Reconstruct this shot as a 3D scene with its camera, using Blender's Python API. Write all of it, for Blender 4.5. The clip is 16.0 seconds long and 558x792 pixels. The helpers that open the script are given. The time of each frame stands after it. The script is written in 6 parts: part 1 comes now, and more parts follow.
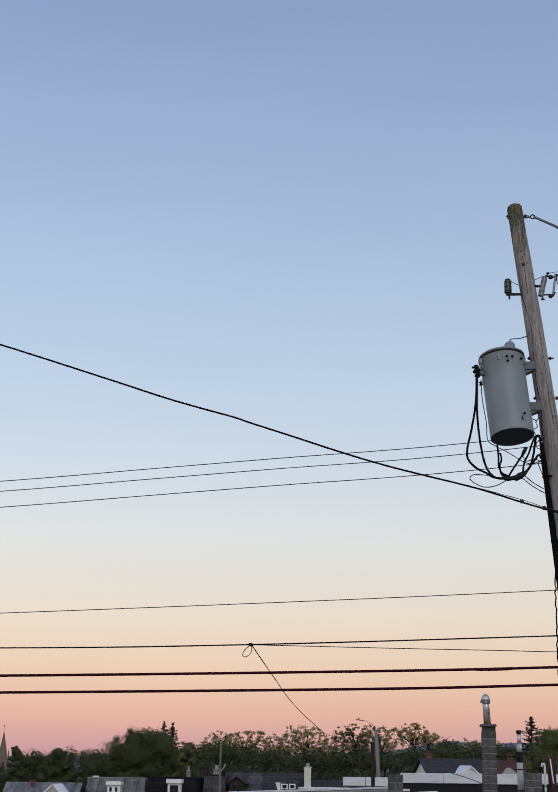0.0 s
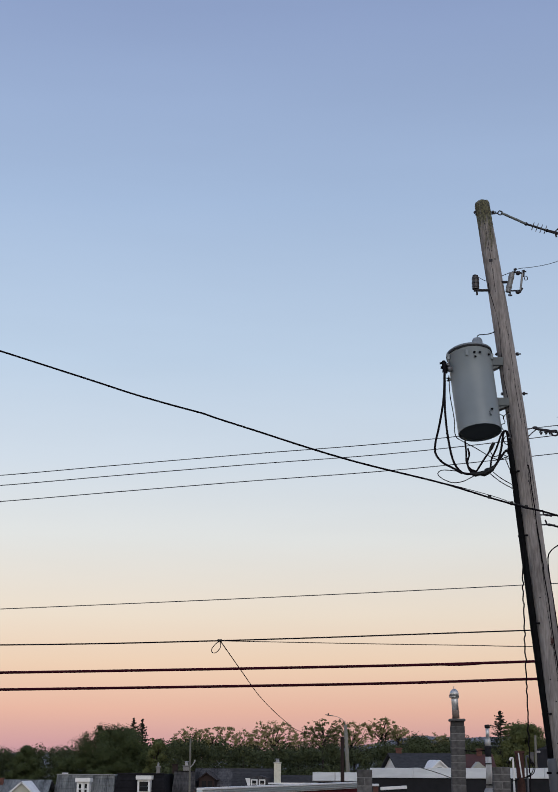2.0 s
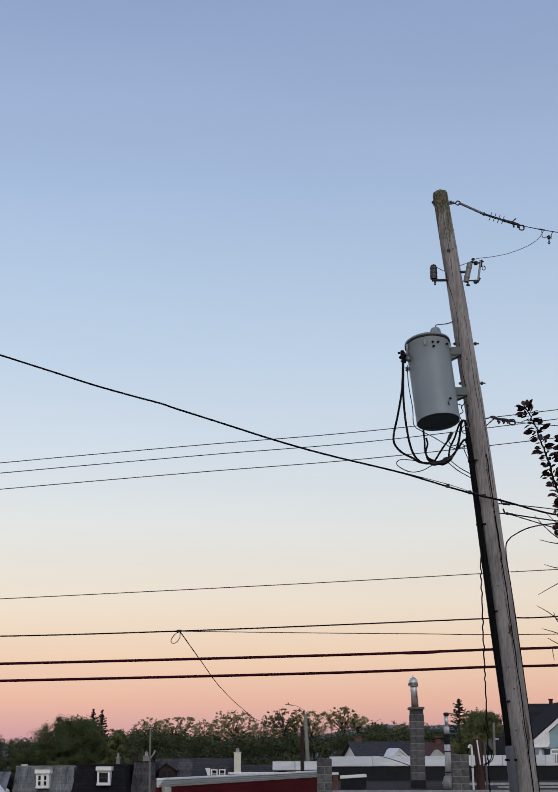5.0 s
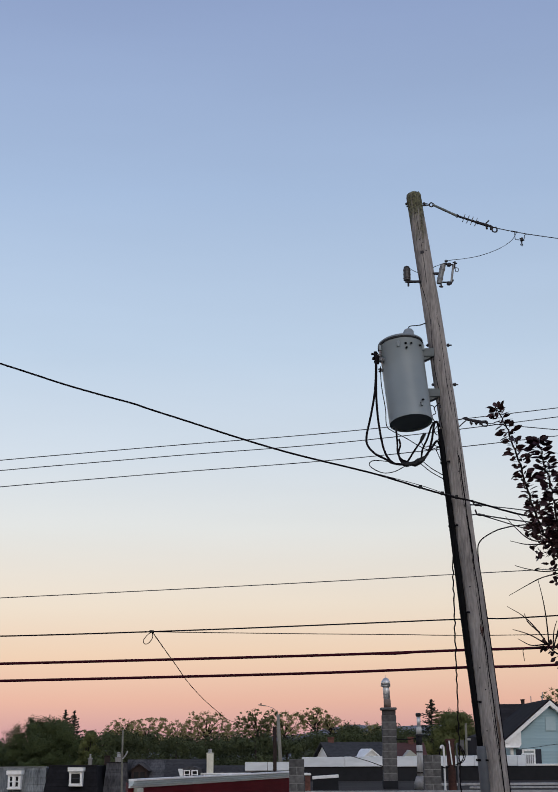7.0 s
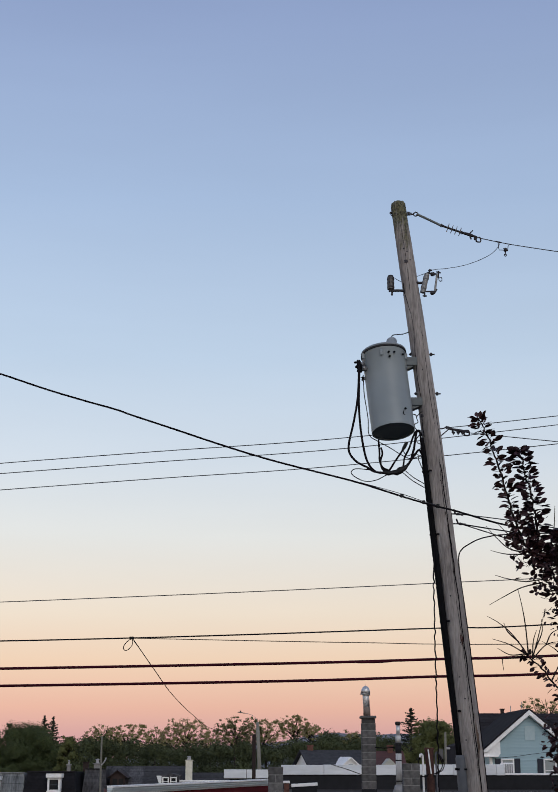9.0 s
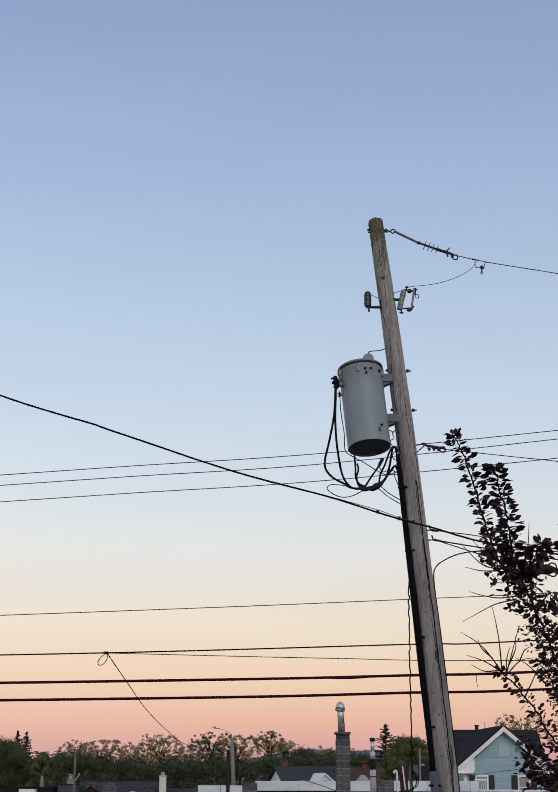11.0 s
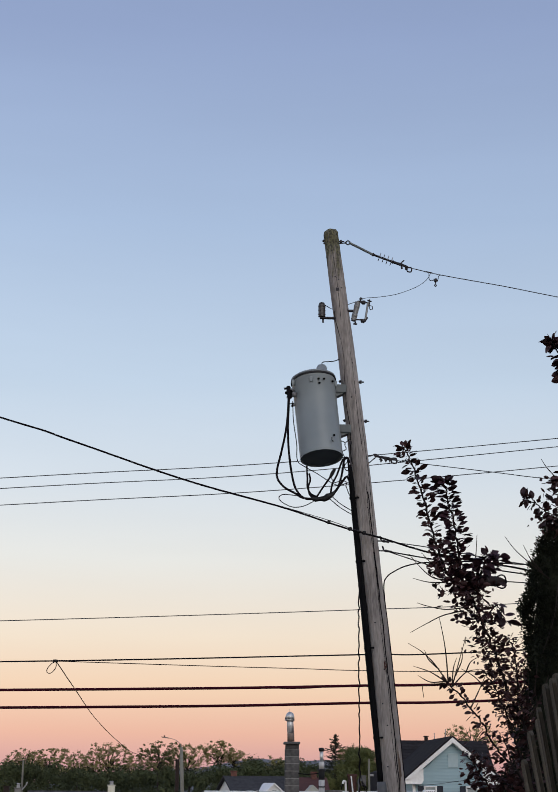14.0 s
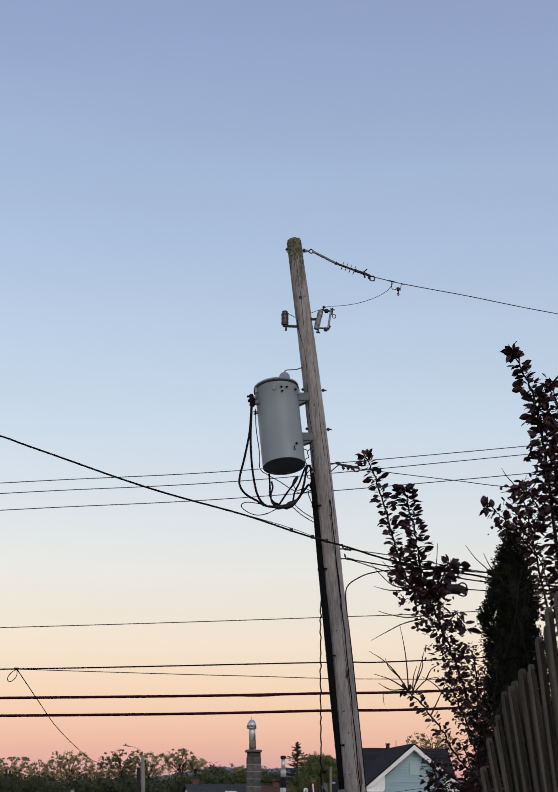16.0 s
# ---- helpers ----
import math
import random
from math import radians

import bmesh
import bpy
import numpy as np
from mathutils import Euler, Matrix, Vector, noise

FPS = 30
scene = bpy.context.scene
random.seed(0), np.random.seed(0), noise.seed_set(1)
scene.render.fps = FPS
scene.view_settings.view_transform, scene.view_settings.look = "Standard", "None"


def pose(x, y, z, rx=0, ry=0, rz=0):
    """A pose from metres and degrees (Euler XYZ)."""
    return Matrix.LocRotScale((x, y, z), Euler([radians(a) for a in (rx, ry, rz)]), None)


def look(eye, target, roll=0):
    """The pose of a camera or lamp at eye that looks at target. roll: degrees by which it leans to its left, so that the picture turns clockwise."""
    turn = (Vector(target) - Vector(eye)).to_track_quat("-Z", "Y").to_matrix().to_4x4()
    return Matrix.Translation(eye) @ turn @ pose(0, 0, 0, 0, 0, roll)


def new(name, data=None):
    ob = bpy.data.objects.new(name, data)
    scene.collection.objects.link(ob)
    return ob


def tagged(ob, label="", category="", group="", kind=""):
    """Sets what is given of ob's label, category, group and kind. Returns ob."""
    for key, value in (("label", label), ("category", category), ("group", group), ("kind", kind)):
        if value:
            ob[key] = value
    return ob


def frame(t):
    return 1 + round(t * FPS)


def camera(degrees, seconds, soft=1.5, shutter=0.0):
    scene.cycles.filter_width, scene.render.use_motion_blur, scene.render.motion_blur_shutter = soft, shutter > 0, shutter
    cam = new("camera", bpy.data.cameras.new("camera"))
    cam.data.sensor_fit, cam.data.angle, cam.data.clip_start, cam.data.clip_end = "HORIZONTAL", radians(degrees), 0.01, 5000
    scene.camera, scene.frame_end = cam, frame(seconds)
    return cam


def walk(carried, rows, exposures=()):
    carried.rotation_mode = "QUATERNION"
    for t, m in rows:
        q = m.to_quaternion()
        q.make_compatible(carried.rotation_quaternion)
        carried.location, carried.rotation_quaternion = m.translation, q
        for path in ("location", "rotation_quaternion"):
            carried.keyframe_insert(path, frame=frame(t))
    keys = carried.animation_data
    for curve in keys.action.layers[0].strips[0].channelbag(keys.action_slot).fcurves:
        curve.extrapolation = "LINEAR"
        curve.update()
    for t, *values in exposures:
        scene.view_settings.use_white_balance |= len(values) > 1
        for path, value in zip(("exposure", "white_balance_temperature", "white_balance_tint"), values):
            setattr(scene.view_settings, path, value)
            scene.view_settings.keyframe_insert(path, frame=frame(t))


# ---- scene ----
cam = camera(22.33, 16.0, 1.34)
walk(cam, [
    (0, pose(-0.030, -0.011, 1.596, 104.689, -0.693, 3.888)),
    (0.5, pose(-0.023, -0.014, 1.598, 104.684, -0.503, 3.590)),
    (1, pose(-0.016, -0.004, 1.601, 104.643, -0.387, 3.286)),
    (1.5, pose(-0.016, 0.004, 1.600, 104.588, -0.329, 2.982)),
    (2, pose(-0.014, -0.001, 1.600, 104.530, -0.316, 2.712)),
    (2.5, pose(-0.020, 0.001, 1.600, 104.490, -0.220, 2.444)),
    (3, pose(-0.016, -0.007, 1.599, 104.418, -0.129, 2.199)),
    (3.5, pose(-0.012, 0.002, 1.597, 104.331, -0.061, 1.957)),
    (4, pose(-0.013, 0.008, 1.599, 104.219, 0.001, 1.692)),
    (6.5, pose(-0.001, -0.000, 1.600, 104.106, 0.398, 0.323)),
    (7, pose(-0.000, 0.000, 1.600, 104.150, 0.291, 0.073)),
    (7.5, pose(-0.004, -0.009, 1.600, 104.202, 0.138, -0.127)),
    (8, pose(-0.003, -0.016, 1.599, 104.266, 0.004, -0.325)),
    (8.5, pose(0.001, -0.008, 1.601, 104.331, -0.062, -0.540)),
    (11, pose(0.002, -0.044, 1.598, 105.051, -0.248, -1.754)),
    (11.5, pose(0.009, -0.043, 1.600, 105.154, -0.267, -2.121)),
    (12, pose(0.011, -0.059, 1.599, 105.248, -0.283, -2.420)),
    (12.5, pose(0.006, -0.076, 1.597, 105.327, -0.255, -2.729)),
    (13, pose(0.011, -0.066, 1.599, 105.366, -0.337, -3.035)),
    (13.5, pose(0.016, -0.063, 1.600, 105.399, -0.455, -3.368)),
    (14, pose(0.020, -0.068, 1.597, 105.438, -0.518, -3.732)),
    (14.5, pose(0.017, -0.070, 1.600, 105.496, -0.477, -4.114)),
    (15, pose(0.020, -0.089, 1.597, 105.588, -0.408, -4.503)),
    (15.5, pose(0.023, -0.090, 1.597, 105.680, -0.361, -4.907)),
    (16, pose(0.024, -0.097, 1.596, 105.750, -0.324, -5.222)),
], exposures=[(0, -0.05, 6440, 10), (4, -0.02, 6500, 10), (8, 0.0, 6500, 10), (12, 0.03, 6580, 10), (16, 0.07, 6700, 10)])

# ---- dusk sky ----
def lin(r, g, b):
    return tuple(((c / 255 + 0.055) / 1.055) ** 2.4 if c > 10 else c / 3294 for c in (r, g, b)) + (1.0,)


def ramp_node(nt, stops):
    node = nt.nodes.new("ShaderNodeValToRGB")
    el = node.color_ramp.elements
    while len(el) < len(stops):
        el.new(0.5)
    for e, (p, c) in zip(el, stops):
        e.position, e.color = p, c
    return node


world = bpy.data.worlds.new("dusk_sky")
scene.world = world
world.use_nodes = True
wn = world.node_tree
wn.nodes.clear()
w_co = wn.nodes.new("ShaderNodeTexCoord")
w_sep = wn.nodes.new("ShaderNodeSeparateXYZ")
wn.links.new(w_co.outputs["Generated"], w_sep.inputs[0])
# the eastern sky: rose band at the skyline, cream above it, then blue
east = ramp_node(wn, [
    (0.0, lin(190, 150, 162)), (0.012, lin(208, 160, 161)), (0.034, lin(231, 182, 162)), (0.064, lin(238, 208, 181)),
    (0.099, lin(236, 222, 204)), (0.152, lin(225, 227, 225)), (0.204, lin(209, 220, 231)), (0.274, lin(189, 208, 229)),
    (0.379, lin(165, 187, 218)), (0.497, lin(143, 162, 200)), (0.56, lin(134, 152, 190)), (1.0, lin(100, 122, 164))])
# the western sky behind the viewer, where the sun has just gone down
west = ramp_node(wn, [
    (0.0, lin(250, 205, 165)), (0.06, lin(255, 235, 205)), (0.2, lin(252, 248, 240)), (0.45, lin(205, 220, 238)),
    (1.0, lin(100, 122, 172))])
w_map = wn.nodes.new("ShaderNodeMapRange")
w_map.interpolation_type = "SMOOTHSTEP"
w_map.inputs["From Min"].default_value = 0.4
w_map.inputs["From Max"].default_value = -0.8
w_mix = wn.nodes.new("ShaderNodeMix")
w_mix.data_type = "RGBA"
w_bg = wn.nodes.new("ShaderNodeBackground")
w_out = wn.nodes.new("ShaderNodeOutputWorld")
wn.links.new(w_sep.outputs["Z"], east.inputs[0])
wn.links.new(w_sep.outputs["Z"], west.inputs[0])
wn.links.new(w_sep.outputs["Y"], w_map.inputs["Value"])
wn.links.new(w_map.outputs["Result"], w_mix.inputs["Factor"])
wn.links.new(east.outputs[0], w_mix.inputs["A"])
wn.links.new(west.outputs[0], w_mix.inputs["B"])
wn.links.new(w_mix.outputs["Result"], w_bg.inputs["Color"])
wn.links.new(w_bg.outputs[0], w_out.inputs[0])
# the sky darkens a little towards the south-east
w_fall = wn.nodes.new("ShaderNodeMath")
w_fall.operation = "MULTIPLY_ADD"
w_fall.inputs[1].default_value, w_fall.inputs[2].default_value = -0.13, 1.01
wn.links.new(w_sep.outputs["X"], w_fall.inputs[0])
# faint high wisps
w_map2 = wn.nodes.new("ShaderNodeMapping")
w_map2.inputs["Rotation"].default_value = (0.0, radians(8), 0.0)
w_map2.inputs["Scale"].default_value = (2.2, 1.0, 13.0)
w_wisp = wn.nodes.new("ShaderNodeTexNoise")
w_wisp.inputs["Scale"].default_value, w_wisp.inputs["Detail"].default_value = 2.0, 5
w_amp = wn.nodes.new("ShaderNodeMapRange")
w_amp.inputs["From Min"].default_value, w_amp.inputs["From Max"].default_value = 0.3, 0.7
w_amp.inputs["To Min"].default_value, w_amp.inputs["To Max"].default_value = 0.985, 1.015
w_mul = wn.nodes.new("ShaderNodeMath")
w_mul.operation = "MULTIPLY"
wn.links.new(w_co.outputs["Generated"], w_map2.inputs["Vector"])
wn.links.new(w_map2.outputs[0], w_wisp.inputs["Vector"])
wn.links.new(w_wisp.outputs["Fac"], w_amp.inputs["Value"])
wn.links.new(w_fall.outputs[0], w_mul.inputs[0])
wn.links.new(w_amp.outputs[0], w_mul.inputs[1])
wn.links.new(w_mul.outputs[0], w_bg.inputs["Strength"])

# last glow of the sun from behind the viewer
sun = new("sun", bpy.data.lights.new("sun", "SUN"))
sun.data.energy, sun.data.angle, sun.data.color = 0.85, radians(40), (1.0, 0.94, 0.88)
sun.matrix_world = look((12, -40, 22), (0, 0, 0))

# ---- materials ----
def material(name, colour, colour2=None, rough=0.8, metal=0.0, grain=8.0, big=0.7, stretch=(1, 1, 1), bump=0.15, vary=0.12, spec=0.3, island=False):
    """A surface with two scales of variation, fine relief and a slight difference from piece to piece."""
    m = bpy.data.materials.new(name)
    m.use_nodes = True
    nt = m.node_tree
    bsdf = nt.nodes["Principled BSDF"]
    bsdf.inputs["Roughness"].default_value = rough
    bsdf.inputs["Metallic"].default_value = metal
    bsdf.inputs["Specular IOR Level"].default_value = spec
    co = nt.nodes.new("ShaderNodeTexCoord")
    mp = nt.nodes.new("ShaderNodeMapping")
    mp.inputs["Scale"].default_value = stretch
    nt.links.new(co.outputs["Object"], mp.inputs["Vector"])
    fine = nt.nodes.new("ShaderNodeTexNoise")
    fine.inputs["Scale"].default_value, fine.inputs["Detail"].default_value = grain, 6
    coarse = nt.nodes.new("ShaderNodeTexNoise")
    coarse.inputs["Scale"].default_value, coarse.inputs["Detail"].default_value = big, 4
    nt.links.new(mp.outputs[0], fine.inputs["Vector"])
    nt.links.new(mp.outputs[0], coarse.inputs["Vector"])
    add = nt.nodes.new("ShaderNodeMath")
    add.operation = "ADD"
    nt.links.new(fine.outputs["Fac"], add.inputs[0])
    nt.links.new(coarse.outputs["Fac"], add.inputs[1])
    rng = nt.nodes.new("ShaderNodeMapRange")
    rng.inputs["From Min"].default_value, rng.inputs["From Max"].default_value = 0.7, 1.3
    nt.links.new(add.outputs[0], rng.inputs["Value"])
    mix = nt.nodes.new("ShaderNodeMix")
    mix.data_type = "RGBA"
    c2 = colour2 or tuple(c * 0.62 for c in colour)
    mix.inputs["A"].default_value, mix.inputs["B"].default_value = (*c2, 1), (*colour, 1)
    nt.links.new(rng.outputs[0], mix.inputs["Factor"])
    hsv = nt.nodes.new("ShaderNodeHueSaturation")
    val = nt.nodes.new("ShaderNodeMapRange")
    val.inputs["To Min"].default_value, val.inputs["To Max"].default_value = 1 - vary, 1 + vary
    if island:
        src = nt.nodes.new("ShaderNodeNewGeometry").outputs["Random Per Island"]
    else:
        src = nt.nodes.new("ShaderNodeObjectInfo").outputs["Random"]
    nt.links.new(src, val.inputs["Value"])
    nt.links.new(val.outputs[0], hsv.inputs["Value"])
    nt.links.new(mix.outputs["Result"], hsv.inputs["Color"])
    nt.links.new(hsv.outputs[0], bsdf.inputs["Base Color"])
    if bump:
        bp = nt.nodes.new("ShaderNodeBump")
        bp.inputs["Strength"].default_value, bp.inputs["Distance"].default_value = bump, 0.02
        nt.links.new(fine.outputs["Fac"], bp.inputs["Height"])
        nt.links.new(bp.outputs[0], bsdf.inputs["Normal"])
    return m


M_POLE = material("weathered_pole_wood", (0.385, 0.348, 0.335), (0.16, 0.142, 0.138), 0.85, grain=20, big=2.8, stretch=(3.2, 3.2, 0.45), bump=0.7)


def add_moss(m, low, high):
    """Blackened moss and lichen in ragged runs, thicker towards the rain-soaked top of a post."""
    nt = m.node_tree
    bsdf = nt.nodes["Principled BSDF"]
    wood = bsdf.inputs["Base Color"].links[0].from_socket
    geo = nt.nodes.new("ShaderNodeNewGeometry")
    mp = nt.nodes.new("ShaderNodeMapping")
    mp.inputs["Scale"].default_value = (21, 21, 3.2)
    nt.links.new(geo.outputs["Position"], mp.inputs["Vector"])
    runs = nt.nodes.new("ShaderNodeTexNoise")
    runs.inputs["Scale"].default_value, runs.inputs["Detail"].default_value, runs.inputs["Roughness"].default_value = 1.0, 7, 0.62
    nt.links.new(mp.outputs[0], runs.inputs["Vector"])
    xyz = nt.nodes.new("ShaderNodeSeparateXYZ")
    nt.links.new(geo.outputs["Position"], xyz.inputs[0])
    rise = nt.nodes.new("ShaderNodeMapRange")
    rise.inputs["From Min"].default_value, rise.inputs["From Max"].default_value = low, high
    rise.inputs["To Min"].default_value, rise.inputs["To Max"].default_value = -0.4, 0.13
    nt.links.new(xyz.outputs["Z"], rise.inputs["Value"])
    add = nt.nodes.new("ShaderNodeMath")
    nt.links.new(runs.outputs["Fac"], add.inputs[0])
    nt.links.new(rise.outputs[0], add.inputs[1])
    mask = nt.nodes.new("ShaderNodeMapRange")
    mask.inputs["From Min"].default_value, mask.inputs["From Max"].default_value = 0.41, 0.58
    nt.links.new(add.outputs[0], mask.inputs["Value"])
    tint = nt.nodes.new("ShaderNodeTexNoise")
    tint.inputs["Scale"].default_value, tint.inputs["Detail"].default_value = 40, 5
    nt.links.new(geo.outputs["Position"], tint.inputs["Vector"])
    ramp = nt.nodes.new("ShaderNodeValToRGB")
    ramp.color_ramp.elements[0].position, ramp.color_ramp.elements[0].color = 0.38, (0.045, 0.043, 0.032, 1)
    ramp.color_ramp.elements[1].position, ramp.color_ramp.elements[1].color = 0.7, (0.17, 0.16, 0.09, 1)
    nt.links.new(tint.outputs["Fac"], ramp.inputs[0])
    mix = nt.nodes.new("ShaderNodeMix")
    mix.data_type = "RGBA"
    nt.links.new(mask.outputs[0], mix.inputs["Factor"])
    nt.links.new(wood, mix.inputs["A"])
    nt.links.new(ramp.outputs[0], mix.inputs["B"])
    nt.links.new(mix.outputs["Result"], bsdf.inputs["Base Color"])


add_moss(M_POLE, 7.2, 8.4)
M_TANK = material("grey_enamel", (0.25, 0.285, 0.31), (0.21, 0.242, 0.265), 0.45, grain=3, big=1.2, bump=0.02, vary=0.02, spec=0.5)
M_BRACKET = material("dull_bracket_steel", (0.19, 0.21, 0.22), (0.13, 0.145, 0.15), 0.6, 0.1, grain=8, bump=0.1)
M_TANKLID = material("grey_enamel_lid", (0.245, 0.27, 0.30), (0.195, 0.22, 0.25), 0.5, grain=5, bump=0.03, vary=0.05)
M_BLACK = material("black_rubber", (0.014, 0.014, 0.016), (0.008, 0.008, 0.009), 0.6, grain=20, bump=0.05)
M_IRON = material("galvanised_iron", (0.042, 0.038, 0.046), (0.02, 0.018, 0.022), 0.7, 0.0, grain=30, bump=0.1)
M_CERAMIC = material("grey_porcelain", (0.20, 0.20, 0.21), (0.15, 0.15, 0.16), 0.3, grain=6, bump=0.02, spec=0.5)
M_BROWNCER = material("brown_porcelain", (0.034, 0.026, 0.028), (0.02, 0.016, 0.018), 0.35, grain=6, bump=0.02, spec=0.5)
M_WIRE = material("bare_wire", (0.065, 0.068, 0.08), (0.045, 0.047, 0.056), 0.8, 0.0, grain=10, bump=0, spec=0.1)
M_CABLE = material("cable_sheath", (0.012, 0.010, 0.013), (0.008, 0.007, 0.009), 0.85, grain=10, bump=0.0, spec=0.08)
M_REDCABLE = material("faded_cable_sheath", (0.058, 0.007, 0.017), (0.036, 0.005, 0.011), 0.85, grain=10, bump=0.0, spec=0.08)
M_PVC = material("grey_conduit", (0.105, 0.112, 0.128), (0.07, 0.075, 0.087), 0.55, grain=10, bump=0.05)
M_GUARD = material("black_cable_guard", (0.008, 0.008, 0.010), (0.005, 0.005, 0.006), 0.9, grain=12, bump=0.1, spec=0.08)
M_BLOCK = material("concrete_block", (0.118, 0.115, 0.118), (0.056, 0.054, 0.056), 0.95, grain=9, big=2.6, bump=0.6, vary=0.24)
M_CROWN = material("dark_block", (0.06, 0.058, 0.06), (0.032, 0.03, 0.031), 0.95, grain=14, big=3, bump=0.6)
M_VENT = material("galvanised_vent", (0.58, 0.58, 0.59), (0.34, 0.34, 0.35), 0.55, 0.2, grain=6, big=3, stretch=(2, 2, 0.5), bump=0.1)
M_PANEL = material("pale_blue_panel", (0.37, 0.47, 0.52), (0.32, 0.42, 0.47), 0.6, grain=4, big=0.5, bump=0.05)
M_MORTAR = material("mortar", (0.24, 0.235, 0.24), (0.17, 0.165, 0.165), 0.95, grain=30, bump=0.3)
M_STEEL = material("stainless_flue", (0.60, 0.60, 0.62), (0.36, 0.36, 0.38), 0.45, 0.7, grain=5, big=2, bump=0.03)
M_FLUE = material("stained_flue_tile", (0.20, 0.155, 0.135), (0.12, 0.092, 0.082), 0.85, grain=10, big=3, bump=0.2)
M_TIN = material("dull_tin", (0.36, 0.36, 0.38), (0.22, 0.22, 0.23), 0.65, 0.2, grain=8, big=2, bump=0.1)
M_WHITE = material("white_paint", (0.82, 0.82, 0.83), (0.66, 0.66, 0.68), 0.6, grain=6, big=0.8, bump=0.08, vary=0.04)
M_CREAMPAINT = material("cream_paint", (0.66, 0.64, 0.56), (0.5, 0.48, 0.41), 0.7, grain=6, big=1.2, bump=0.1)
M_COPING = material("weathered_white_metal", (0.68, 0.71, 0.76), (0.52, 0.55, 0.60), 0.55, grain=3, big=0.9, stretch=(0.5, 1, 2), bump=0.06, vary=0.05)
M_CONCRETE = material("stained_concrete", (0.20, 0.197, 0.175), (0.13, 0.127, 0.112), 0.9, grain=10, big=1, bump=0.2)
M_TAR = material("tar_roof", (0.052, 0.045, 0.042), (0.028, 0.024, 0.023), 0.95, spec=0.08, grain=8, big=0.5, bump=0.4)
M_DARKWALL = material("near_black_wall", (0.016, 0.017, 0.022), (0.009, 0.010, 0.013), 0.9, grain=5, big=0.6, bump=0.2)
M_RED = material("dark_red_siding", (0.10, 0.006, 0.010), (0.065, 0.004, 0.007), 0.8, spec=0.1, grain=5, big=0.8, stretch=(0.3, 0.3, 3), bump=0.1, vary=0.08)
M_REDWALL = material("red_wall_board", (0.12, 0.015, 0.017), None, 0.8)
M_PALEBLUE = material("pale_painted_metal", (0.52, 0.58, 0.62), (0.42, 0.48, 0.52), 0.5, grain=5, bump=0.05, vary=0.04)
M_BRICK = material("red_brick", (0.17, 0.075, 0.06), (0.09, 0.042, 0.036), 0.9, grain=12, big=3, bump=0.4)
M_RUST = material("rusted_steel", (0.075, 0.032, 0.026), (0.032, 0.016, 0.014), 0.85, grain=12, big=3, bump=0.3)
M_RUSTWOOD = material("rotten_wood", (0.17, 0.12, 0.095), (0.10, 0.07, 0.055), 0.9, grain=14, big=3, bump=0.3)
M_SLATE = material("weathered_slate", (0.215, 0.23, 0.245), (0.055, 0.06, 0.066), 0.75, grain=4, big=1.1, stretch=(2.4, 1, 0.45), bump=0.3, vary=0.2)
M_SHINGLE = material("dark_shingle", (0.030, 0.028, 0.032), (0.017, 0.016, 0.019), 0.95, spec=0.08, grain=4, big=0.7, bump=0.3, vary=0.2)
M_GREYSHINGLE = material("grey_shingle", (0.095, 0.093, 0.10), (0.026, 0.026, 0.030), 0.95, spec=0.1, grain=4, big=0.5, stretch=(2, 1, 0.5), bump=0.3, vary=0.2)
M_BLACKSHINGLE = material("black_shingle", (0.018, 0.018, 0.022), (0.010, 0.010, 0.012), 0.95, spec=0.06, grain=4, big=0.7, bump=0.3, vary=0.15)
M_DARKGREY = material("dark_grey_shingle", (0.055, 0.055, 0.06), (0.032, 0.032, 0.036), 0.95, spec=0.1, grain=4, big=0.5, bump=0.3)
M_REDSHINGLE = material("brown_red_shingle", (0.10, 0.04, 0.035), (0.06, 0.026, 0.024), 0.85, grain=4, bump=0.3)
M_BLUE = material("pale_blue_siding", (0.28, 0.40, 0.465), (0.235, 0.35, 0.41), 0.55, grain=4, big=0.5, stretch=(0.3, 0.3, 2), bump=0.05, vary=0.05)
M_CREAM = material("cream_wall", (0.45, 0.45, 0.40), (0.36, 0.36, 0.32), 0.7, grain=5, bump=0.1)
M_SHUTTER = material("navy_shutter", (0.02, 0.026, 0.045), None, 0.6)
M_BROWNWOOD = material("dark_brown_boards", (0.028, 0.017, 0.016), (0.018, 0.011, 0.010), 0.8, grain=8, stretch=(1, 1, 3))
M_FENCE = material("old_fence_boards", (0.165, 0.138, 0.100), (0.046, 0.038, 0.028), 0.9, grain=22, big=3, stretch=(9, 9, 0.3), bump=0.6, vary=0.35)
M_BARK = material("dark_bark", (0.045, 0.035, 0.032), (0.02, 0.016, 0.015), 0.9, grain=25, big=4, stretch=(2, 2, 0.6), bump=0.6)
M_TWIG = material("bare_twig", (0.06, 0.042, 0.034), (0.028, 0.02, 0.017), 0.9, grain=25, bump=0.2)
M_PLUM = material("purple_leaf", (0.075, 0.028, 0.037), (0.034, 0.014, 0.021), 0.55, grain=30, big=6, bump=0.1, vary=0.35, spec=0.35)
M_PLUMS = material("purple_leaf_mass", (0.085, 0.034, 0.033), (0.038, 0.017, 0.018), 0.55, grain=30, big=6, bump=0.1, vary=0.35, island=True)
M_CEDAR = material("dark_cedar_green", (0.026, 0.03, 0.015), (0.009, 0.012, 0.007), 0.9, grain=12, big=3, bump=0.1, vary=0.4, island=True)
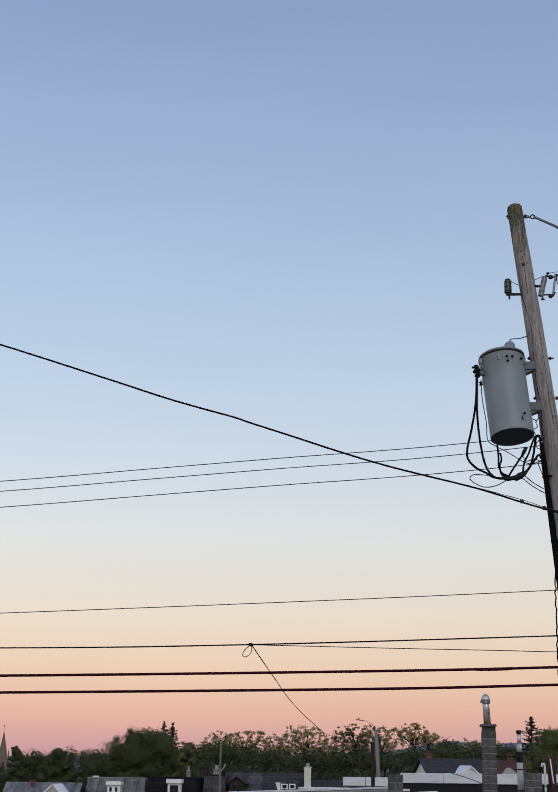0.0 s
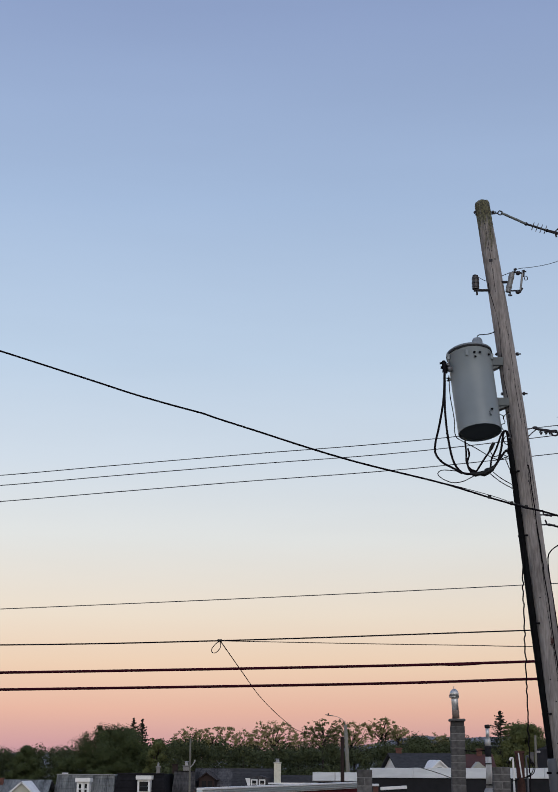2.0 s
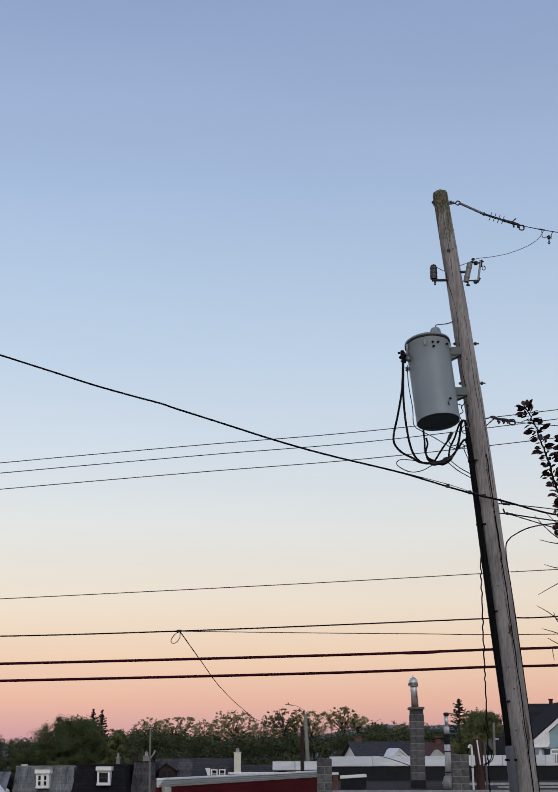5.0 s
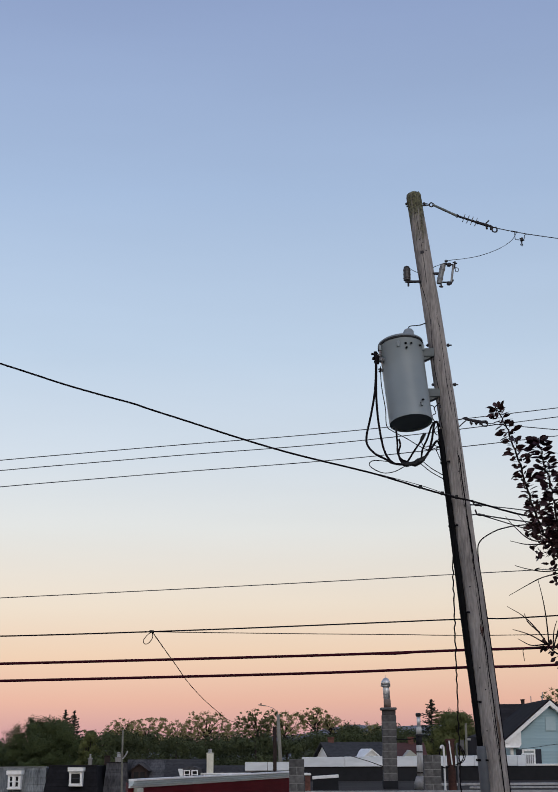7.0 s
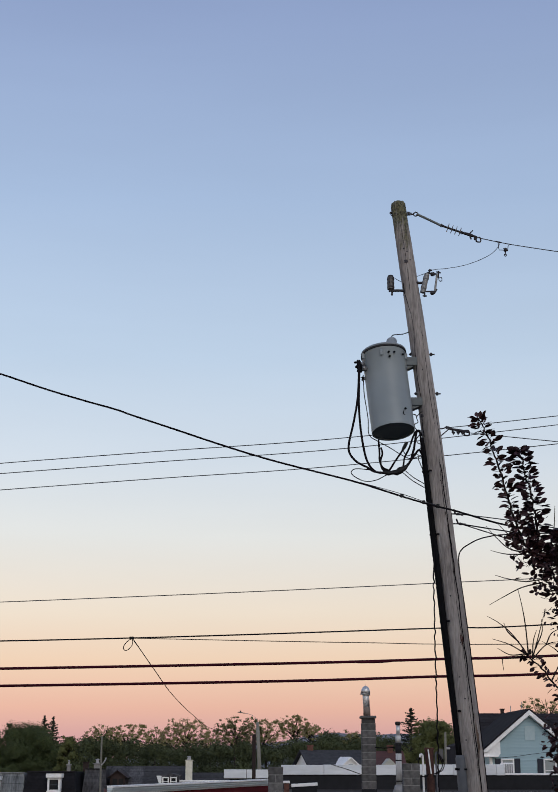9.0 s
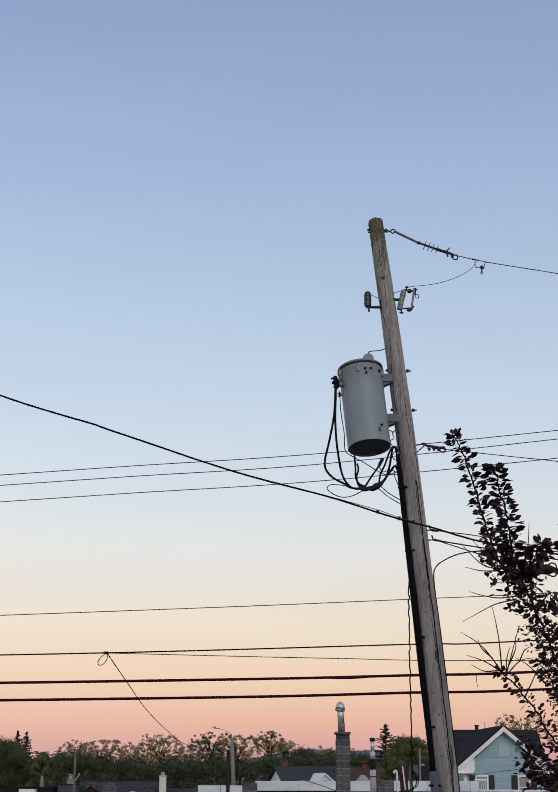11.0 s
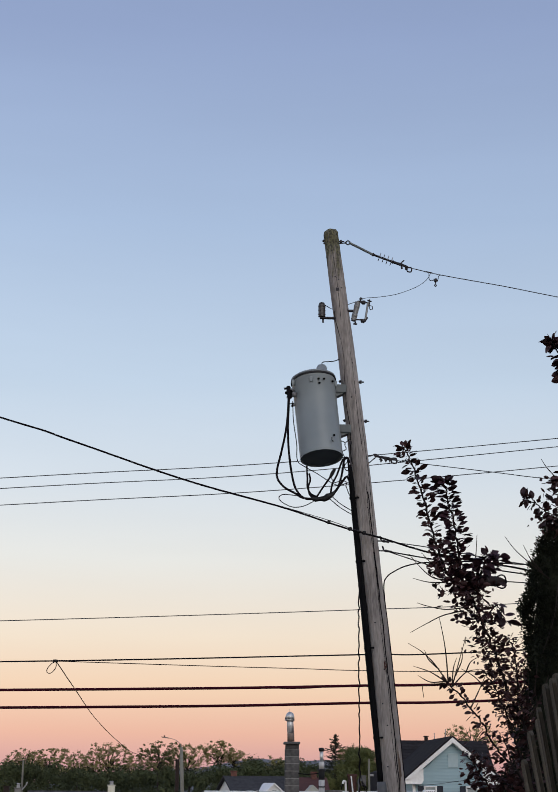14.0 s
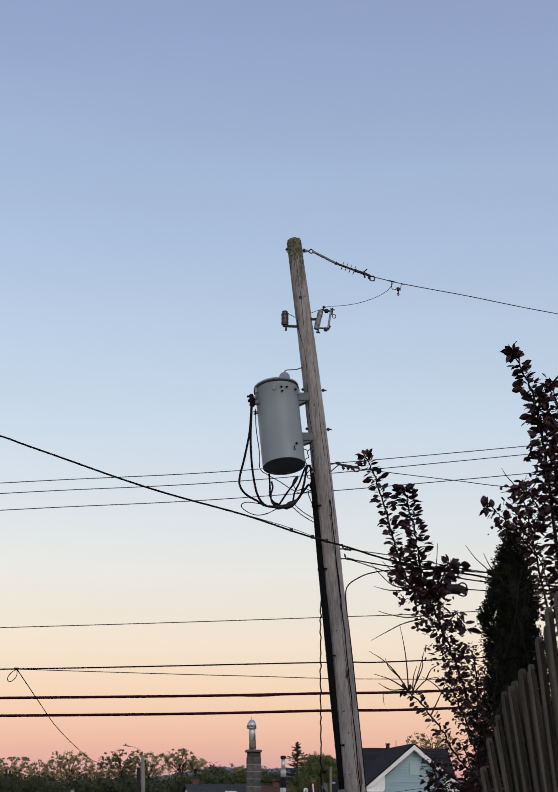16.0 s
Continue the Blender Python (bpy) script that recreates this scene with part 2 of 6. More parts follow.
M_LEAFDARK = material("maple_foliage", (0.066, 0.086, 0.032), (0.04, 0.054, 0.021), 0.8, grain=0.9, big=0.25, bump=0, vary=0.12, island=True)
M_LEAFOLIVE = material("olive_foliage", (0.27, 0.245, 0.105), (0.165, 0.158, 0.068), 0.8, grain=0.8, big=0.25, bump=0, vary=0.14, island=True)
M_LEAFYEL = material("yellowing_foliage", (0.12, 0.132, 0.047), (0.066, 0.08, 0.03), 0.8, grain=0.7, big=0.25, bump=0, vary=0.12, island=True)
M_WOODS = material("far_wood_foliage", (0.058, 0.072, 0.032), (0.043, 0.053, 0.025), 0.85, grain=0.5, big=0.1, bump=0, vary=0.09, island=True)
M_CONIFER = material("conifer_foliage", (0.030, 0.036, 0.024), (0.016, 0.021, 0.015), 0.85, grain=1.2, big=0.3, bump=0, vary=0.4, island=True)
# aerial haze over the far ridge is mixed into this base colour
M_HILL = material("haze_painted_hill", (0.175, 0.18, 0.215), (0.125, 0.135, 0.16), 1.0, grain=0.25, big=0.03, bump=0, vary=0)
M_GROUND = material("rough_ground", (0.058, 0.058, 0.044), (0.036, 0.035, 0.027), 0.95, grain=3, big=0.15, bump=0.5)
M_STONE = material("church_stone", (0.20, 0.155, 0.135), (0.11, 0.085, 0.075), 0.9, grain=3, big=0.5, bump=0.2)


def glass_material():
    m = bpy.data.materials.new("dark_window_glass")
    m.use_nodes = True
    b = m.node_tree.nodes["Principled BSDF"]
    b.inputs["Base Color"].default_value = (0.015, 0.017, 0.02, 1)
    b.inputs["Roughness"].default_value = 0.08
    b.inputs["Specular IOR Level"].default_value = 0.5
    return m


M_GLASS = glass_material()
M_BLIND = material("window_blind", (0.30, 0.33, 0.34), (0.24, 0.27, 0.28), 0.7, grain=4, bump=0.05)

# ---- helpers for things and parts ----
ORIGIN = {}


def thing(name, loc, label, category, group="", kind=""):
    e = new(name)
    e.location = loc
    e.empty_display_size = 0.2
    ORIGIN[e] = Vector(loc)
    return tagged(e, label, category, group, kind)


def origin(ob):
    while ob is not None and ob not in ORIGIN:
        ob = ob.parent
    return ORIGIN[ob] if ob is not None else Vector((0, 0, 0))


def part(name, bm, mat, parent=None, label="", smooth=False):
    """One mesh object, built in world metres, under a thing or a part."""
    me = bpy.data.meshes.new(name)
    if parent is not None:
        bmesh.ops.translate(bm, vec=-origin(parent), verts=bm.verts)
    bm.normal_update()
    if smooth:
        for fc in bm.faces:
            fc.smooth = True
    bm.to_mesh(me)
    bm.free()
    me.materials.append(mat)
    ob = new(name, me)
    if parent is not None:
        ob.parent = parent
    if label:
        ob["label"] = label
    return ob


def piece(name, me, parent, m):
    ob = new(name, me)
    ob.parent = parent
    ob.matrix_local = m
    return ob


def box(lo, hi, bevel=0.0, bm=None, turn=None, about=None):
    bm = bm or bmesh.new()
    made = bmesh.ops.create_cube(bm, size=1)["verts"]
    lo, hi = Vector(lo), Vector(hi)
    for v in made:
        v.co = Vector([(lo[i] + hi[i]) / 2 + v.co[i] * (hi[i] - lo[i]) for i in range(3)])
    if bevel:
        edges = list({e for v in made for e in v.link_edges})
        res = bmesh.ops.bevel(bm, geom=edges, offset=bevel, segments=1, affect="EDGES")
        made = list({v for f in res["faces"] for v in f.verts} | {v for v in made if v.is_valid})
    if turn is not None:
        c = Vector(about) if about else (lo + hi) / 2
        bmesh.ops.rotate(bm, cent=c, matrix=turn.to_3x3(), verts=made)
    return bm


def rings(bm, centres, radii, seg=12, closed=True, axis=None):
    """A tube of circles about a line of centres."""
    pts = [Vector(p) for p in centres]
    n = len(pts)
    loops = []
    side = None
    for i, p in enumerate(pts):
        d = axis or (pts[min(i + 1, n - 1)] - pts[max(i - 1, 0)])
        d = Vector(d)
        if d.length < 1e-9:
            d = Vector((0, 0, 1))
        d.normalize()
        if side is None:
            side = d.cross(Vector((0, 1, 0)) if abs(d.y) < 0.9 else Vector((1, 0, 0))).normalized()
        side = (side - d * side.dot(d)).normalized()
        up = d.cross(side)
        r = radii[i] if hasattr(radii, "__len__") else radii
        loops.append([bm.verts.new(p + (side * math.cos(a) + up * math.sin(a)) * r) for a in (2 * math.pi * k / seg for k in range(seg))])
    for a, b in zip(loops, loops[1:]):
        for k in range(seg):
            bm.faces.new((a[k], a[(k + 1) % seg], b[(k + 1) % seg], b[k]))
    if closed:
        bm.faces.new(list(reversed(loops[0])))
        bm.faces.new(loops[-1])
    return bm


def smooth_line(pts, n=6):
    """Points along a smooth line through the given ones."""
    p = [Vector(q) for q in pts]
    p = [p[0] * 2 - p[1]] + p + [p[-1] * 2 - p[-2]]
    out = []
    for i in range(1, len(p) - 2):
        a, b, c, d = p[i - 1:i + 3]
        for k in range(n):
            t = k / n
            out.append(0.5 * ((2 * b) + (c - a) * t + (2 * a - 5 * b + 4 * c - d) * t * t + (3 * b - a - 3 * c + d) * t ** 3))
    out.append(p[-2])
    return out


def cable(pts, r, seg=6, n=6):
    return rings(bmesh.new(), smooth_line(pts, n), r, seg)


def span(a, b, sag, n=24, swell=None):
    """A hanging line from a to b."""
    a, b = Vector(a), Vector(b)
    return [a.lerp(b, i / n) - Vector((0, 0, sag * 4 * (i / n) * (1 - i / n))) for i in range(n + 1)]


def wire(name, pts, r, mat, label, category="wire", group="overhead wires"):
    o = thing(name, pts[0], label, category, group)
    part("strand", rings(bmesh.new(), pts, r, 6), mat, o)
    return o


def prism(poly, y0, y1, bm=None):
    """An outline in x and z, drawn out from y0 to y1."""
    bm = bm or bmesh.new()
    a = [bm.verts.new((x, y0, z)) for x, z in poly]
    b = [bm.verts.new((x, y1, z)) for x, z in poly]
    bm.faces.new(a)
    bm.faces.new(list(reversed(b)))
    for i in range(len(poly)):
        j = (i + 1) % len(poly)
        bm.faces.new((a[j], a[i], b[i], b[j]))
    bmesh.ops.recalc_face_normals(bm, faces=bm.faces)
    return bm


def slab(a, b, c, d, t):
    """A sloping sheet through four corners with thickness t."""
    bm = bmesh.new()
    p = [Vector(q) for q in (a, b, c, d)]
    n = (p[1] - p[0]).cross(p[3] - p[0]).normalized() * t
    lo = [bm.verts.new(q) for q in p]
    hi = [bm.verts.new(q + n) for q in p]
    bm.faces.new(lo)
    bm.faces.new(list(reversed(hi)))
    for i in range(4):
        j = (i + 1) % 4
        bm.faces.new((lo[j], lo[i], hi[i], hi[j]))
    bmesh.ops.recalc_face_normals(bm, faces=bm.faces)
    return bm


# ---- ground and distance ----
def ground_height(x, y):
    steps = ((-400, 0.0), (3, 0.0), (9, -1.5), (17, -3.0), (34, -6.0), (4000, -6.0))
    for (a, h), (b, k) in zip(steps, steps[1:]):
        if y <= b:
            return h + (k - h) * (y - a) / (b - a)
    return -6.0


def build_ground():
    bm = bmesh.new()
    ys = [-400, -60, -10, 0, 3, 6, 9, 13, 17, 24, 34, 60, 120, 300, 900, 4000]
    xs = [-3000, -600, -150, -40, -12, -4, 0, 4, 12, 40, 150, 600, 3000]
    grid = [[bm.verts.new((x, y, ground_height(x, y))) for x in xs] for y in ys]
    for r0, r1 in zip(grid, grid[1:]):
        for i in range(len(xs) - 1):
            bm.faces.new((r0[i], r0[i + 1], r1[i + 1], r1[i]))
    tagged(part("ground", bm, M_GROUND), "rough grassy ground falling away to the town", "ground", kind="structure")


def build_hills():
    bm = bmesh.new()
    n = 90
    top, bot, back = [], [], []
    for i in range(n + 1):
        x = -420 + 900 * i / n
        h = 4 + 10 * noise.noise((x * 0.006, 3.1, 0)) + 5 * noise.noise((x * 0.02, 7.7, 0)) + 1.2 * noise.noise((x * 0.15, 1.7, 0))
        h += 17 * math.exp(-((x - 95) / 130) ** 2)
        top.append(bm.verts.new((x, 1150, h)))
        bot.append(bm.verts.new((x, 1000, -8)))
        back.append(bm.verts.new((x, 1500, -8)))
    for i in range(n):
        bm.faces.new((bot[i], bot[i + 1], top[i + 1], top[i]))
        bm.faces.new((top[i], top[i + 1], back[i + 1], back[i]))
    tagged(part("backdrop", bm, M_HILL), "distant wooded ridge, its haze painted in as blue-grey", "hill", kind="structure")


def leaf_cloud(bm, centre, radius, count, size, rnd, hollow=0.5, squash=1.0, gaps=None):
    """Small folded leaf clumps spread through a lumpy ball."""
    c = Vector(centre)
    for _ in range(count):
        d = Vector((rnd.gauss(0, 1), rnd.gauss(0, 1), rnd.gauss(0, 1))).normalized()
        r = radius * (hollow + (1 - hollow) * rnd.random()) * (0.75 + 0.5 * noise.noise(d * 1.7 + c * 0.37))
        p = c + Vector((d.x * r, d.y * r, d.z * r * squash))
        if gaps is not None and noise.noise(p * 1.15) + 0.5 * noise.noise(p * 2.9) > gaps:
            continue
        s = size * rnd.uniform(0.55, 1.3)
        w = (d + Vector((rnd.gauss(0, 0.33), rnd.gauss(0, 0.33), rnd.gauss(0.15, 0.33)))).normalized()
        u = w.cross(Vector((rnd.gauss(0, 1), rnd.gauss(0, 1), rnd.gauss(0, 1)))).normalized()
        v = w.cross(u)
        a = bm.verts.new(p - u * s)
        b = bm.verts.new(p + v * s * 0.6 + w * s * 0.25)
        e = bm.verts.new(p + u * s)
        f = bm.verts.new(p - v * s * 0.6 + w * s * 0.25)
        bm.faces.new((a, b, e))
        bm.faces.new((a, e, f))


def build_tree(x, y, top, width, mat, label, seed, density=1.0, airy=False, base=-6.0, leaf=0.082):
    """A broadleaf tree: tapered trunk, limbs, and a crown of clumps about the limb ends."""
    rnd = random.Random(seed)
    o = thing("tree", (x, y, base), label, "tree", "trees behind the roofs")
    h = top - base
    trunk = bmesh.new()
    fork = top - min(3.6, width * 0.95) if airy else base + h * 0.28
    rings(trunk, [(x, y, base), (x + 0.1, y, base + h * 0.2), (x + rnd.uniform(-0.3, 0.3), y, fork), (x + rnd.uniform(-0.4, 0.4), y, top - h * 0.15)],
          [h * 0.028, h * 0.022, h * (0.006 if airy else 0.016), h * 0.003], 7)
    crown = bmesh.new()
    limbs = 22 if airy else 24
    ends = []
    for i in range(limbs):
        a = 2 * math.pi * (i * 0.381966) + rnd.uniform(-0.3, 0.3)
        t = (i + 0.5) / limbs
        z = fork + (top - fork) * (0.12 + 0.80 * t)
        rr = width / 2 * math.sqrt(max(0.05, 1 - (abs(t - 0.35) / 0.72) ** 2)) * rnd.uniform(0.55, 0.95) * (1.0 if airy else 1.0 - 0.45 * max(0.0, t - 0.45) / 0.55)
        e = Vector((x + math.cos(a) * rr, y + math.sin(a) * rr * 0.9, z))
        s = Vector((x, y, fork + (z - fork) * 0.35))
        rings(trunk, [s, s.lerp(e, 0.5) + Vector((0, 0, 0.2)), e], [h * 0.004, h * 0.0025, h * 0.001] if airy else [h * 0.009, h * 0.006, h * 0.002], 5)
        ends.append(e)
        if i % 2:
            ends.append(s.lerp(e, 0.55))
    ends.append(Vector((x + rnd.uniform(-0.3, 0.3), y, top - width * 0.12)))
    if airy:
        # umbrella crown: small leaf clumps on a lobed shell, open to the sky within
        high = min(3.4, width * 0.62)
        for lobe in range(3):
            lx, lz, lw = x + (lobe - 1) * width * 0.27 + rnd.uniform(-0.2, 0.2), top - rnd.uniform(0.0, 0.3) * (lobe != 1), width * rnd.uniform(0.46, 0.58)
            for _ in range(int(66 * density * width / 4.5)):
                a, t = rnd.uniform(0, 2 * math.pi), rnd.random() ** 0.7
                r = lw / 2 * math.sqrt(max(0.0, 1 - (1 - t) ** 2)) * rnd.uniform(0.72, 1.0)
                e = Vector((lx + math.cos(a) * r, y + math.sin(a) * r, lz - 0.2 - t * high * rnd.uniform(0.7, 1.0)))
                leaf_cloud(crown, e, rnd.uniform(0.22, 0.55), rnd.randint(16, 34), leaf * 0.95, rnd, 0.1, 0.6)
                if rnd.random() < 0.05:
                    s = Vector((x + (lx - x) * 0.5, y, lz - high))
                    rings(trunk, [s, s.lerp(e, 0.55) + Vector((0, 0, 0.15)), e], [0.03, 0.018, 0.008], 4)
        ends = []
    part("trunk", trunk, M_BARK, o)
    for e in ends:
        r = width * (rnd.uniform(0.15, 0.22) if airy else rnd.uniform(0.17, 0.24))
        e.z = min(e.z, top - r * 0.8)
        leaf_cloud(crown, e, r, int((600 if airy else 1750) * density), leaf * (0.72 if airy else 1.0), rnd, 0.35, 0.8, -0.05 if airy else 0.4)
        for _ in range(3):
            q = e + Vector([r * k * max(-1.2, min(1.2, rnd.gauss(0, 1))) for k in (0.7, 0.7, 0.4)])
            q.z = min(q.z, top - r * 0.3)
            leaf_cloud(crown, q, r * 0.4, int((60 if airy else 110) * density), leaf * (0.72 if airy else 1.0), rnd, 0.1, 0.85)
    part("crown", crown, mat, o)
    return o


def build_conifer(x, y, top, width, seed, base=-6.0):
    rnd = random.Random(seed)
    o = thing("conifer", (x, y, base), "dark spruce tree behind the roofs", "tree", "trees behind the roofs")
    part("trunk", rings(bmesh.new(), [(x, y, base), (x, y, top)], [0.3, 0.02], 7), M_BARK, o)
    bm = bmesh.new()
    h = min(top - base, width * 0.9)
    tiers = int(h / 0.17)
    for i in range(tiers):
        t = i / tiers
        turn = rnd.uniform(0, 6.28)
        # a whorl of boughs, lifting a little at their ends
        for k in range(5):
            a, ln = turn + k * 1.257 + rnd.uniform(-0.4, 0.4), width / 2 * (0.05 + t) * rnd.uniform(0.35, 1.2)
            z = top - h * t + rnd.uniform(-0.14, 0.14)
            n = 4 + int(ln * 7)
            for j in range(n + 1):
                q = j / n
                p = Vector((x + math.cos(a) * ln * q, y + math.sin(a) * ln * q, z - 0.22 * ln * q + 0.3 * ln * q * q))
                leaf_cloud(bm, p, 0.06 + 0.05 * (1 - q), 2, 0.1, rnd, 0.2, 0.5)
    leaf_cloud(bm, (x, y, top - 0.1), 0.1, 12, 0.08, rnd, 0.1, 1.6)
    part("crown", bm, M_CONIFER, o)


def build_woods():
    rnd = random.Random(5)
    bm = bmesh.new()
    for i in range(250):
        x = -66 + 130 * (i / 249) + rnd.uniform(-0.8, 0.8)
        y = rnd.uniform(168, 192)
        t = 4.3 + 0.7 * noise.noise((x * 0.12, 0.5, 2)) + rnd.uniform(-0.9, 0.3) - (1.3 if x < -27 else (0.5 if -19 < x < 7 else 0.0))
        if x < -45.5:
            t -= 1.5
        if -21 < x < 13:
            for k in range(3):
                leaf_cloud(bm, (x * 0.86 + rnd.uniform(-0.7, 0.7), y - 38, 2.35 + (t - 3.4) * 0.8 - k * 2.0), 1.4, 420, 0.13, rnd, 0.2)
        for k in range(4):
            leaf_cloud(bm, (x + rnd.uniform(-0.7, 0.7), y, t - 1.1 - k * 2.0), 1.6, 420 if k < 2 else 260, 0.14 if k < 2 else 0.36, rnd, 0.3 if k < 2 else 0.05)
    tagged(part("far_woods", bm, M_WOODS), "dense belt of dark green woods beyond the town", "woods", kind="stuff")


build_ground()
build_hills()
build_woods()
build_tree(-23.6, 146, 5.5, 9.2, M_LEAFDARK, "broad dark green maple with a dense crown", 11, 1.7)
build_tree(-29.0, 150, 2.3, 4.5, M_LEAFDARK, "low dark green tree at the town's edge", 12)
build_tree(-33.3, 150, 3.3, 3.9, M_LEAFDARK, "dark rounded tree near the church spire", 13)
build_tree(-37.75, 150, 3.4, 2.2, M_LEAFDARK, "dark rounded tree beside the church spire", 14)
build_tree(-18.6, 142, 3.9, 3.6, M_LEAFYEL, "yellowing tree beside the dark maple", 15, 0.9)
build_tree(-16.2, 150, 5.4, 4.0, M_LEAFOLIVE, "thin-crowned olive tree behind the roofs", 16, 0.8, True)
build_tree(-13.9, 151, 5.5, 4.2, M_LEAFOLIVE, "thin-crowned olive tree behind the roofs", 17, 0.8, True)
build_tree(-10.6, 150, 5.1, 4.4, M_LEAFOLIVE, "thin-crowned olive tree behind the roofs", 18, 0.8, True)
build_tree(-7.6, 149, 6.0, 5.0, M_LEAFOLIVE, "tall thin-crowned olive tree behind the roofs", 19, 0.9, True)
build_tree(-5.4, 152, 4.7, 3.6, M_LEAFOLIVE, "thin-crowned olive tree behind the roofs", 20, 0.8, True)
build_tree(-2.4, 148, 6.1, 4.8, M_LEAFYEL, "yellowing thin-crowned tree behind the street lamp", 21, 1.0, True)
build_tree(0.4, 150, 5.9, 4.4, M_LEAFOLIVE, "thin-crowned olive tree behind the street lamp", 22, 0.9, True)
build_tree(3.5, 150, 6.3, 3.2, M_LEAFOLIVE, "narrow ragged tree behind the far gable", 23, 0.8, True)
build_tree(5.2, 151, 5.4, 2.4, M_LEAFOLIVE, "narrow ragged tree behind the far gable", 24, 0.8, True)
build_tree(9.6, 152, 4.9, 2.6, M_LEAFOLIVE, "small ragged tree behind the block chimney", 25, 0.6, True)
build_tree(16.75, 140, 5.75, 6.8, M_LEAFYEL, "rounded light green tree beside the pole", 26, 1.3)
build_tree(29.9, 150, 8.3, 6.0, M_LEAFOLIVE, "thin russet-green tree behind the blue house", 27, 0.7, True)
build_conifer(16.45, 158, 7.0, 8.6, 31)
build_conifer(-23.45, 158, 6.05, 3.9, 32)
build_conifer(-22.35, 157, 5.95, 4.6, 33)


# ---- utility pole and its gear ----
def axis_x(z):
    """The pole leans and bows a little: its centre line."""
    pts = ((-4.5, 2.86), (1.25, 2.50), (2.1, 2.428), (3.28, 2.322), (4.51, 2.195), (5.77, 2.070), (7.08, 1.921), (8.6, 1.734))
    for (a, u), (b, v) in zip(pts, pts[1:]):
        if z <= b:
            return u + (v - u) * (z - a) / (b - a)
    return 1.734


def axis_r(z):
    return 0.083 + 0.0088 * (8.56 - z) + 0.010 * max(0.0, min(1.0, (z - 3.8) / 1.2)) if z > -4 else 0.2


def build_pole():
    o = thing("utility_pole", (axis_x(-3), 17, -3), "weathered grey wooden utility pole, leaning, mossy at its tip", "utility pole")
    zs = [-3.6 + 0.2 * i for i in range(60)] + [8.36]
    rnd = random.Random(3)
    bm = bmesh.new()
    rings(bm, [(axis_x(z), 17, z) for z in zs], [axis_r(z) + rnd.uniform(-0.002, 0.002) for z in zs], 28)
    part("shaft", bm, M_POLE, o, smooth=True)
    bm = bmesh.new()
    zs = (8.3, 8.36, 8.42, 8.48, 8.52, 8.545, 8.555)
    rings(bm, [(axis_x(z), 17, z) for z in zs], [axis_r(z) + d for z, d in zip(zs, (-0.004, 0.001, 0.0025, 0.002, 0.001, -0.006, -0.02))], 28)
    for v in bm.verts:
        if v.co.z > 8.5:
            v.co.z += rnd.uniform(-0.016, 0.02)
    part("tip", bm, M_POLE, o, "blackened mossy pole tip", smooth=True)
    # drying cracks standing as dark grooves
    for k, (z0, z1, off) in enumerate(((8.3, 7.3, -0.2), (7.0, 5.6, 0.35), (5.2, 3.4, 0.3), (3.6, 1.4, 0.25), (6.2, 4.6, 0.75))):
        pts = [(axis_x(z) + axis_r(z) * math.sin(off + 0.06 * math.sin(z * 5)), 17 - axis_r(z) * math.cos(off + 0.06 * math.sin(z * 5)) + 0.001, z)
               for z in (z0 + (z1 - z0) * i / 14 for i in range(15))]
        part("crack", rings(bmesh.new(), pts, [0.001] + [0.0035] * 13 + [0.001], 5), M_GUARD, o, "dark drying crack")
    pts = [(axis_x(z) + axis_r(z) * (0.42 + rnd.uniform(-0.045, 0.045)), 17 - axis_r(z) * 0.92, z) for z in (5.1 - 0.11 * i for i in range(58))]
    part("ground_wire", rings(bmesh.new(), pts, 0.007, 6), M_CABLE, o, "black ground wire stapled down the pole")
    run = ((7.45, -0.80), (7.38, -0.92), (7.2, -0.72), (6.9, -0.45), (6.55, -0.62), (6.2, -0.74), (5.9, -0.66), (5.6, -0.84), (5.45, -0.8))
    pts = [(axis_x(z) + axis_r(z) * u, 17.004 - axis_r(z) * math.sqrt(1 - u * u), z) for z, u in run]
    part("ground_wire", cable(pts, 0.0065), M_CABLE, o, "black ground wire stapled down the pole")
    # black cable guard, and the grey conduit that it runs into
    def guard_x(z):
        return axis_x(z) - (0.134 + 0.009 * (5.3 - z)) + 0.018 * max(0.0, min(1.0, (3.0 - z) / 1.1))
    zs = [5.44, 5.2, 4.5, 3.9, 3.3, 2.7, 2.2, 1.8, 1.62]
    part("cable_guard", rings(bmesh.new(), [(guard_x(z), 16.93, z) for z in zs], [0.024, 0.033, 0.036, 0.039, 0.041, 0.039, 0.036, 0.034, 0.034], 14), M_GUARD, o, "black plastic cable guard", True)
    zs = [1.66, 1.62, 1.2, 0.5, -1, -3]
    part("conduit", rings(bmesh.new(), [(guard_x(1.62) + 0.012 + (1.62 - z) * 0.062, 16.92, z) for z in zs], [0.05, 0.06, 0.06, 0.06, 0.06, 0.06], 16), M_PVC, o, "grey plastic conduit", True)
    for z in (5.02, 4.24, 3.2, 2.16, 1.5):
        x = guard_x(z)
        bm = bmesh.new()
        rings(bm, [(x - 0.0, 16.93, z - 0.012), (x, 16.93, z + 0.012)], (0.043 if z > 2.5 else 0.040) if z > 1.6 else 0.066, 16)
        box((x + 0.035, 16.86, z - 0.011), (x + 0.07, 16.885, z + 0.011), 0.004, bm)
        part("strap", bm, M_GUARD, o, "dark strap")
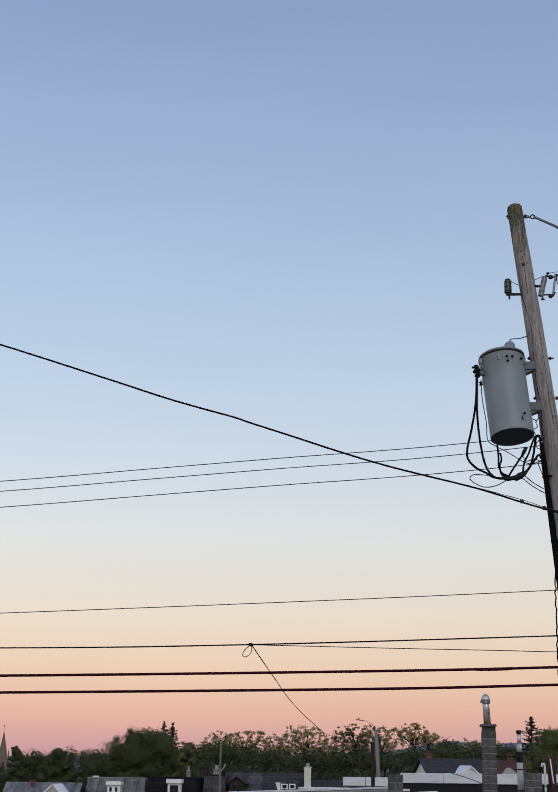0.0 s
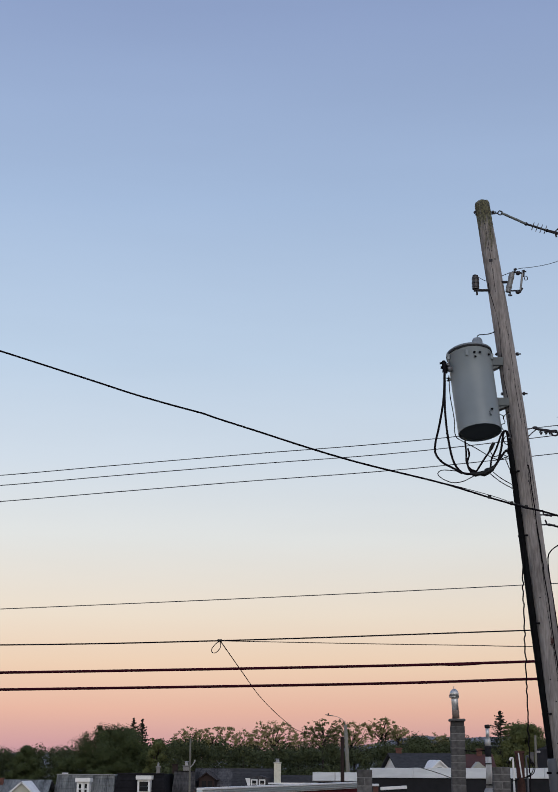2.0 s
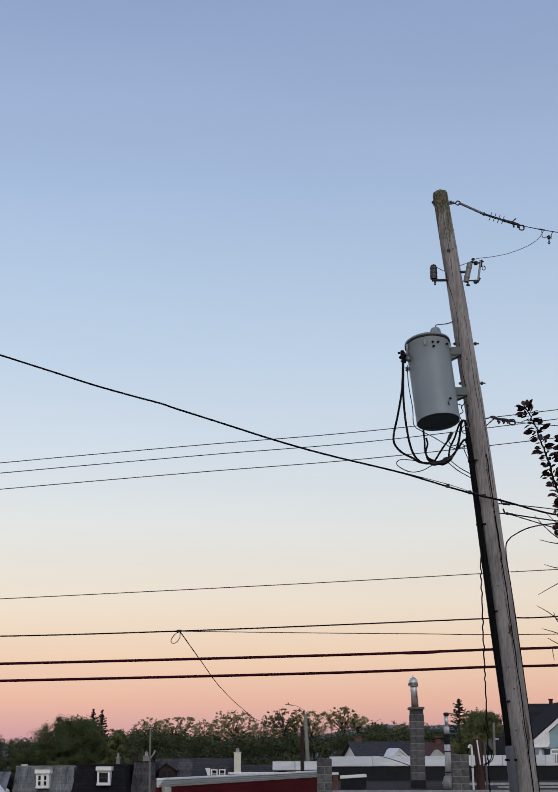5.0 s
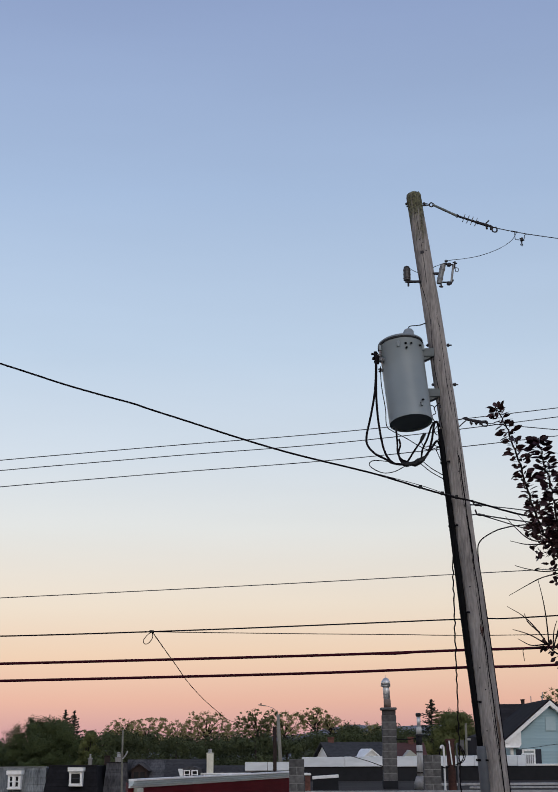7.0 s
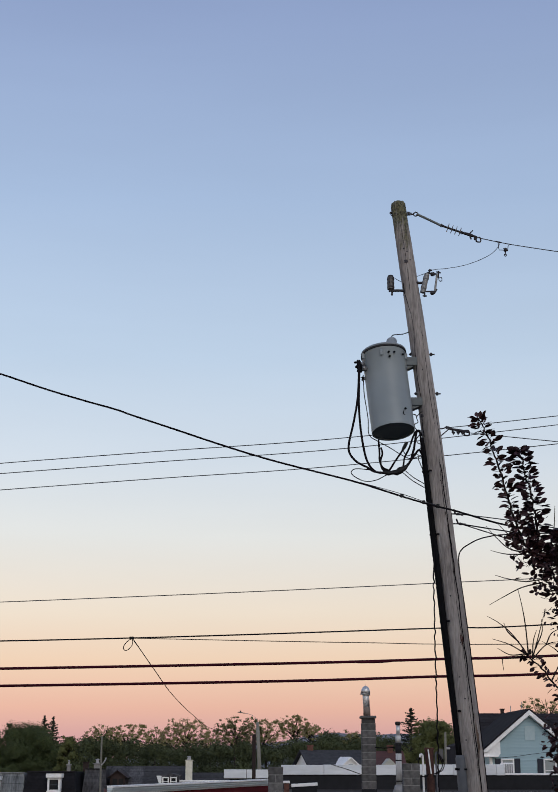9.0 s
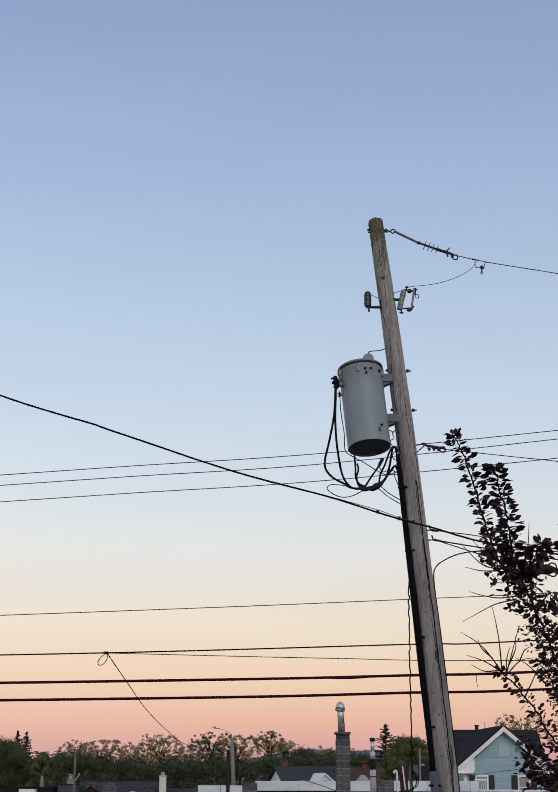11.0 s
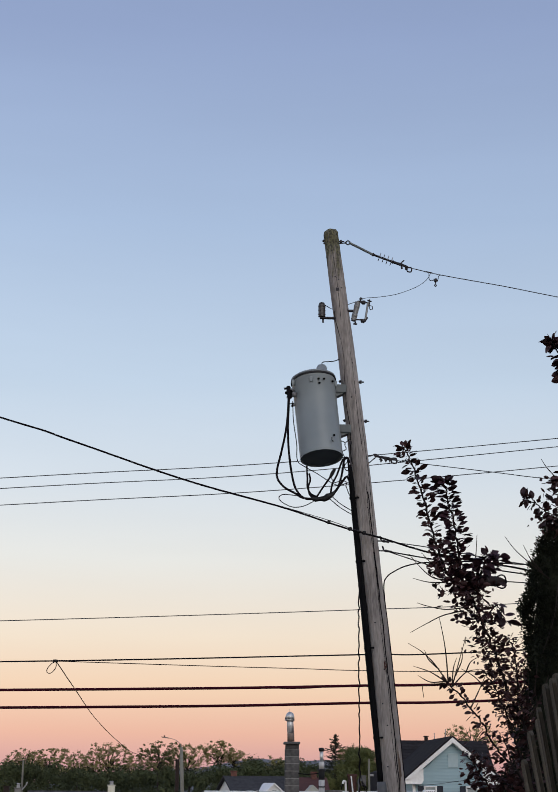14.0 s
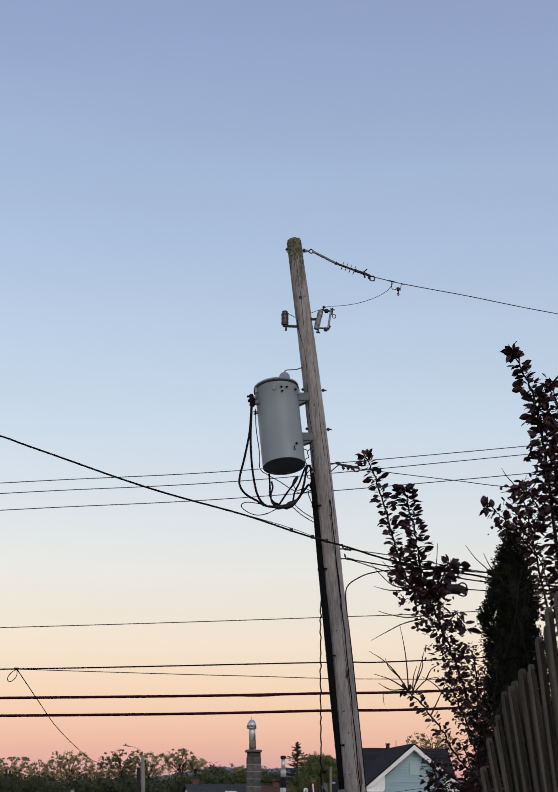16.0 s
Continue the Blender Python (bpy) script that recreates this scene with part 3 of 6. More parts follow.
    # through bolts with nuts on the far side from the tank
    for z in (6.53, 6.02, 8.42):
        x = axis_x(z)
        bm = bmesh.new()
        rings(bm, [(x - axis_r(z) - 0.03, 17, z), (x + axis_r(z) + 0.07, 17, z)], 0.009, 8)
        rings(bm, [(x + axis_r(z) + 0.012, 17, z), (x + axis_r(z) + 0.04, 17, z)], 0.022, 6)
        rings(bm, [(x - axis_r(z) - 0.02, 17, z), (x - axis_r(z) - 0.002, 17, z)], 0.02, 6)
        part("bolt", bm, M_IRON, o)
    for z, a in ((7.9, -0.3), (7.75, 0.35), (4.9, 0.2), (3.5, -0.3), (2.95, 0.1), (2.3, -0.1), (7.86, 0.1), (2.62, 0.4), (2.55, -0.35), (1.83, -0.4), (6.3, -0.15), (6.75, 0.45)):
        c = Vector((axis_x(z) + axis_r(z) * math.sin(a), 17 - axis_r(z) * math.cos(a), z))
        part("nail_head", rings(bmesh.new(), [c + Vector((0, 0.006, 0)), c - Vector((0, 0.006, 0))], 0.009, 7), M_IRON, o, "dark nail head")
    for z, a in ((7.73, -0.2), (5.72, -0.8)):
        c = Vector((axis_x(z) + axis_r(z) * math.sin(a), 17 - axis_r(z) * math.cos(a), z))
        part("tag", box(c - Vector((0.022, 0.006, 0.02)), c + Vector((0.022, 0.008, 0.02)), 0.003), M_IRON, o, "small dark square tag")
    bm = bmesh.new()
    for k in range(7):
        z0 = 2.97 + 0.035 * math.sin(k * 2.3)
        u = 0.02 + 0.0065 * k
        rings(bm, [(axis_x(z) + u, 17 - math.sqrt(axis_r(z) ** 2 - u * u), z) for z in (z0 + 0.07 - 0.006 * k, z0 + 0.02, z0 - 0.05 + 0.008 * k)], [0.002, 0.0055, 0.002], 5)
    part("scar", bm, M_RUST, o, "rusty brown scar in the wood")
    bm = bmesh.new()
    for k in range(5):
        u = 0.075 + 0.006 * k
        rings(bm, [(axis_x(z) + u, 17.001 - math.sqrt(axis_r(z) ** 2 - u * u), z) for z in (2.12 - 0.05 * k, 1.9, 1.72, 1.55 + 0.06 * k)], [0.002, 0.0045, 0.004, 0.002], 5)
    part("scar", bm, M_RUSTWOOD, o, "brown rot streak in the wood")
    # service bend rising from the lower shaft
    part("service_bend", cable([(axis_x(z) + axis_r(z) * 0.985, 16.96, z) for z in (1.0, 1.6, 2.2, 2.7, 3.2, 3.5, 3.8)] + [(2.385, 16.95, 3.98), (2.42, 16.95, 4.06), (2.495, 16.94, 4.12), (2.67, 16.92, 4.20), (2.97, 16.9, 4.245), (3.6, 16.8, 4.24), (5.6, 16.6, 4.12)], 0.0075), M_CABLE, o, "black service cable bending off the pole")
    # loose cable hanging beside the pole
    rnd = random.Random(8)
    pts = [(2.098, 16.9, 4.12), (2.085, 16.89, 4.0), (2.074, 16.88, 3.85)] + [(2.066 + 0.004 * math.sin(i * 2.1) + rnd.uniform(-0.006, 0.006), 16.88, 3.72 - 0.05 * i) for i in range(94)]
    part("loose_cable", cable(pts, 0.008, 6, 3), M_CABLE, o, "kinked black cable hanging loose")


def build_transformer():
    top, bot = Vector((1.522, 17.0, 6.535)), Vector((1.607, 16.78, 5.49))
    ax = (top - bot).normalized()
    o = thing("transformer", bot, "grey enamelled pole transformer can with a dark underside", "transformer")

    def at(h, dx=0.0, dy=0.0):
        return bot + ax * h + Vector((dx, dy, 0))
    H = (top - bot).length
    bm = bmesh.new()
    prof = [(0.03, 0.0), (0.03, 0.245), (-0.005, 0.25), (-0.01, 0.262), (0.02, 0.264), (0.5, 0.266), (H - 0.07, 0.268), (H - 0.06, 0.275), (H - 0.015, 0.275)]
    rings(bm, [bot + ax * h for h, r in prof], [max(r, 0.001) for h, r in prof], 48, True, ax)
    tank = part("tank", bm, M_TANK, o, "grey enamelled steel can", True)
    m = tank.modifiers.new("edge", "EDGE_SPLIT")
    m.split_angle = radians(35)
    bm = bmesh.new()
    rings(bm, [bot + ax * h for h in (0.012, 0.02)], [0.246, 0.246], 40, True, ax)
    part("base_plate", bm, M_TANKLID, o, "recessed underside")
    part("gasket", rings(bmesh.new(), [bot + ax * h for h in (H - 0.034, H - 0.012)], [0.2865, 0.2865], 48, True, ax), M_BLACK, o, "black lid gasket")
    bm = bmesh.new()
    prof = [(H - 0.012, 0.283), (H + 0.01, 0.284), (H + 0.024, 0.265), (H + 0.045, 0.18), (H + 0.06, 0.06), (H + 0.062, 0.004)]
    rings(bm, [bot + ax * h for h, r in prof], [r for h, r in prof], 48, True, ax)
    part("lid", bm, M_TANKLID, o, "domed grey lid", True)
    for a in (-2.4, -1.2, -0.2, 1.2, 2.6):
        c = bot + ax * (H - 0.05) + Vector((math.sin(a) * 0.285, -math.cos(a) * 0.285, 0))
        part("lid_clamp", box(c - Vector((0.017, 0.016, 0.055)), c + Vector((0.017, 0.012, 0.018)), 0.006), M_TANK, o)
    bm = bmesh.new()
    prof = [(H + 0.02, 0.078), (H + 0.07, 0.076), (H + 0.074, 0.068), (H + 0.14, 0.066), (H + 0.165, 0.052), (H + 0.176, 0.03), (H + 0.178, 0.008)]
    rings(bm, [at(h, 0.105, -0.14) for h, r in prof], [r for h, r in prof], 20, True, ax)
    part("high_voltage_bushing", bm, M_TANKLID, o, "grey capped bushing", True)
    # brackets to the pole
    for h in (0.93, 0.40):
        c = at(h)
        x1 = axis_x(c.z) - axis_r(c.z) * 0.55
        bm = bmesh.new()
        # channel bracket: a plate with a deep wedge under it
        out = [(c.x + 0.2, 0.065), (x1, 0.055), (x1, -0.03), (x1 - 0.05, -0.045), (c.x + 0.25, -0.095), (c.x + 0.2, -0.09)]
        prism([(px, c.z + pz) for px, pz in out], 16.915, 17.06, bm)
        box((c.x + 0.225, 16.9, c.z - 0.035), (x1 - 0.006, 16.914, c.z + 0.068), 0.004, bm)
        part("bracket", bm, M_BRACKET, o, "grey steel hanger bracket")
    # low-voltage terminals on the flank
    for k, (dx, dy, dz) in enumerate(((-0.30, -0.04, 0.90), (-0.29, -0.10, 0.83), (-0.275, -0.02, 0.71))):
        c = at(dz, dx, dy)
        s = 1.0 if k < 2 else 0.55
        bm = rings(bmesh.new(), [c + Vector((0.10, 0, 0)), c + Vector((0.03, 0, 0)), c + Vector((0.028, 0, 0)), c + Vector((-0.01, 0, 0))], [0.03 * s, 0.03 * s, 0.037 * s, 0.032 * s], 12)
        term = part("terminal", bm, M_CERAMIC, o, "grey low-voltage bushing", True)
        bm = box(c + Vector((-0.055 * s, -0.03 * s, -0.05 * s)), c + Vector((-0.012, 0.03 * s, 0.06 * s)), 0.008)
        rings(bm, [c + Vector((-0.085 * s, 0.004, 0.03 * s)), c + Vector((0.0, 0.004, 0.035 * s))], 0.014 * s, 8)
        rings(bm, [c + Vector((-0.075 * s, -0.01, -0.03 * s)), c + Vector((-0.01, -0.01, -0.035 * s))], 0.016 * s, 8)
        part("connector", bm, M_GUARD, term, "black bolted connector")
    for dx, h in ((0.03, 1.015), (0.035, 0.955), (0.10, 1.02), (0.215, 1.015), (0.15, 0.25)):
        c = at(h, dx, -math.sqrt(max(0.0, 0.268 ** 2 - dx * dx)))
        bm = rings(bmesh.new(), [c, c + Vector((0.012, -0.05, -0.012))], 0.008, 6)
        rings(bm, [c + Vector((0.003, -0.012, -0.003)), c + Vector((0.007, -0.03, -0.007))], 0.014, 6)
        part("stud", bm, M_GUARD, o, "dark threaded stud")
    # drooping low-voltage leads
    Y = 16.78
    for k, pts in enumerate((
            [(1.197, 16.82, 6.378), (1.195, 16.78, 6.205), (1.175, 16.78, 5.883), (1.116, 16.78, 5.563), (1.064, 16.78, 5.337), (1.070, 16.78, 5.213), (1.153, 16.78, 5.109), (1.285, 16.78, 5.036), (1.372, 16.78, 4.984), (1.504, 16.78, 4.974), (1.657, 16.78, 4.996), (1.750, 16.78, 5.048), (1.840, 16.78, 5.161), (1.912, 16.78, 5.256), (1.956, 16.86, 5.229)],
            [(1.204, 16.8, 6.349), (1.199, 16.78, 6.159), (1.191, 16.78, 5.814), (1.213, 16.78, 5.474), (1.268, 16.78, 5.159), (1.346, 16.78, 5.015), (1.442, 16.78, 4.969), (1.569, 16.78, 4.984), (1.702, 16.78, 5.018), (1.795, 16.78, 5.093), (1.850, 16.78, 5.255), (1.870, 16.78, 5.368), (1.889, 16.78, 5.470), (1.921, 16.78, 5.497), (1.960, 16.86, 5.455)],
            [(1.419, 16.72, 5.368), (1.434, 16.78, 5.228), (1.435, 16.78, 5.116), (1.473, 16.78, 5.036), (1.543, 16.78, 5.001)],
            [(1.454, 16.78, 5.285), (1.469, 16.78, 5.206), (1.446, 16.78, 5.116), (1.469, 16.78, 5.014), (1.543, 16.78, 4.983)],
            [(1.539, 16.78, 4.983), (1.637, 16.78, 5.136), (1.718, 16.78, 5.254), (1.766, 16.78, 5.344)],
            [(1.720, 16.78, 5.052), (1.739, 16.78, 5.160), (1.798, 16.78, 5.282), (1.867, 16.78, 5.463), (1.925, 16.78, 5.486), (1.954, 16.86, 5.364)])):
        part("lead", cable(pts, 0.0135 if k < 2 else 0.0115, 8), M_CABLE, o, "thick black low-voltage lead")
    bundle = [(1.471, 16.78, 4.978), (1.536, 16.78, 4.965), (1.596, 16.78, 4.975), (1.635, 16.78, 4.971), (1.684, 16.78, 5.003), (1.735, 16.78, 5.030), (1.773, 16.78, 5.066)]
    part("tape_wrap", rings(bmesh.new(), bundle, [0.016, 0.03, 0.026, 0.034, 0.042, 0.03, 0.016], 10), M_BLACK, o, "taped splice bundle")
    part("tape_wrap", rings(bmesh.new(), [(1.714, 16.78, 5.245), (1.739, 16.78, 5.295), (1.770, 16.78, 5.351)], [0.014, 0.023, 0.019], 8), M_BLACK, o, "taped cable end")
    for pts in (
            [(1.246, 16.74, 6.190), (1.258, 16.78, 5.952), (1.300, 16.78, 5.656), (1.310, 16.78, 5.448), (1.398, 16.78, 5.372), (1.551, 16.78, 5.288), (1.704, 16.78, 5.191), (1.814, 16.78, 5.147), (1.918, 16.84, 5.188)],
            [(1.525, 16.78, 4.950), (1.393, 16.78, 4.882), (1.262, 16.78, 4.865), (1.144, 16.78, 4.912), (1.087, 16.78, 4.972), (1.135, 16.78, 5.017), (1.263, 16.78, 5.012), (1.383, 16.78, 4.991)],
            [(1.745, 16.78, 4.997), (1.843, 16.78, 4.915), (1.978, 16.88, 4.860)],
            [(1.712, 16.78, 4.974), (1.831, 16.78, 4.875), (1.982, 16.88, 4.811)],
            [(1.709, 16.54, 5.688), (1.722, 16.56, 5.648), (1.822, 16.78, 5.708), (1.889, 16.78, 5.690), (1.897, 16.78, 5.649)],
            [(1.965, 16.86, 5.752), (1.895, 16.78, 5.667), (1.912, 16.78, 5.604), (1.867, 16.78, 5.572), (1.886, 16.78, 5.513), (1.947, 16.86, 5.496)],
            [(1.924, 16.78, 5.441), (1.888, 16.78, 5.391), (1.905, 16.78, 5.341), (1.962, 16.86, 5.337), (1.925, 16.78, 5.256), (1.958, 16.86, 5.224), (1.906, 16.78, 5.157), (1.923, 16.78, 5.095), (1.970, 16.88, 5.026)],
            [(1.716, 16.78, 5.254), (1.770, 16.78, 5.183), (1.859, 16.78, 5.210), (1.947, 16.86, 5.192)]):
        part("thin_lead", cable(pts, 0.0055, 6), M_CABLE, o, "thin black lead")
    c = at(H + 0.17, 0.105, -0.14)
    part("jumper", cable([c, c + Vector((0.02, 0, 0.045)), c + Vector((0.09, 0, 0.055)), c + Vector((0.16, 0.04, 0.075)), (axis_x(6.8) - axis_r(6.8) * 0.9, 16.97, c.z + 0.115)], 0.006), M_CABLE, o, "thin jumper to the bushing")


def insulator(bm, a, b, n, r0, r1):
    a, b = Vector(a), Vector(b)
    cs, rs = [], []
    for i in range(n):
        for t, r in ((0.0, r0), (0.35, r0), (0.45, r1), (0.6, r1), (0.75, r0)):
            cs.append(a.lerp(b, (i + t) / n))
            rs.append(r)
    cs.append(b)
    rs.append(r0)
    return rings(bm, cs, rs, 14, True, (b - a))


def build_top_gear():
    # surge arrester on the tank side
    o = thing("surge_arrester", (1.63, 16.95, 7.4), "dark ribbed surge arrester on a short bracket", "arrester")
    part("body", insulator(bmesh.new(), (1.625, 16.95, 7.37), (1.625, 16.95, 7.525), 3, 0.045, 0.048), M_BROWNCER, o)
    part("cap", rings(bmesh.new(), [(1.625, 16.95, 7.525), (1.625, 16.95, 7.55), (1.625, 16.95, 7.56)], [0.04, 0.035, 0.015], 12), M_IRON, o)
    bm = box((1.60, 16.93, 7.34), (axis_x(7.42) - 0.08, 16.97, 7.365), 0.004)
    rings(bm, [(1.64, 16.95, 7.29), (1.64, 16.95, 7.36)], 0.012, 8)
    part("bracket", bm, M_IRON, o)
    part("lead", cable([(1.625, 16.95, 7.555), (1.69, 16.98, 7.522), (1.78, 17.1, 7.525), (1.87, 17.14, 7.54), (1.98, 17.0, 7.565), (2.13, 16.93, 7.60)], 0.004), M_WIRE, o)
    # fused cutout on the street side
    o = thing("fuse_cutout", (2.0, 16.95, 7.45), "grey porcelain fuse cutout with a hinged tube", "cutout")
    part("insulator", insulator(bmesh.new(), (2.025, 16.93, 7.32), (2.085, 16.93, 7.57), 2, 0.034, 0.038), M_CERAMIC, o, "grey porcelain insulator")
    part("bracket", box((axis_x(7.45) + 0.06, 16.93, 7.445), (2.06, 16.97, 7.47), 0.004), M_IRON, o)
    bm = box((2.08, 16.918, 7.565), (2.235, 16.942, 7.583), 0.005, None, Matrix.Rotation(0.12, 4, "Y"))
    rings(bm, [(2.12, 16.93, 7.57), (2.125, 16.93, 7.635)], 0.009, 8)
    rings(bm, [(2.105, 16.93, 7.615), (2.145, 16.93, 7.62)], 0.012, 8)
    rings(bm, [(2.225, 16.93, 7.52), (2.235, 16.93, 7.61)], 0.011, 8)
    rings(bm, [(2.205, 16.93, 7.6), (2.262, 16.93, 7.585)], 0.009, 8)
    box((2.13, 16.905, 7.545), (2.185, 16.955, 7.592), 0.012, bm)
    part("upper_contact", bm, M_IRON, o)
    bm = box((2.02, 16.918, 7.328), (2.19, 16.942, 7.343), 0.004)
    box((2.12, 16.905, 7.295), (2.175, 16.955, 7.345), 0.014, bm)
    rings(bm, [(2.17, 16.93, 7.31), (2.205, 16.93, 7.37)], 0.012, 8)
    rings(bm, [(2.05, 16.93, 7.265), (2.05, 16.93, 7.34)], 0.010, 8)
    rings(bm, [(2.025, 16.93, 7.28), (2.075, 16.93, 7.275)], 0.011, 8)
    part("hinge", bm, M_IRON, o)
    part("fuse_tube", rings(bmesh.new(), [(2.18, 16.93, 7.34), (2.215, 16.93, 7.57)], 0.014, 10), M_CERAMIC, o)
    part("pull_ring", cable([(2.235, 16.93, 7.53), (2.27, 16.93, 7.52), (2.27, 16.93, 7.48), (2.24, 16.93, 7.48), (2.235, 16.93, 7.52)], 0.005), M_IRON, o)
    # dead-end insulator string at the pole's tip
    o = thing("dead_end_insulator", (1.82, 17, 8.4), "long polymer dead-end insulator with ribbed sheds", "insulator")
    part("eye_bolt", cable([(axis_x(8.4) - 0.11, 17, 8.385), (1.85, 17, 8.393), (1.93, 17, 8.405), (1.965, 17, 8.435), (2.0, 17, 8.41), (1.97, 17, 8.38), (1.93, 17, 8.405)], 0.0085), M_IRON, o)
    a, b = Vector((1.98, 17, 8.41)), Vector((2.29, 17, 8.255))
    part("rod", rings(bmesh.new(), [a, a.lerp(b, 0.05), b.lerp(a, 0.05), b], [0.011, 0.016, 0.016, 0.021], 10), M_BRACKET, o, "grey link rod")
    c, d = Vector((2.29, 17, 8.255)), Vector((2.56, 17, 8.158))
    bm = rings(bmesh.new(), [c, c.lerp(d, 0.1), d.lerp(c, 0.1), d], [0.026, 0.014, 0.014, 0.026], 10)
    part("core", bm, M_IRON, o)
    for i in range(4):
        p = c.lerp(d, 0.33 + 0.19 * i)
        dr = (d - c).normalized()
        part("shed", rings(bmesh.new(), [p - dr * 0.005, p + dr * 0.005], [0.062, 0.05], 16), M_CERAMIC, o)
    bm = rings(bmesh.new(), [d, d + Vector((0.1, 0, -0.03)), (2.75, 17, 8.095)], [0.018, 0.022, 0.013], 8)
    rings(bm, [(2.66, 17, 8.13), (2.67, 17, 8.07)], 0.012, 6)
    rings(bm, [(2.72, 17, 8.12), (2.72, 17, 8.06)], 0.012, 6)
    rings(bm, [(2.64, 17, 8.13), (2.70, 17, 8.19)], 0.008, 6)
    part("clamp", bm, M_IRON, o, "bolted strain clamp")
    part("clamp_ring", cable([(2.74, 17, 8.09), (2.79, 17, 8.09), (2.79, 17, 8.035), (2.74, 17, 8.04), (2.74, 17, 8.09)], 0.009), M_IRON, o)
    wire("primary_wire", smooth_line([(2.74, 17, 8.095), (3.0, 17, 8.037), (3.2, 17, 7.998), (3.52, 17, 7.947), (4.01, 17, 7.872), (4.51, 17, 7.783), (5.21, 17, 7.668), (7.5, 17, 7.33), (12, 17, 6.9)], 6), 0.0058, M_WIRE, "bare primary wire leaving the pole tip")
    wire("jumper_wire", smooth_line([(2.14, 16.93, 7.62), (2.22, 16.93, 7.635), (2.34, 16.94, 7.65), (2.56, 16.95, 7.695), (2.78, 16.98, 7.785), (2.92, 17, 7.87), (3.0, 17, 7.945), (3.05, 17, 8.035)], 6), 0.0036, M_WIRE, "thin drooping jumper wire to the cutout")
    o = thing("hot_line_clamp", (3.1, 17, 8.0), "small bronze hot-line clamp on a wire stirrup", "clamp")
    part("stirrup", cable([(3.02, 17, 8.035), (3.025, 17, 7.935), (3.06, 17, 7.925), (3.13, 17, 7.925), (3.15, 17, 7.99), (3.2, 17, 8.0)], 0.0045), M_WIRE, o)
    part("sleeve", rings(bmesh.new(), [(2.98, 17, 8.042), (3.06, 17, 8.026)], 0.0095, 8), M_IRON, o)
    bm = box((3.09, 16.975, 7.905), (3.125, 17.025, 7.95), 0.008)
    rings(bm, [(3.105, 17, 7.86), (3.107, 17, 7.91)], 0.008, 8)
    rings(bm, [(3.08, 17, 7.945), (3.14, 17, 7.915)], 0.008, 8)
    part("clamp", bm, M_IRON, o)
    part("eye", cable([(3.105, 17, 7.875), (3.118, 17, 7.858), (3.103, 17, 7.84), (3.09, 17, 7.858), (3.105, 17, 7.875)], 0.005), M_IRON, o)
    # second dead end lower down
    o = thing("neutral_dead_end", (2.2, 17, 5.57), "dark dead-end clamp for the neutral wire", "clamp")
    part("bolt", cable([(axis_x(5.57), 17, 5.565), (2.24, 17, 5.575), (2.29, 17, 5.60), (2.33, 17, 5.585), (2.27, 17, 5.53), (2.21, 16.95, 5.47)], 0.007), M_IRON, o)
    bm = rings(bmesh.new(), [(2.28, 17, 5.585), (2.36, 17, 5.565), (2.46, 17, 5.55), (2.56, 17, 5.53)], [0.012, 0.017, 0.019, 0.01], 8)
    for x in (2.36, 2.42, 2.47):
        rings(bm, [(x, 17, 5.56), (x + 0.012, 17, 5.50)], 0.009, 6)
        rings(bm, [(x - 0.008, 17, 5.54), (x + 0.03, 17, 5.52)], 0.013, 6)
    part("clamp", bm, M_IRON, o)
    part("ring", cable([(2.5, 17, 5.55), (2.56, 17, 5.55), (2.565, 17, 5.495), (2.51, 17, 5.495), (2.5, 17, 5.55)], 0.01), M_IRON, o)
    wire("neutral_wire", smooth_line([(2.55, 17, 5.525), (3.0, 16.98, 5.475), (3.74, 16.9, 5.385), (4.77, 16.8, 5.272), (8, 16.4, 5.03), (12, 16, 5.1)], 5), 0.0052, M_WIRE, "bare neutral wire leaving the pole")
    for z, x in ((4.50, 2.33), (4.38, 2.36)):
        o = thing("cable_hook", (x, 17, z), "small iron hook bolted to the pole", "hook")
        bm = rings(bmesh.new(), [(axis_x(z), 16.97, z), (x + 0.03, 16.95, z), (x + 0.05, 16.95, z), (x + 0.09, 16.93, z - 0.01), (x + 0.12, 16.93, z - 0.015)], [0.008, 0.008, 0.018, 0.012, 0.015], 8)
        rings(bm, [(x + 0.01, 16.95, z + 0.06), (x + 0.03, 16.95, z)], 0.01, 6)
        part("hook", bm, M_IRON, o)


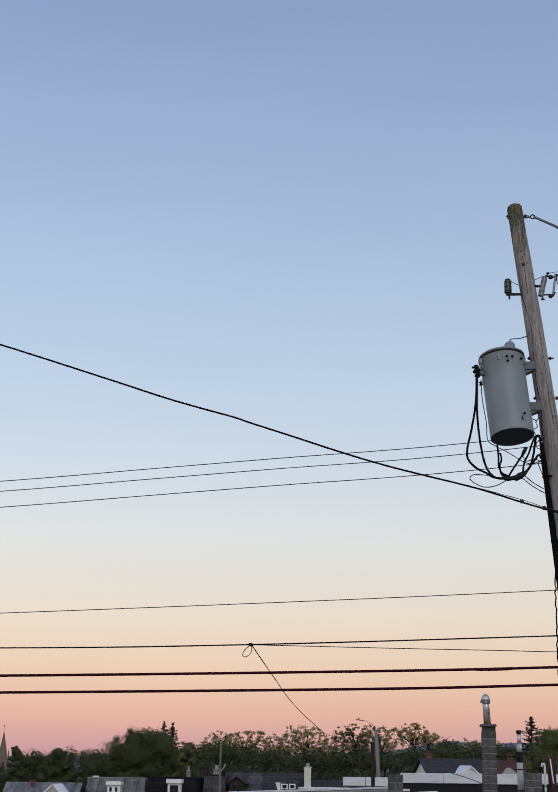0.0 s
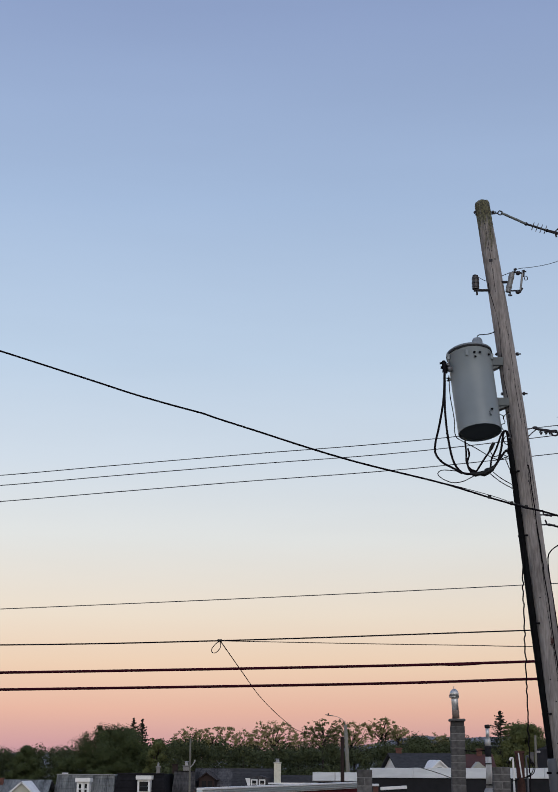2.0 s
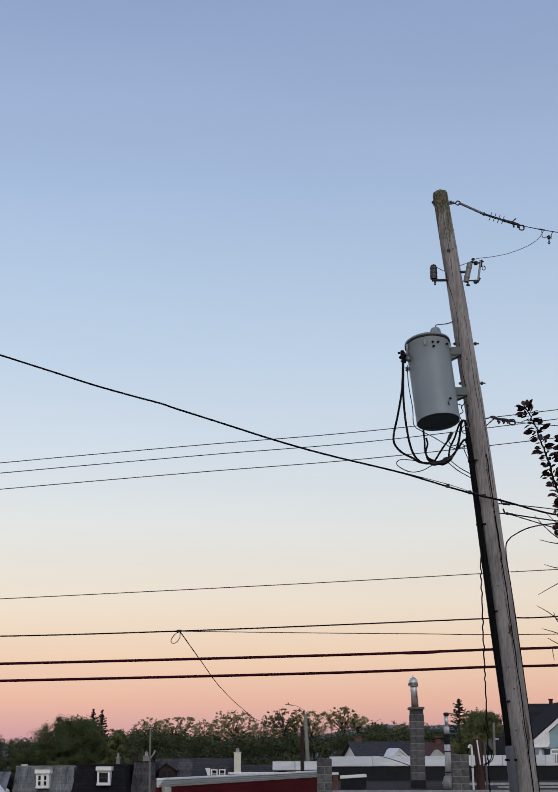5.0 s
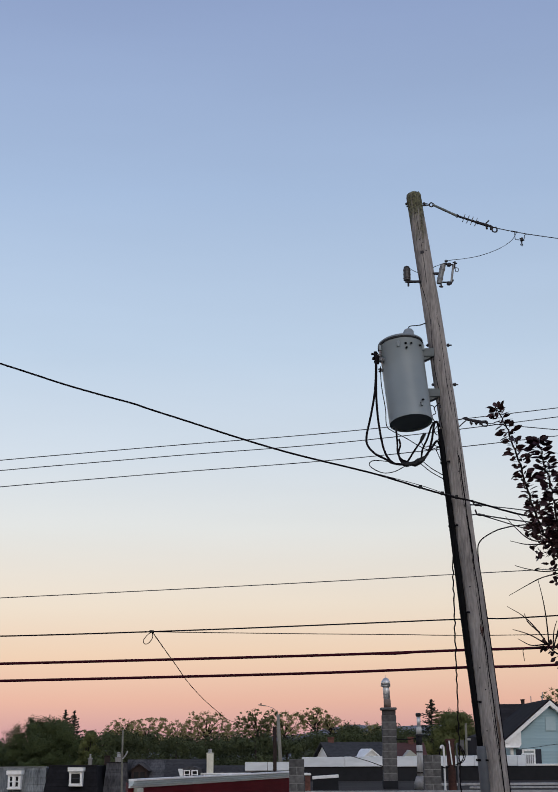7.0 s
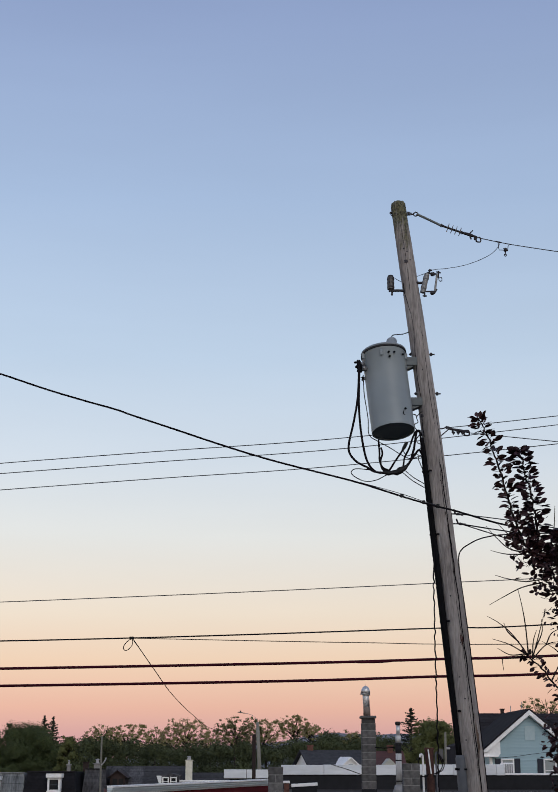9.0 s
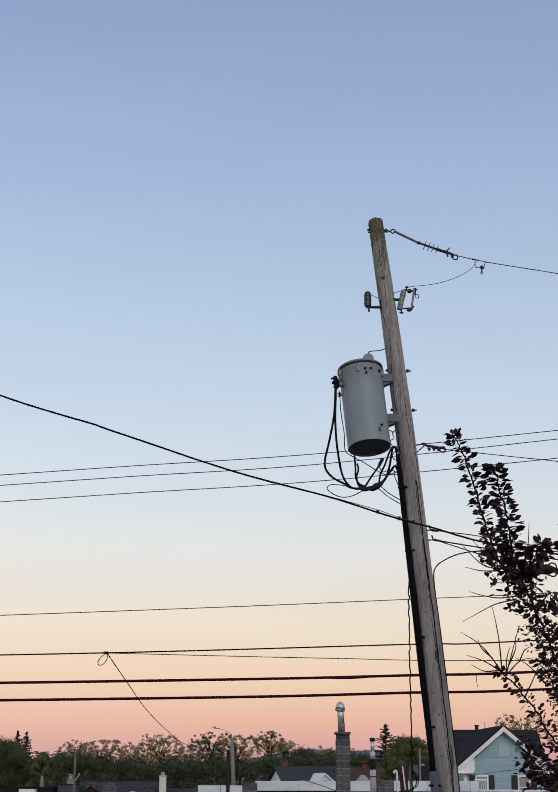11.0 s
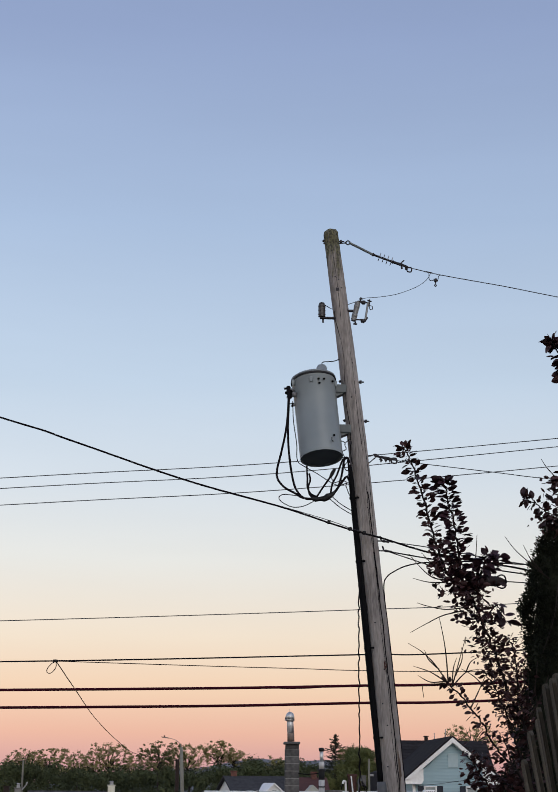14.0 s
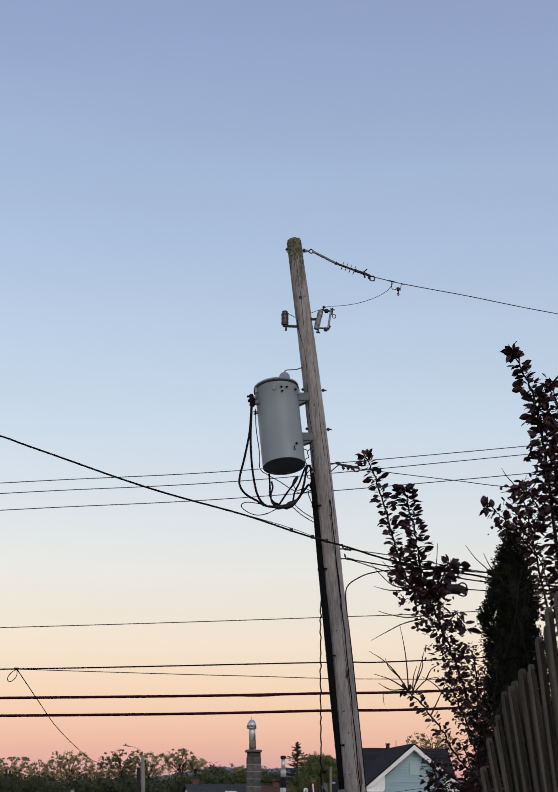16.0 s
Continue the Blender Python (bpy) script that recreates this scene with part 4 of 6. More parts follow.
def build_wires():
    # the thick twisted service cable that swings across the sky to the pole, and on to the other side
    main = [(-8.2, 15.9, 7.35), (-6.2, 16.3, 7.02), (-4.82, 16.6, 6.68), (-3.28, 16.8, 6.215), (-2.65, 16.8, 6.002), (-2.15, 16.8, 5.852), (-1.78, 16.8, 5.748), (-1.59, 16.8, 5.68), (-1.09, 16.8, 5.514), (-0.41, 16.8, 5.286), (0.2, 16.8, 5.103), (1.06, 16.8, 4.884), (1.42, 16.8, 4.776), (1.71, 16.8, 4.682), (2.06, 16.79, 4.577),
            (2.31, 16.8, 4.52), (2.55, 16.86, 4.462), (2.74, 16.88, 4.41), (3.04, 16.9, 4.345), (3.92, 16.8, 4.19), (5.2, 16.6, 4.02), (12, 16, 3.6)]
    o = thing("service_cable", main[0], "thick black twisted service cable strung past the pole", "cable", "overhead wires")
    part("strand", rings(bmesh.new(), smooth_line(main, 5), 0.0115, 8), M_CABLE, o)
    part("messenger", cable([(1.2, 16.8, 4.855), (1.70, 16.8, 4.715), (1.96, 16.8, 4.625), (2.1, 16.8, 4.585)], 0.004), M_WIRE, o, "thin bare messenger wire")
    for x, z in ((1.70, 4.695), (1.96, 4.615), (2.13, 4.57), (3.55, 4.265), (3.8, 4.22)):
        part("clip", box((x - 0.02, 16.78, z - 0.022), (x + 0.02, 16.82, z + 0.022), 0.006), M_BLACK, o)
    wire("service_wire", smooth_line([(2.44, 16.93, 4.37), (2.95, 16.9, 4.285), (4.17, 16.8, 4.095), (6, 16.6, 3.9), (12, 16, 3.5)], 5), 0.008, M_CABLE, "black service wire tied to a hook on the pole")
    wire("service_wire", smooth_line([(2.43, 16.92, 4.49), (2.6, 16.92, 4.47), (3.04, 16.9, 4.41), (4.17, 16.8, 4.215), (6, 16.6, 4.0), (12, 16, 3.7)], 5), 0.006, M_WIRE, "thin messenger wire beside the service cable")
    # dark splice closure hung on its own strand beyond the plum tree
    wire("service_wire", smooth_line([(2.46, 16.92, 4.36), (3.0, 16.88, 4.18), (3.45, 16.8, 4.02), (3.9, 16.8, 4.008), (4.4, 16.78, 3.98), (6, 16.6, 3.88), (12, 16, 3.4)], 5), 0.0065, M_CABLE, "black service wire carrying a splice closure")
    o = thing("splice_closure", (3.5, 16.78, 4.0), "dark tapered splice closure hung on a service wire", "splice closure", "overhead wires")
    part("shell", rings(bmesh.new(), [(3.42, 16.76, 4.015), (3.47, 16.76, 4.01), (3.5, 16.76, 4.005), (3.74, 16.76, 4.005), (3.77, 16.76, 4.005), (3.86, 16.78, 4.008)], [0.012, 0.05, 0.062, 0.06, 0.05, 0.012], 14), M_BROWNWOOD, o, "dark brown ribbed shell", True)
    for x in (3.53, 3.62, 3.71):
        part("band", rings(bmesh.new(), [(x - 0.008, 16.76, 4.005), (x + 0.008, 16.76, 4.005)], 0.066, 14), M_BLACK, o)
    part("loop", cable([(3.72, 16.74, 4.05), (3.78, 16.74, 4.08), (3.83, 16.74, 4.05), (3.83, 16.74, 3.95), (3.79, 16.74, 3.92), (3.72, 16.74, 3.94)], 0.009), M_CABLE, o, "black slack loop")
    # three thin lines of the far pole row
    for (zl, zm, zr, zz) in ((7.58, 7.985, 8.41, 9.065), (7.355, 7.77, 8.175, 8.875), (7.0, 7.40, 7.80, 8.44)):
        wire("far_line_wire", smooth_line([(-16, 30, zl - 0.55), (-8.28, 30, zl), (-5.0, 30, zl + (zr - zl) * 0.325), (-2.2, 30, zl + (zr - zl) * 0.60), (1.96, 30, zr), (8.1, 30, zz + 0.04), (16, 30, zz + 1.05)], 8), 0.0092, M_WIRE, "thin bare wire of the far pole line")
    wire("street_wire", smooth_line([(-15, 26, 3.98), (-7.02, 26, 4.29), (-1, 26, 4.55), (3.18, 26, 4.755), (6.29, 26, 4.93), (14, 26, 5.5)], 8), 0.0075, M_WIRE, "thin wire strung along the street")
    wire("street_wire", smooth_line([(-15, 24, 3.46), (-6.45, 24, 3.495), (-2.16, 24, 3.578), (2.93, 24, 3.755), (4.9, 24, 3.825), (14, 24, 4.4)], 8), 0.0115, M_CABLE, "dark wire strung along the street")
    wire("street_wire", smooth_line([(-2.16, 24, 3.575), (0.38, 24, 3.53), (2.0, 24, 3.508), (2.92, 24, 3.492), (4.66, 24, 3.498), (14, 24, 3.6)], 8), 0.0065, M_CABLE, "thin dark drop wire leaving a splice")
    for zl, zm, zr, zz in ((3.03, 3.155, 3.24, 3.335), (2.75, 2.865, 2.955, 3.04)):
        o = thing("street_cable", (-15, 24, zl), "thick dark red-brown communication cable along the street", "cable", "overhead wires")
        pts = smooth_line([(-15, 24, zl - 0.12), (-6.42, 24, zl), (-0.03, 24, zm), (2.9, 24, zr), (5.5, 24, zz), (14, 24, zz + 0.5)], 10)
        part("strand", rings(bmesh.new(), pts, 0.0225, 8), M_REDCABLE, o)
        x = 1.9
        if zl > 2.9:
            near = [p for p in pts if abs(p.x - x) < 0.9]
            z = min(near, key=lambda p: abs(p.x - x)).z
            part("splice_sleeve", rings(bmesh.new(), [(x + d, 24, z + d * 0.034 - 0.009) for d in (-0.34, -0.2, 0.0, 0.2, 0.34)], [0.014, 0.023, 0.0265, 0.023, 0.014], 10), M_REDCABLE, o, "taped splice", True)
    # drop wire with a coil at its start, running down to the dark post
    o = thing("drop_wire", (-2.15, 24, 3.57), "thin drop wire with a loose coil at its tap", "wire", "overhead wires")
    part("coil", cable([(-2.15, 24, 3.57), (-2.22, 23.98, 3.53), (-2.29, 23.98, 3.44), (-2.28, 23.98, 3.38), (-2.22, 23.98, 3.38), (-2.15, 23.98, 3.46), (-2.15, 24, 3.56), (-2.18, 24, 3.58)], 0.0065), M_CABLE, o, "loose coil of wire")
    part("tap", box((-2.2, 23.97, 3.56), (-2.12, 24.03, 3.6), 0.008), M_BLACK, o)
    part("strand", cable([(-2.14, 24, 3.56), (-2.14, 29, 3.36), (-2.14, 35, 3.14), (-1.93, 42, 2.84), (-1.60, 50, 2.62), (-0.27, 60, 2.57)], 0.0085, 6, 8), M_CABLE, o)


build_pole()
build_transformer()
build_top_gear()
build_wires()


# ---- the flat-roofed building and what stands on it ----
def block_stack(parent, x0, x1, y0, y1, z0, z1, course=0.2, split=False, name="block"):
    """Courses of concrete block about a mortar core."""
    loc = origin(parent)
    part("core", box((x0 + 0.004, y0 + 0.004, z0), (x1 - 0.004, y1 - 0.004, z1 - 0.004)), M_MORTAR, parent)
    n = max(1, round((z1 - z0) / course))
    h = (z1 - z0) / n
    shapes = {}

    def block(w):
        if w not in shapes:
            bm = box((-w / 2, -(y1 - y0) / 2, -h / 2 + 0.008), (w / 2, (y1 - y0) / 2, h / 2 - 0.008), 0.006)
            me = bpy.data.meshes.new(name)
            bm.to_mesh(me)
            bm.free()
            me.materials.append(M_BLOCK)
            shapes[w] = me
        return shapes[w]
    for i in range(n):
        z = z0 + h * (i + 0.5)
        runs = [(x0, x1)] if not split or i % 2 else [(x0, (x0 + x1) / 2 - 0.005), ((x0 + x1) / 2 + 0.005, x1)]
        for a, b in runs:
            piece(name, block(round(b - a, 4)), parent, Matrix.Translation(Vector(((a + b) / 2, (y0 + y1) / 2, z)) - loc))


def build_flat_building():
    o = thing("flat_roofed_building", (5, 45, -6), "low building with a tarred flat roof and white parapet", "building")
    part("wall", box((0.62, 37.6, -6), (14.5, 53.0, 0.52)), M_DARKWALL, o)
    part("roof_deck", box((0.6, 37.5, 0.523), (14.6, 52.0, 0.6)), M_TAR, o, "grey tarred roof deck")
    # the parapet face stands in shade, which its near-black colour carries
    part("parapet", box((0.62, 52.003, 0.523), (14.6, 52.3, 1.09)), M_DARKWALL, o, "parapet wall with its shade put into a near-black colour")
    # white metal coping, panel by panel
    x, k = 0.75, 0
    for w in (1.52, 1.56, 1.5, 1.55, 1.53, 0.3):
        dz = 0.006 * math.sin(k * 2.3)
        part("coping_panel", box((x + 0.004, 51.93, 1.09 + dz), (x + w - 0.004, 52.36, 1.43 + 0.008 * k * 0.9 + dz), 0.012), M_COPING, o, "white metal coping panel")
        x += w
        k += 1
    part("parapet_cap", box((8.72, 51.95, 1.093), (14.6, 52.34, 1.16), 0.01), M_WHITE, o, "thin white parapet cap")
    part("roof_edge", box((0.6, 37.4, 0.56), (14.6, 37.5, 0.64), 0.01), M_TIN, o)
    part("roof_seam", box((4.6, 44.0, 0.603), (14.4, 44.14, 0.68), 0.01), M_TIN, o, "pale metal roof curb")
    part("roof_seam", box((5.2, 40.4, 0.603), (14.4, 40.5, 0.66), 0.01), M_TIN, o, "pale metal roof curb")

    o = thing("block_chimney", (3.08, 41.2, 0.6), "tall concrete block chimney with a steel flue", "chimney")
    block_stack(o, 2.878, 3.268, 41.0, 41.39, 0.82, 2.62, 0.2)
    part("flashing", box((2.865, 40.98, 0.6), (3.282, 41.41, 0.82), 0.01), M_DARKWALL, o, "black tarred base")
    # darker course directly under the cap slab
    part("crown_course", box((2.892, 41.01, 2.62), (3.255, 41.38, 2.745), 0.008), M_CROWN, o)
    part("cap", box((2.838, 40.94, 2.745), (3.288, 41.44, 2.82), 0.02), M_BLOCK, o, "concrete cap slab")
    part("flue_base", rings(bmesh.new(), [(3.04, 41.2, 2.83), (3.035, 41.2, 3.06)], [0.102, 0.098], 20), M_FLUE, o, "stained brown flue collar", True)
    part("flue_pipe", rings(bmesh.new(), [(3.035, 41.2, 3.05), (3.03, 41.2, 3.06), (3.02, 41.2, 3.28), (3.005, 41.2, 3.5)], [0.085, 0.094, 0.096, 0.09], 20), M_STEEL, o, "shiny steel flue pipe", True)
    bm = bmesh.new()
    prof = [(3.47, 0.09), (3.40, 0.14), (3.45, 0.138), (3.54, 0.125), (3.61, 0.09), (3.65, 0.04), (3.655, 0.01)]
    rings(bm, [(3.0 + (z - 3.42) * 0.08, 41.2, z) for z, r in prof], [r for z, r in prof], 20)
    rings(bm, [(3.0, 41.2, 3.66), (3.0, 41.2, 3.72)], 0.008, 6)
    part("flue_hood", bm, M_STEEL, o, "rounded steel hood", True)

    o = thing("vent_stack", (3.83, 40.2, 0.6), "jointed galvanised vent stack with black bands", "vent")
    def c(z):
        return (3.83 - 0.005 * (z - 0.6), 40.2, z)
    part("flashing_cone", rings(bmesh.new(), [c(0.6), c(0.72), c(0.75), c(0.93), c(0.95)], [0.17, 0.165, 0.18, 0.12, 0.095], 20), M_TIN, o, "pale flashing cone", True)
    part("lower_pipe", rings(bmesh.new(), [c(0.93), c(1.78)], 0.082, 20), M_VENT, o, "pale galvanised pipe", True)
    part("band", rings(bmesh.new(), [c(1.02), c(1.06)], 0.095, 20), M_BLACK, o)
    part("band", rings(bmesh.new(), [c(1.58), c(1.61)], 0.093, 20), M_BLACK, o)
    part("black_section", rings(bmesh.new(), [c(1.78), c(2.03)], 0.083, 20), M_DARKWALL, o, "blackened section", True)
    part("collar", rings(bmesh.new(), [c(2.02), c(2.05), c(2.07)], [0.12, 0.12, 0.09], 20), M_BLACK, o)
    part("sleeve", rings(bmesh.new(), [c(2.07), c(2.26)], 0.075, 20), M_VENT, o, "pale galvanised sleeve", True)
    part("upper_pipe", rings(bmesh.new(), [c(2.26), c(2.55)], 0.052, 16), M_STEEL, o, "slim steel pipe", True)
    bm = rings(bmesh.new(), [c(2.54), c(2.57), c(2.62), c(2.64)], [0.06, 0.078, 0.078, 0.05], 16)
    part("cap", bm, M_BLACK, o, "black cap")
    o2 = thing("roof_wire", (3.3, 40.5, 1.9), "dark stay wire between chimney and vent", "wire")
    part("strand", cable([(3.25, 41.0, 1.95), (3.5, 40.7, 1.93), (3.80, 40.28, 1.96)], 0.012), M_CABLE, o2)
    o2 = thing("roof_wire", (2.9, 41, 1.2), "dark service wire sagging to the block chimney", "wire")
    part("strand", cable([(2.474, 51.8, 1.465), (2.715, 45.5, 1.323), (2.849, 40.99, 1.208)], 0.011), M_CABLE, o2)

    o = thing("block_pier", (0.42, 38.2, -6), "stained concrete block pier at the roof corner", "pier")
    block_stack(o, 0.215, 0.605, 38.0, 38.4, -0.6, 1.43, 0.2, True)
    part("foot", box((0.2, 38.0, -6), (0.61, 38.4, -0.604)), M_MORTAR, o)
    o = thing("block_pier", (3.95, 38.2, 0.6), "stained concrete block pier on the flat roof", "pier")
    block_stack(o, 3.735, 4.165, 38.0, 38.4, 0.6, 1.52, 0.2, True)

    o = thing("brick_stub", (0.72, 39.2, 0.6), "short red brick stub with a white cap", "brick stub")
    part("brickwork", box((0.645, 39.1, 0.6), (0.785, 39.3, 1.0), 0.004), M_BRICK, o)
    part("cap", box((0.62, 39.07, 1.0), (0.80, 39.33, 1.06), 0.008), M_WHITE, o, "white cap")
    o = thing("roof_curb", (1.2, 40.1, 0.6), "white flashed curb on the flat roof", "roof curb")
    part("face", box((0.86, 40.0, 0.9), (1.58, 40.2, 0.985), 0.008, None, Matrix.Rotation(-0.06, 4, "Y")), M_WHITE, o)
    part("base", box((0.87, 40.03, 0.6), (1.57, 40.17, 0.91)), M_DARKWALL, o)

    o = thing("service_mast", (4.53, 39, 0.6), "rusted steel mast with white electrical conduits", "service mast")
    part("post", rings(bmesh.new(), [(4.57, 39, 0.6), (4.55, 39, 1.2), (4.53, 39, 1.9)], [0.115, 0.105, 0.12], 12), M_RUST, o, "rusted steel post")
    part("top_plate", box((4.40, 38.9, 1.86), (4.66, 39.1, 1.93), 0.01), M_RUST, o)
    part("conduit", cable([(4.36, 38.9, 0.6), (4.35, 38.9, 1.3), (4.345, 38.9, 1.66), (4.33, 38.88, 1.74), (4.28, 38.86, 1.74), (4.26, 38.86, 1.68)], 0.028, 8), M_WHITE, o, "white conduit with a bent head")
    part("conduit", cable([(4.72, 38.9, 0.6), (4.71, 38.9, 1.3), (4.69, 38.9, 1.72), (4.72, 38.88, 1.80), (4.77, 38.86, 1.76)], 0.026, 8), M_PVC, o, "grey conduit with a bent head")
    part("conduit", cable([(4.56, 38.86, 1.25), (4.52, 38.86, 1.6), (4.49, 38.86, 1.88)], 0.018, 8), M_WHITE, o, "slim white conduit")
    part("meter_box", box((4.78, 38.9, 1.62), (4.90, 39.05, 1.90), 0.01), M_BLOCK, o, "grey box")
    for pts in ([(4.26, 38.86, 1.68), (4.2, 38.85, 1.4), (4.26, 38.85, 1.22), (4.4, 38.85, 1.18), (4.5, 38.85, 1.25)],
                [(4.77, 38.86, 1.76), (4.9, 38.85, 1.55), (4.88, 38.85, 1.38), (4.76, 38.85, 1.28), (4.66, 38.85, 1.25)],
                [(4.77, 38.86, 1.74), (4.86, 38.85, 1.5), (4.8, 38.85, 1.34), (4.62, 38.85, 1.24)]):
        part("cable", cable(pts, 0.013), M_CABLE, o, "black cable loop")
    part("cross_bar", box((4.3, 38.92, 1.18), (4.75, 38.98, 1.23), 0.006), M_BLACK, o)


def build_red_building():
    a, b = Vector((-4.22, 40.5, 0)), Vector((0.32, 56, 0))
    d = (b - a).normalized()
    n = Vector((d.y, -d.x, 0))
    o = thing("red_building", (-3, 50, -6), "dark red clapboard building with a pale metal cornice", "building")
    body = [a, b, Vector((-0.35, 57.2, 0)), Vector((-4.62, 43.6, 0))]
    bm = bmesh.new()
    lo = [bm.verts.new((p.x, p.y, -6)) for p in body]
    hi = [bm.verts.new((p.x, p.y, 0.78)) for p in body]
    bm.faces.new(hi)
    bm.faces.new(list(reversed(lo)))
    for i in range(4):
        bm.faces.new((lo[i], lo[(i + 1) % 4], hi[(i + 1) % 4], hi[i]))
    part("wall", bm, M_REDWALL, o)
    bm = bmesh.new()
    lo = [bm.verts.new((p.x, p.y, 0.784)) for p in body]
    hi = [bm.verts.new((p.x, p.y, 0.86)) for p in body]
    bm.faces.new(hi)
    bm.faces.new(list(reversed(lo)))
    for i in range(4):
        bm.faces.new((lo[i], lo[(i + 1) % 4], hi[(i + 1) % 4], hi[i]))
    part("roof", bm, M_TAR, o, "black flat roof")
    L = (b - a).length
    turn = Matrix.Rotation(math.atan2(d.y, d.x), 4, "Z")

    def run(z0, z1, out, name, mat, label=""):
        bm = box((0, -out, z0), (L, -0.003, z1), 0.008)
        bmesh.ops.transform(bm, matrix=Matrix.Translation(a) @ turn, verts=bm.verts)
        return part(name, bm, mat, o, label)
    run(0.845, 0.905, 0.22, "cornice_top", M_WHITE, "white cornice edge")
    run(0.775, 0.842, 0.17, "cornice_band", M_PALEBLUE, "pale grey-blue cornice band")
    run(0.715, 0.772, 0.13, "cornice_lip", M_PALEBLUE, "pale grey-blue cornice band")
    run(0.66, 0.712, 0.06, "frieze", M_WHITE, "white frieze board")
    bm = box((0.3, -0.16, 0.42), (0.75, -0.03, 0.655), 0.02)
    bmesh.ops.transform(bm, matrix=Matrix.Translation(a) @ turn, verts=bm.verts)
    part("wall_lamp", bm, M_CREAM, o, "pale fixture under the cornice")
    # clapboards
    bm = bmesh.new()
    v = [bm.verts.new(p) for p in ((0, -0.004, 0.09), (L, -0.004, 0.09), (L, -0.032, -0.09), (0, -0.032, -0.09), (0, -0.004, -0.09), (L, -0.004, -0.09))]
    bm.faces.new((v[3], v[2], v[1], v[0]))
    bm.faces.new((v[4], v[5], v[2], v[3]))
    bm.faces.new((v[0], v[4], v[3]))
    bm.faces.new((v[1], v[2], v[5]))
    me = bpy.data.meshes.new("clapboard")
    bm.to_mesh(me)
    bm.free()
    me.materials.append(M_RED)
    for i in range(36):
        piece("clapboard", me, o, Matrix.Translation(a - origin(o) + Vector((0, 0, 0.57 - 0.18 * i))) @ turn)


def window_unit(o, x0, x1, z0, z1, y, mat_frame, mullion=True, rail=True, blind=False, w=0.08):
    win = part("window", box((x0, y - 0.03, z0), (x1, y + 0.02, z1)), M_BLIND if blind else M_GLASS, o, "drawn pale blind" if blind else "dark glass pane")
    for q in (((x0 - w, y - 0.09, z0 - w), (x0, y, z1 + w)), ((x1, y - 0.09, z0 - w), (x1 + w, y, z1 + w)),
              ((x0 + 0.003, y - 0.085, z1), (x1 - 0.003, y, z1 + w)), ((x0 - w - 0.05, y - 0.13, z0 - w - 0.05), (x1 + w + 0.05, y, z0 - w))):
        part("frame", box(*q, 0.006), mat_frame, win, "painted frame")
    if mullion:
        m = (x0 + x1) / 2
        part("mullion", box((m - 0.06, y - 0.08, z0 + 0.003), (m + 0.06, y - 0.032, z1 - 0.003)), mat_frame, win)
    if rail:
        m = (z0 + z1) / 2
        part("rail", box((x0 + 0.003, y - 0.07, m - 0.025), (x1 - 0.003, y - 0.032, m + 0.025)), mat_frame, win)
    return win


def courses(o, x0, x1, y0, z0, y1, z1, n, mat, name="shingle_course"):
    """Overlapping courses of a steep roof face, one strip each."""
    for i in range(n):
        t0, t1 = i / n, (i + 1) / n
        bm = slab((x0, y0 + (y1 - y0) * t0 - 0.02, z0 + (z1 - z0) * t0), (x1, y0 + (y1 - y0) * t0 - 0.02, z0 + (z1 - z0) * t0),
                  (x1, y0 + (y1 - y0) * t1, z0 + (z1 - z0) * t1), (x0, y0 + (y1 - y0) * t1, z0 + (z1 - z0) * t1), 0.015)
        part(name, bm, mat, o)


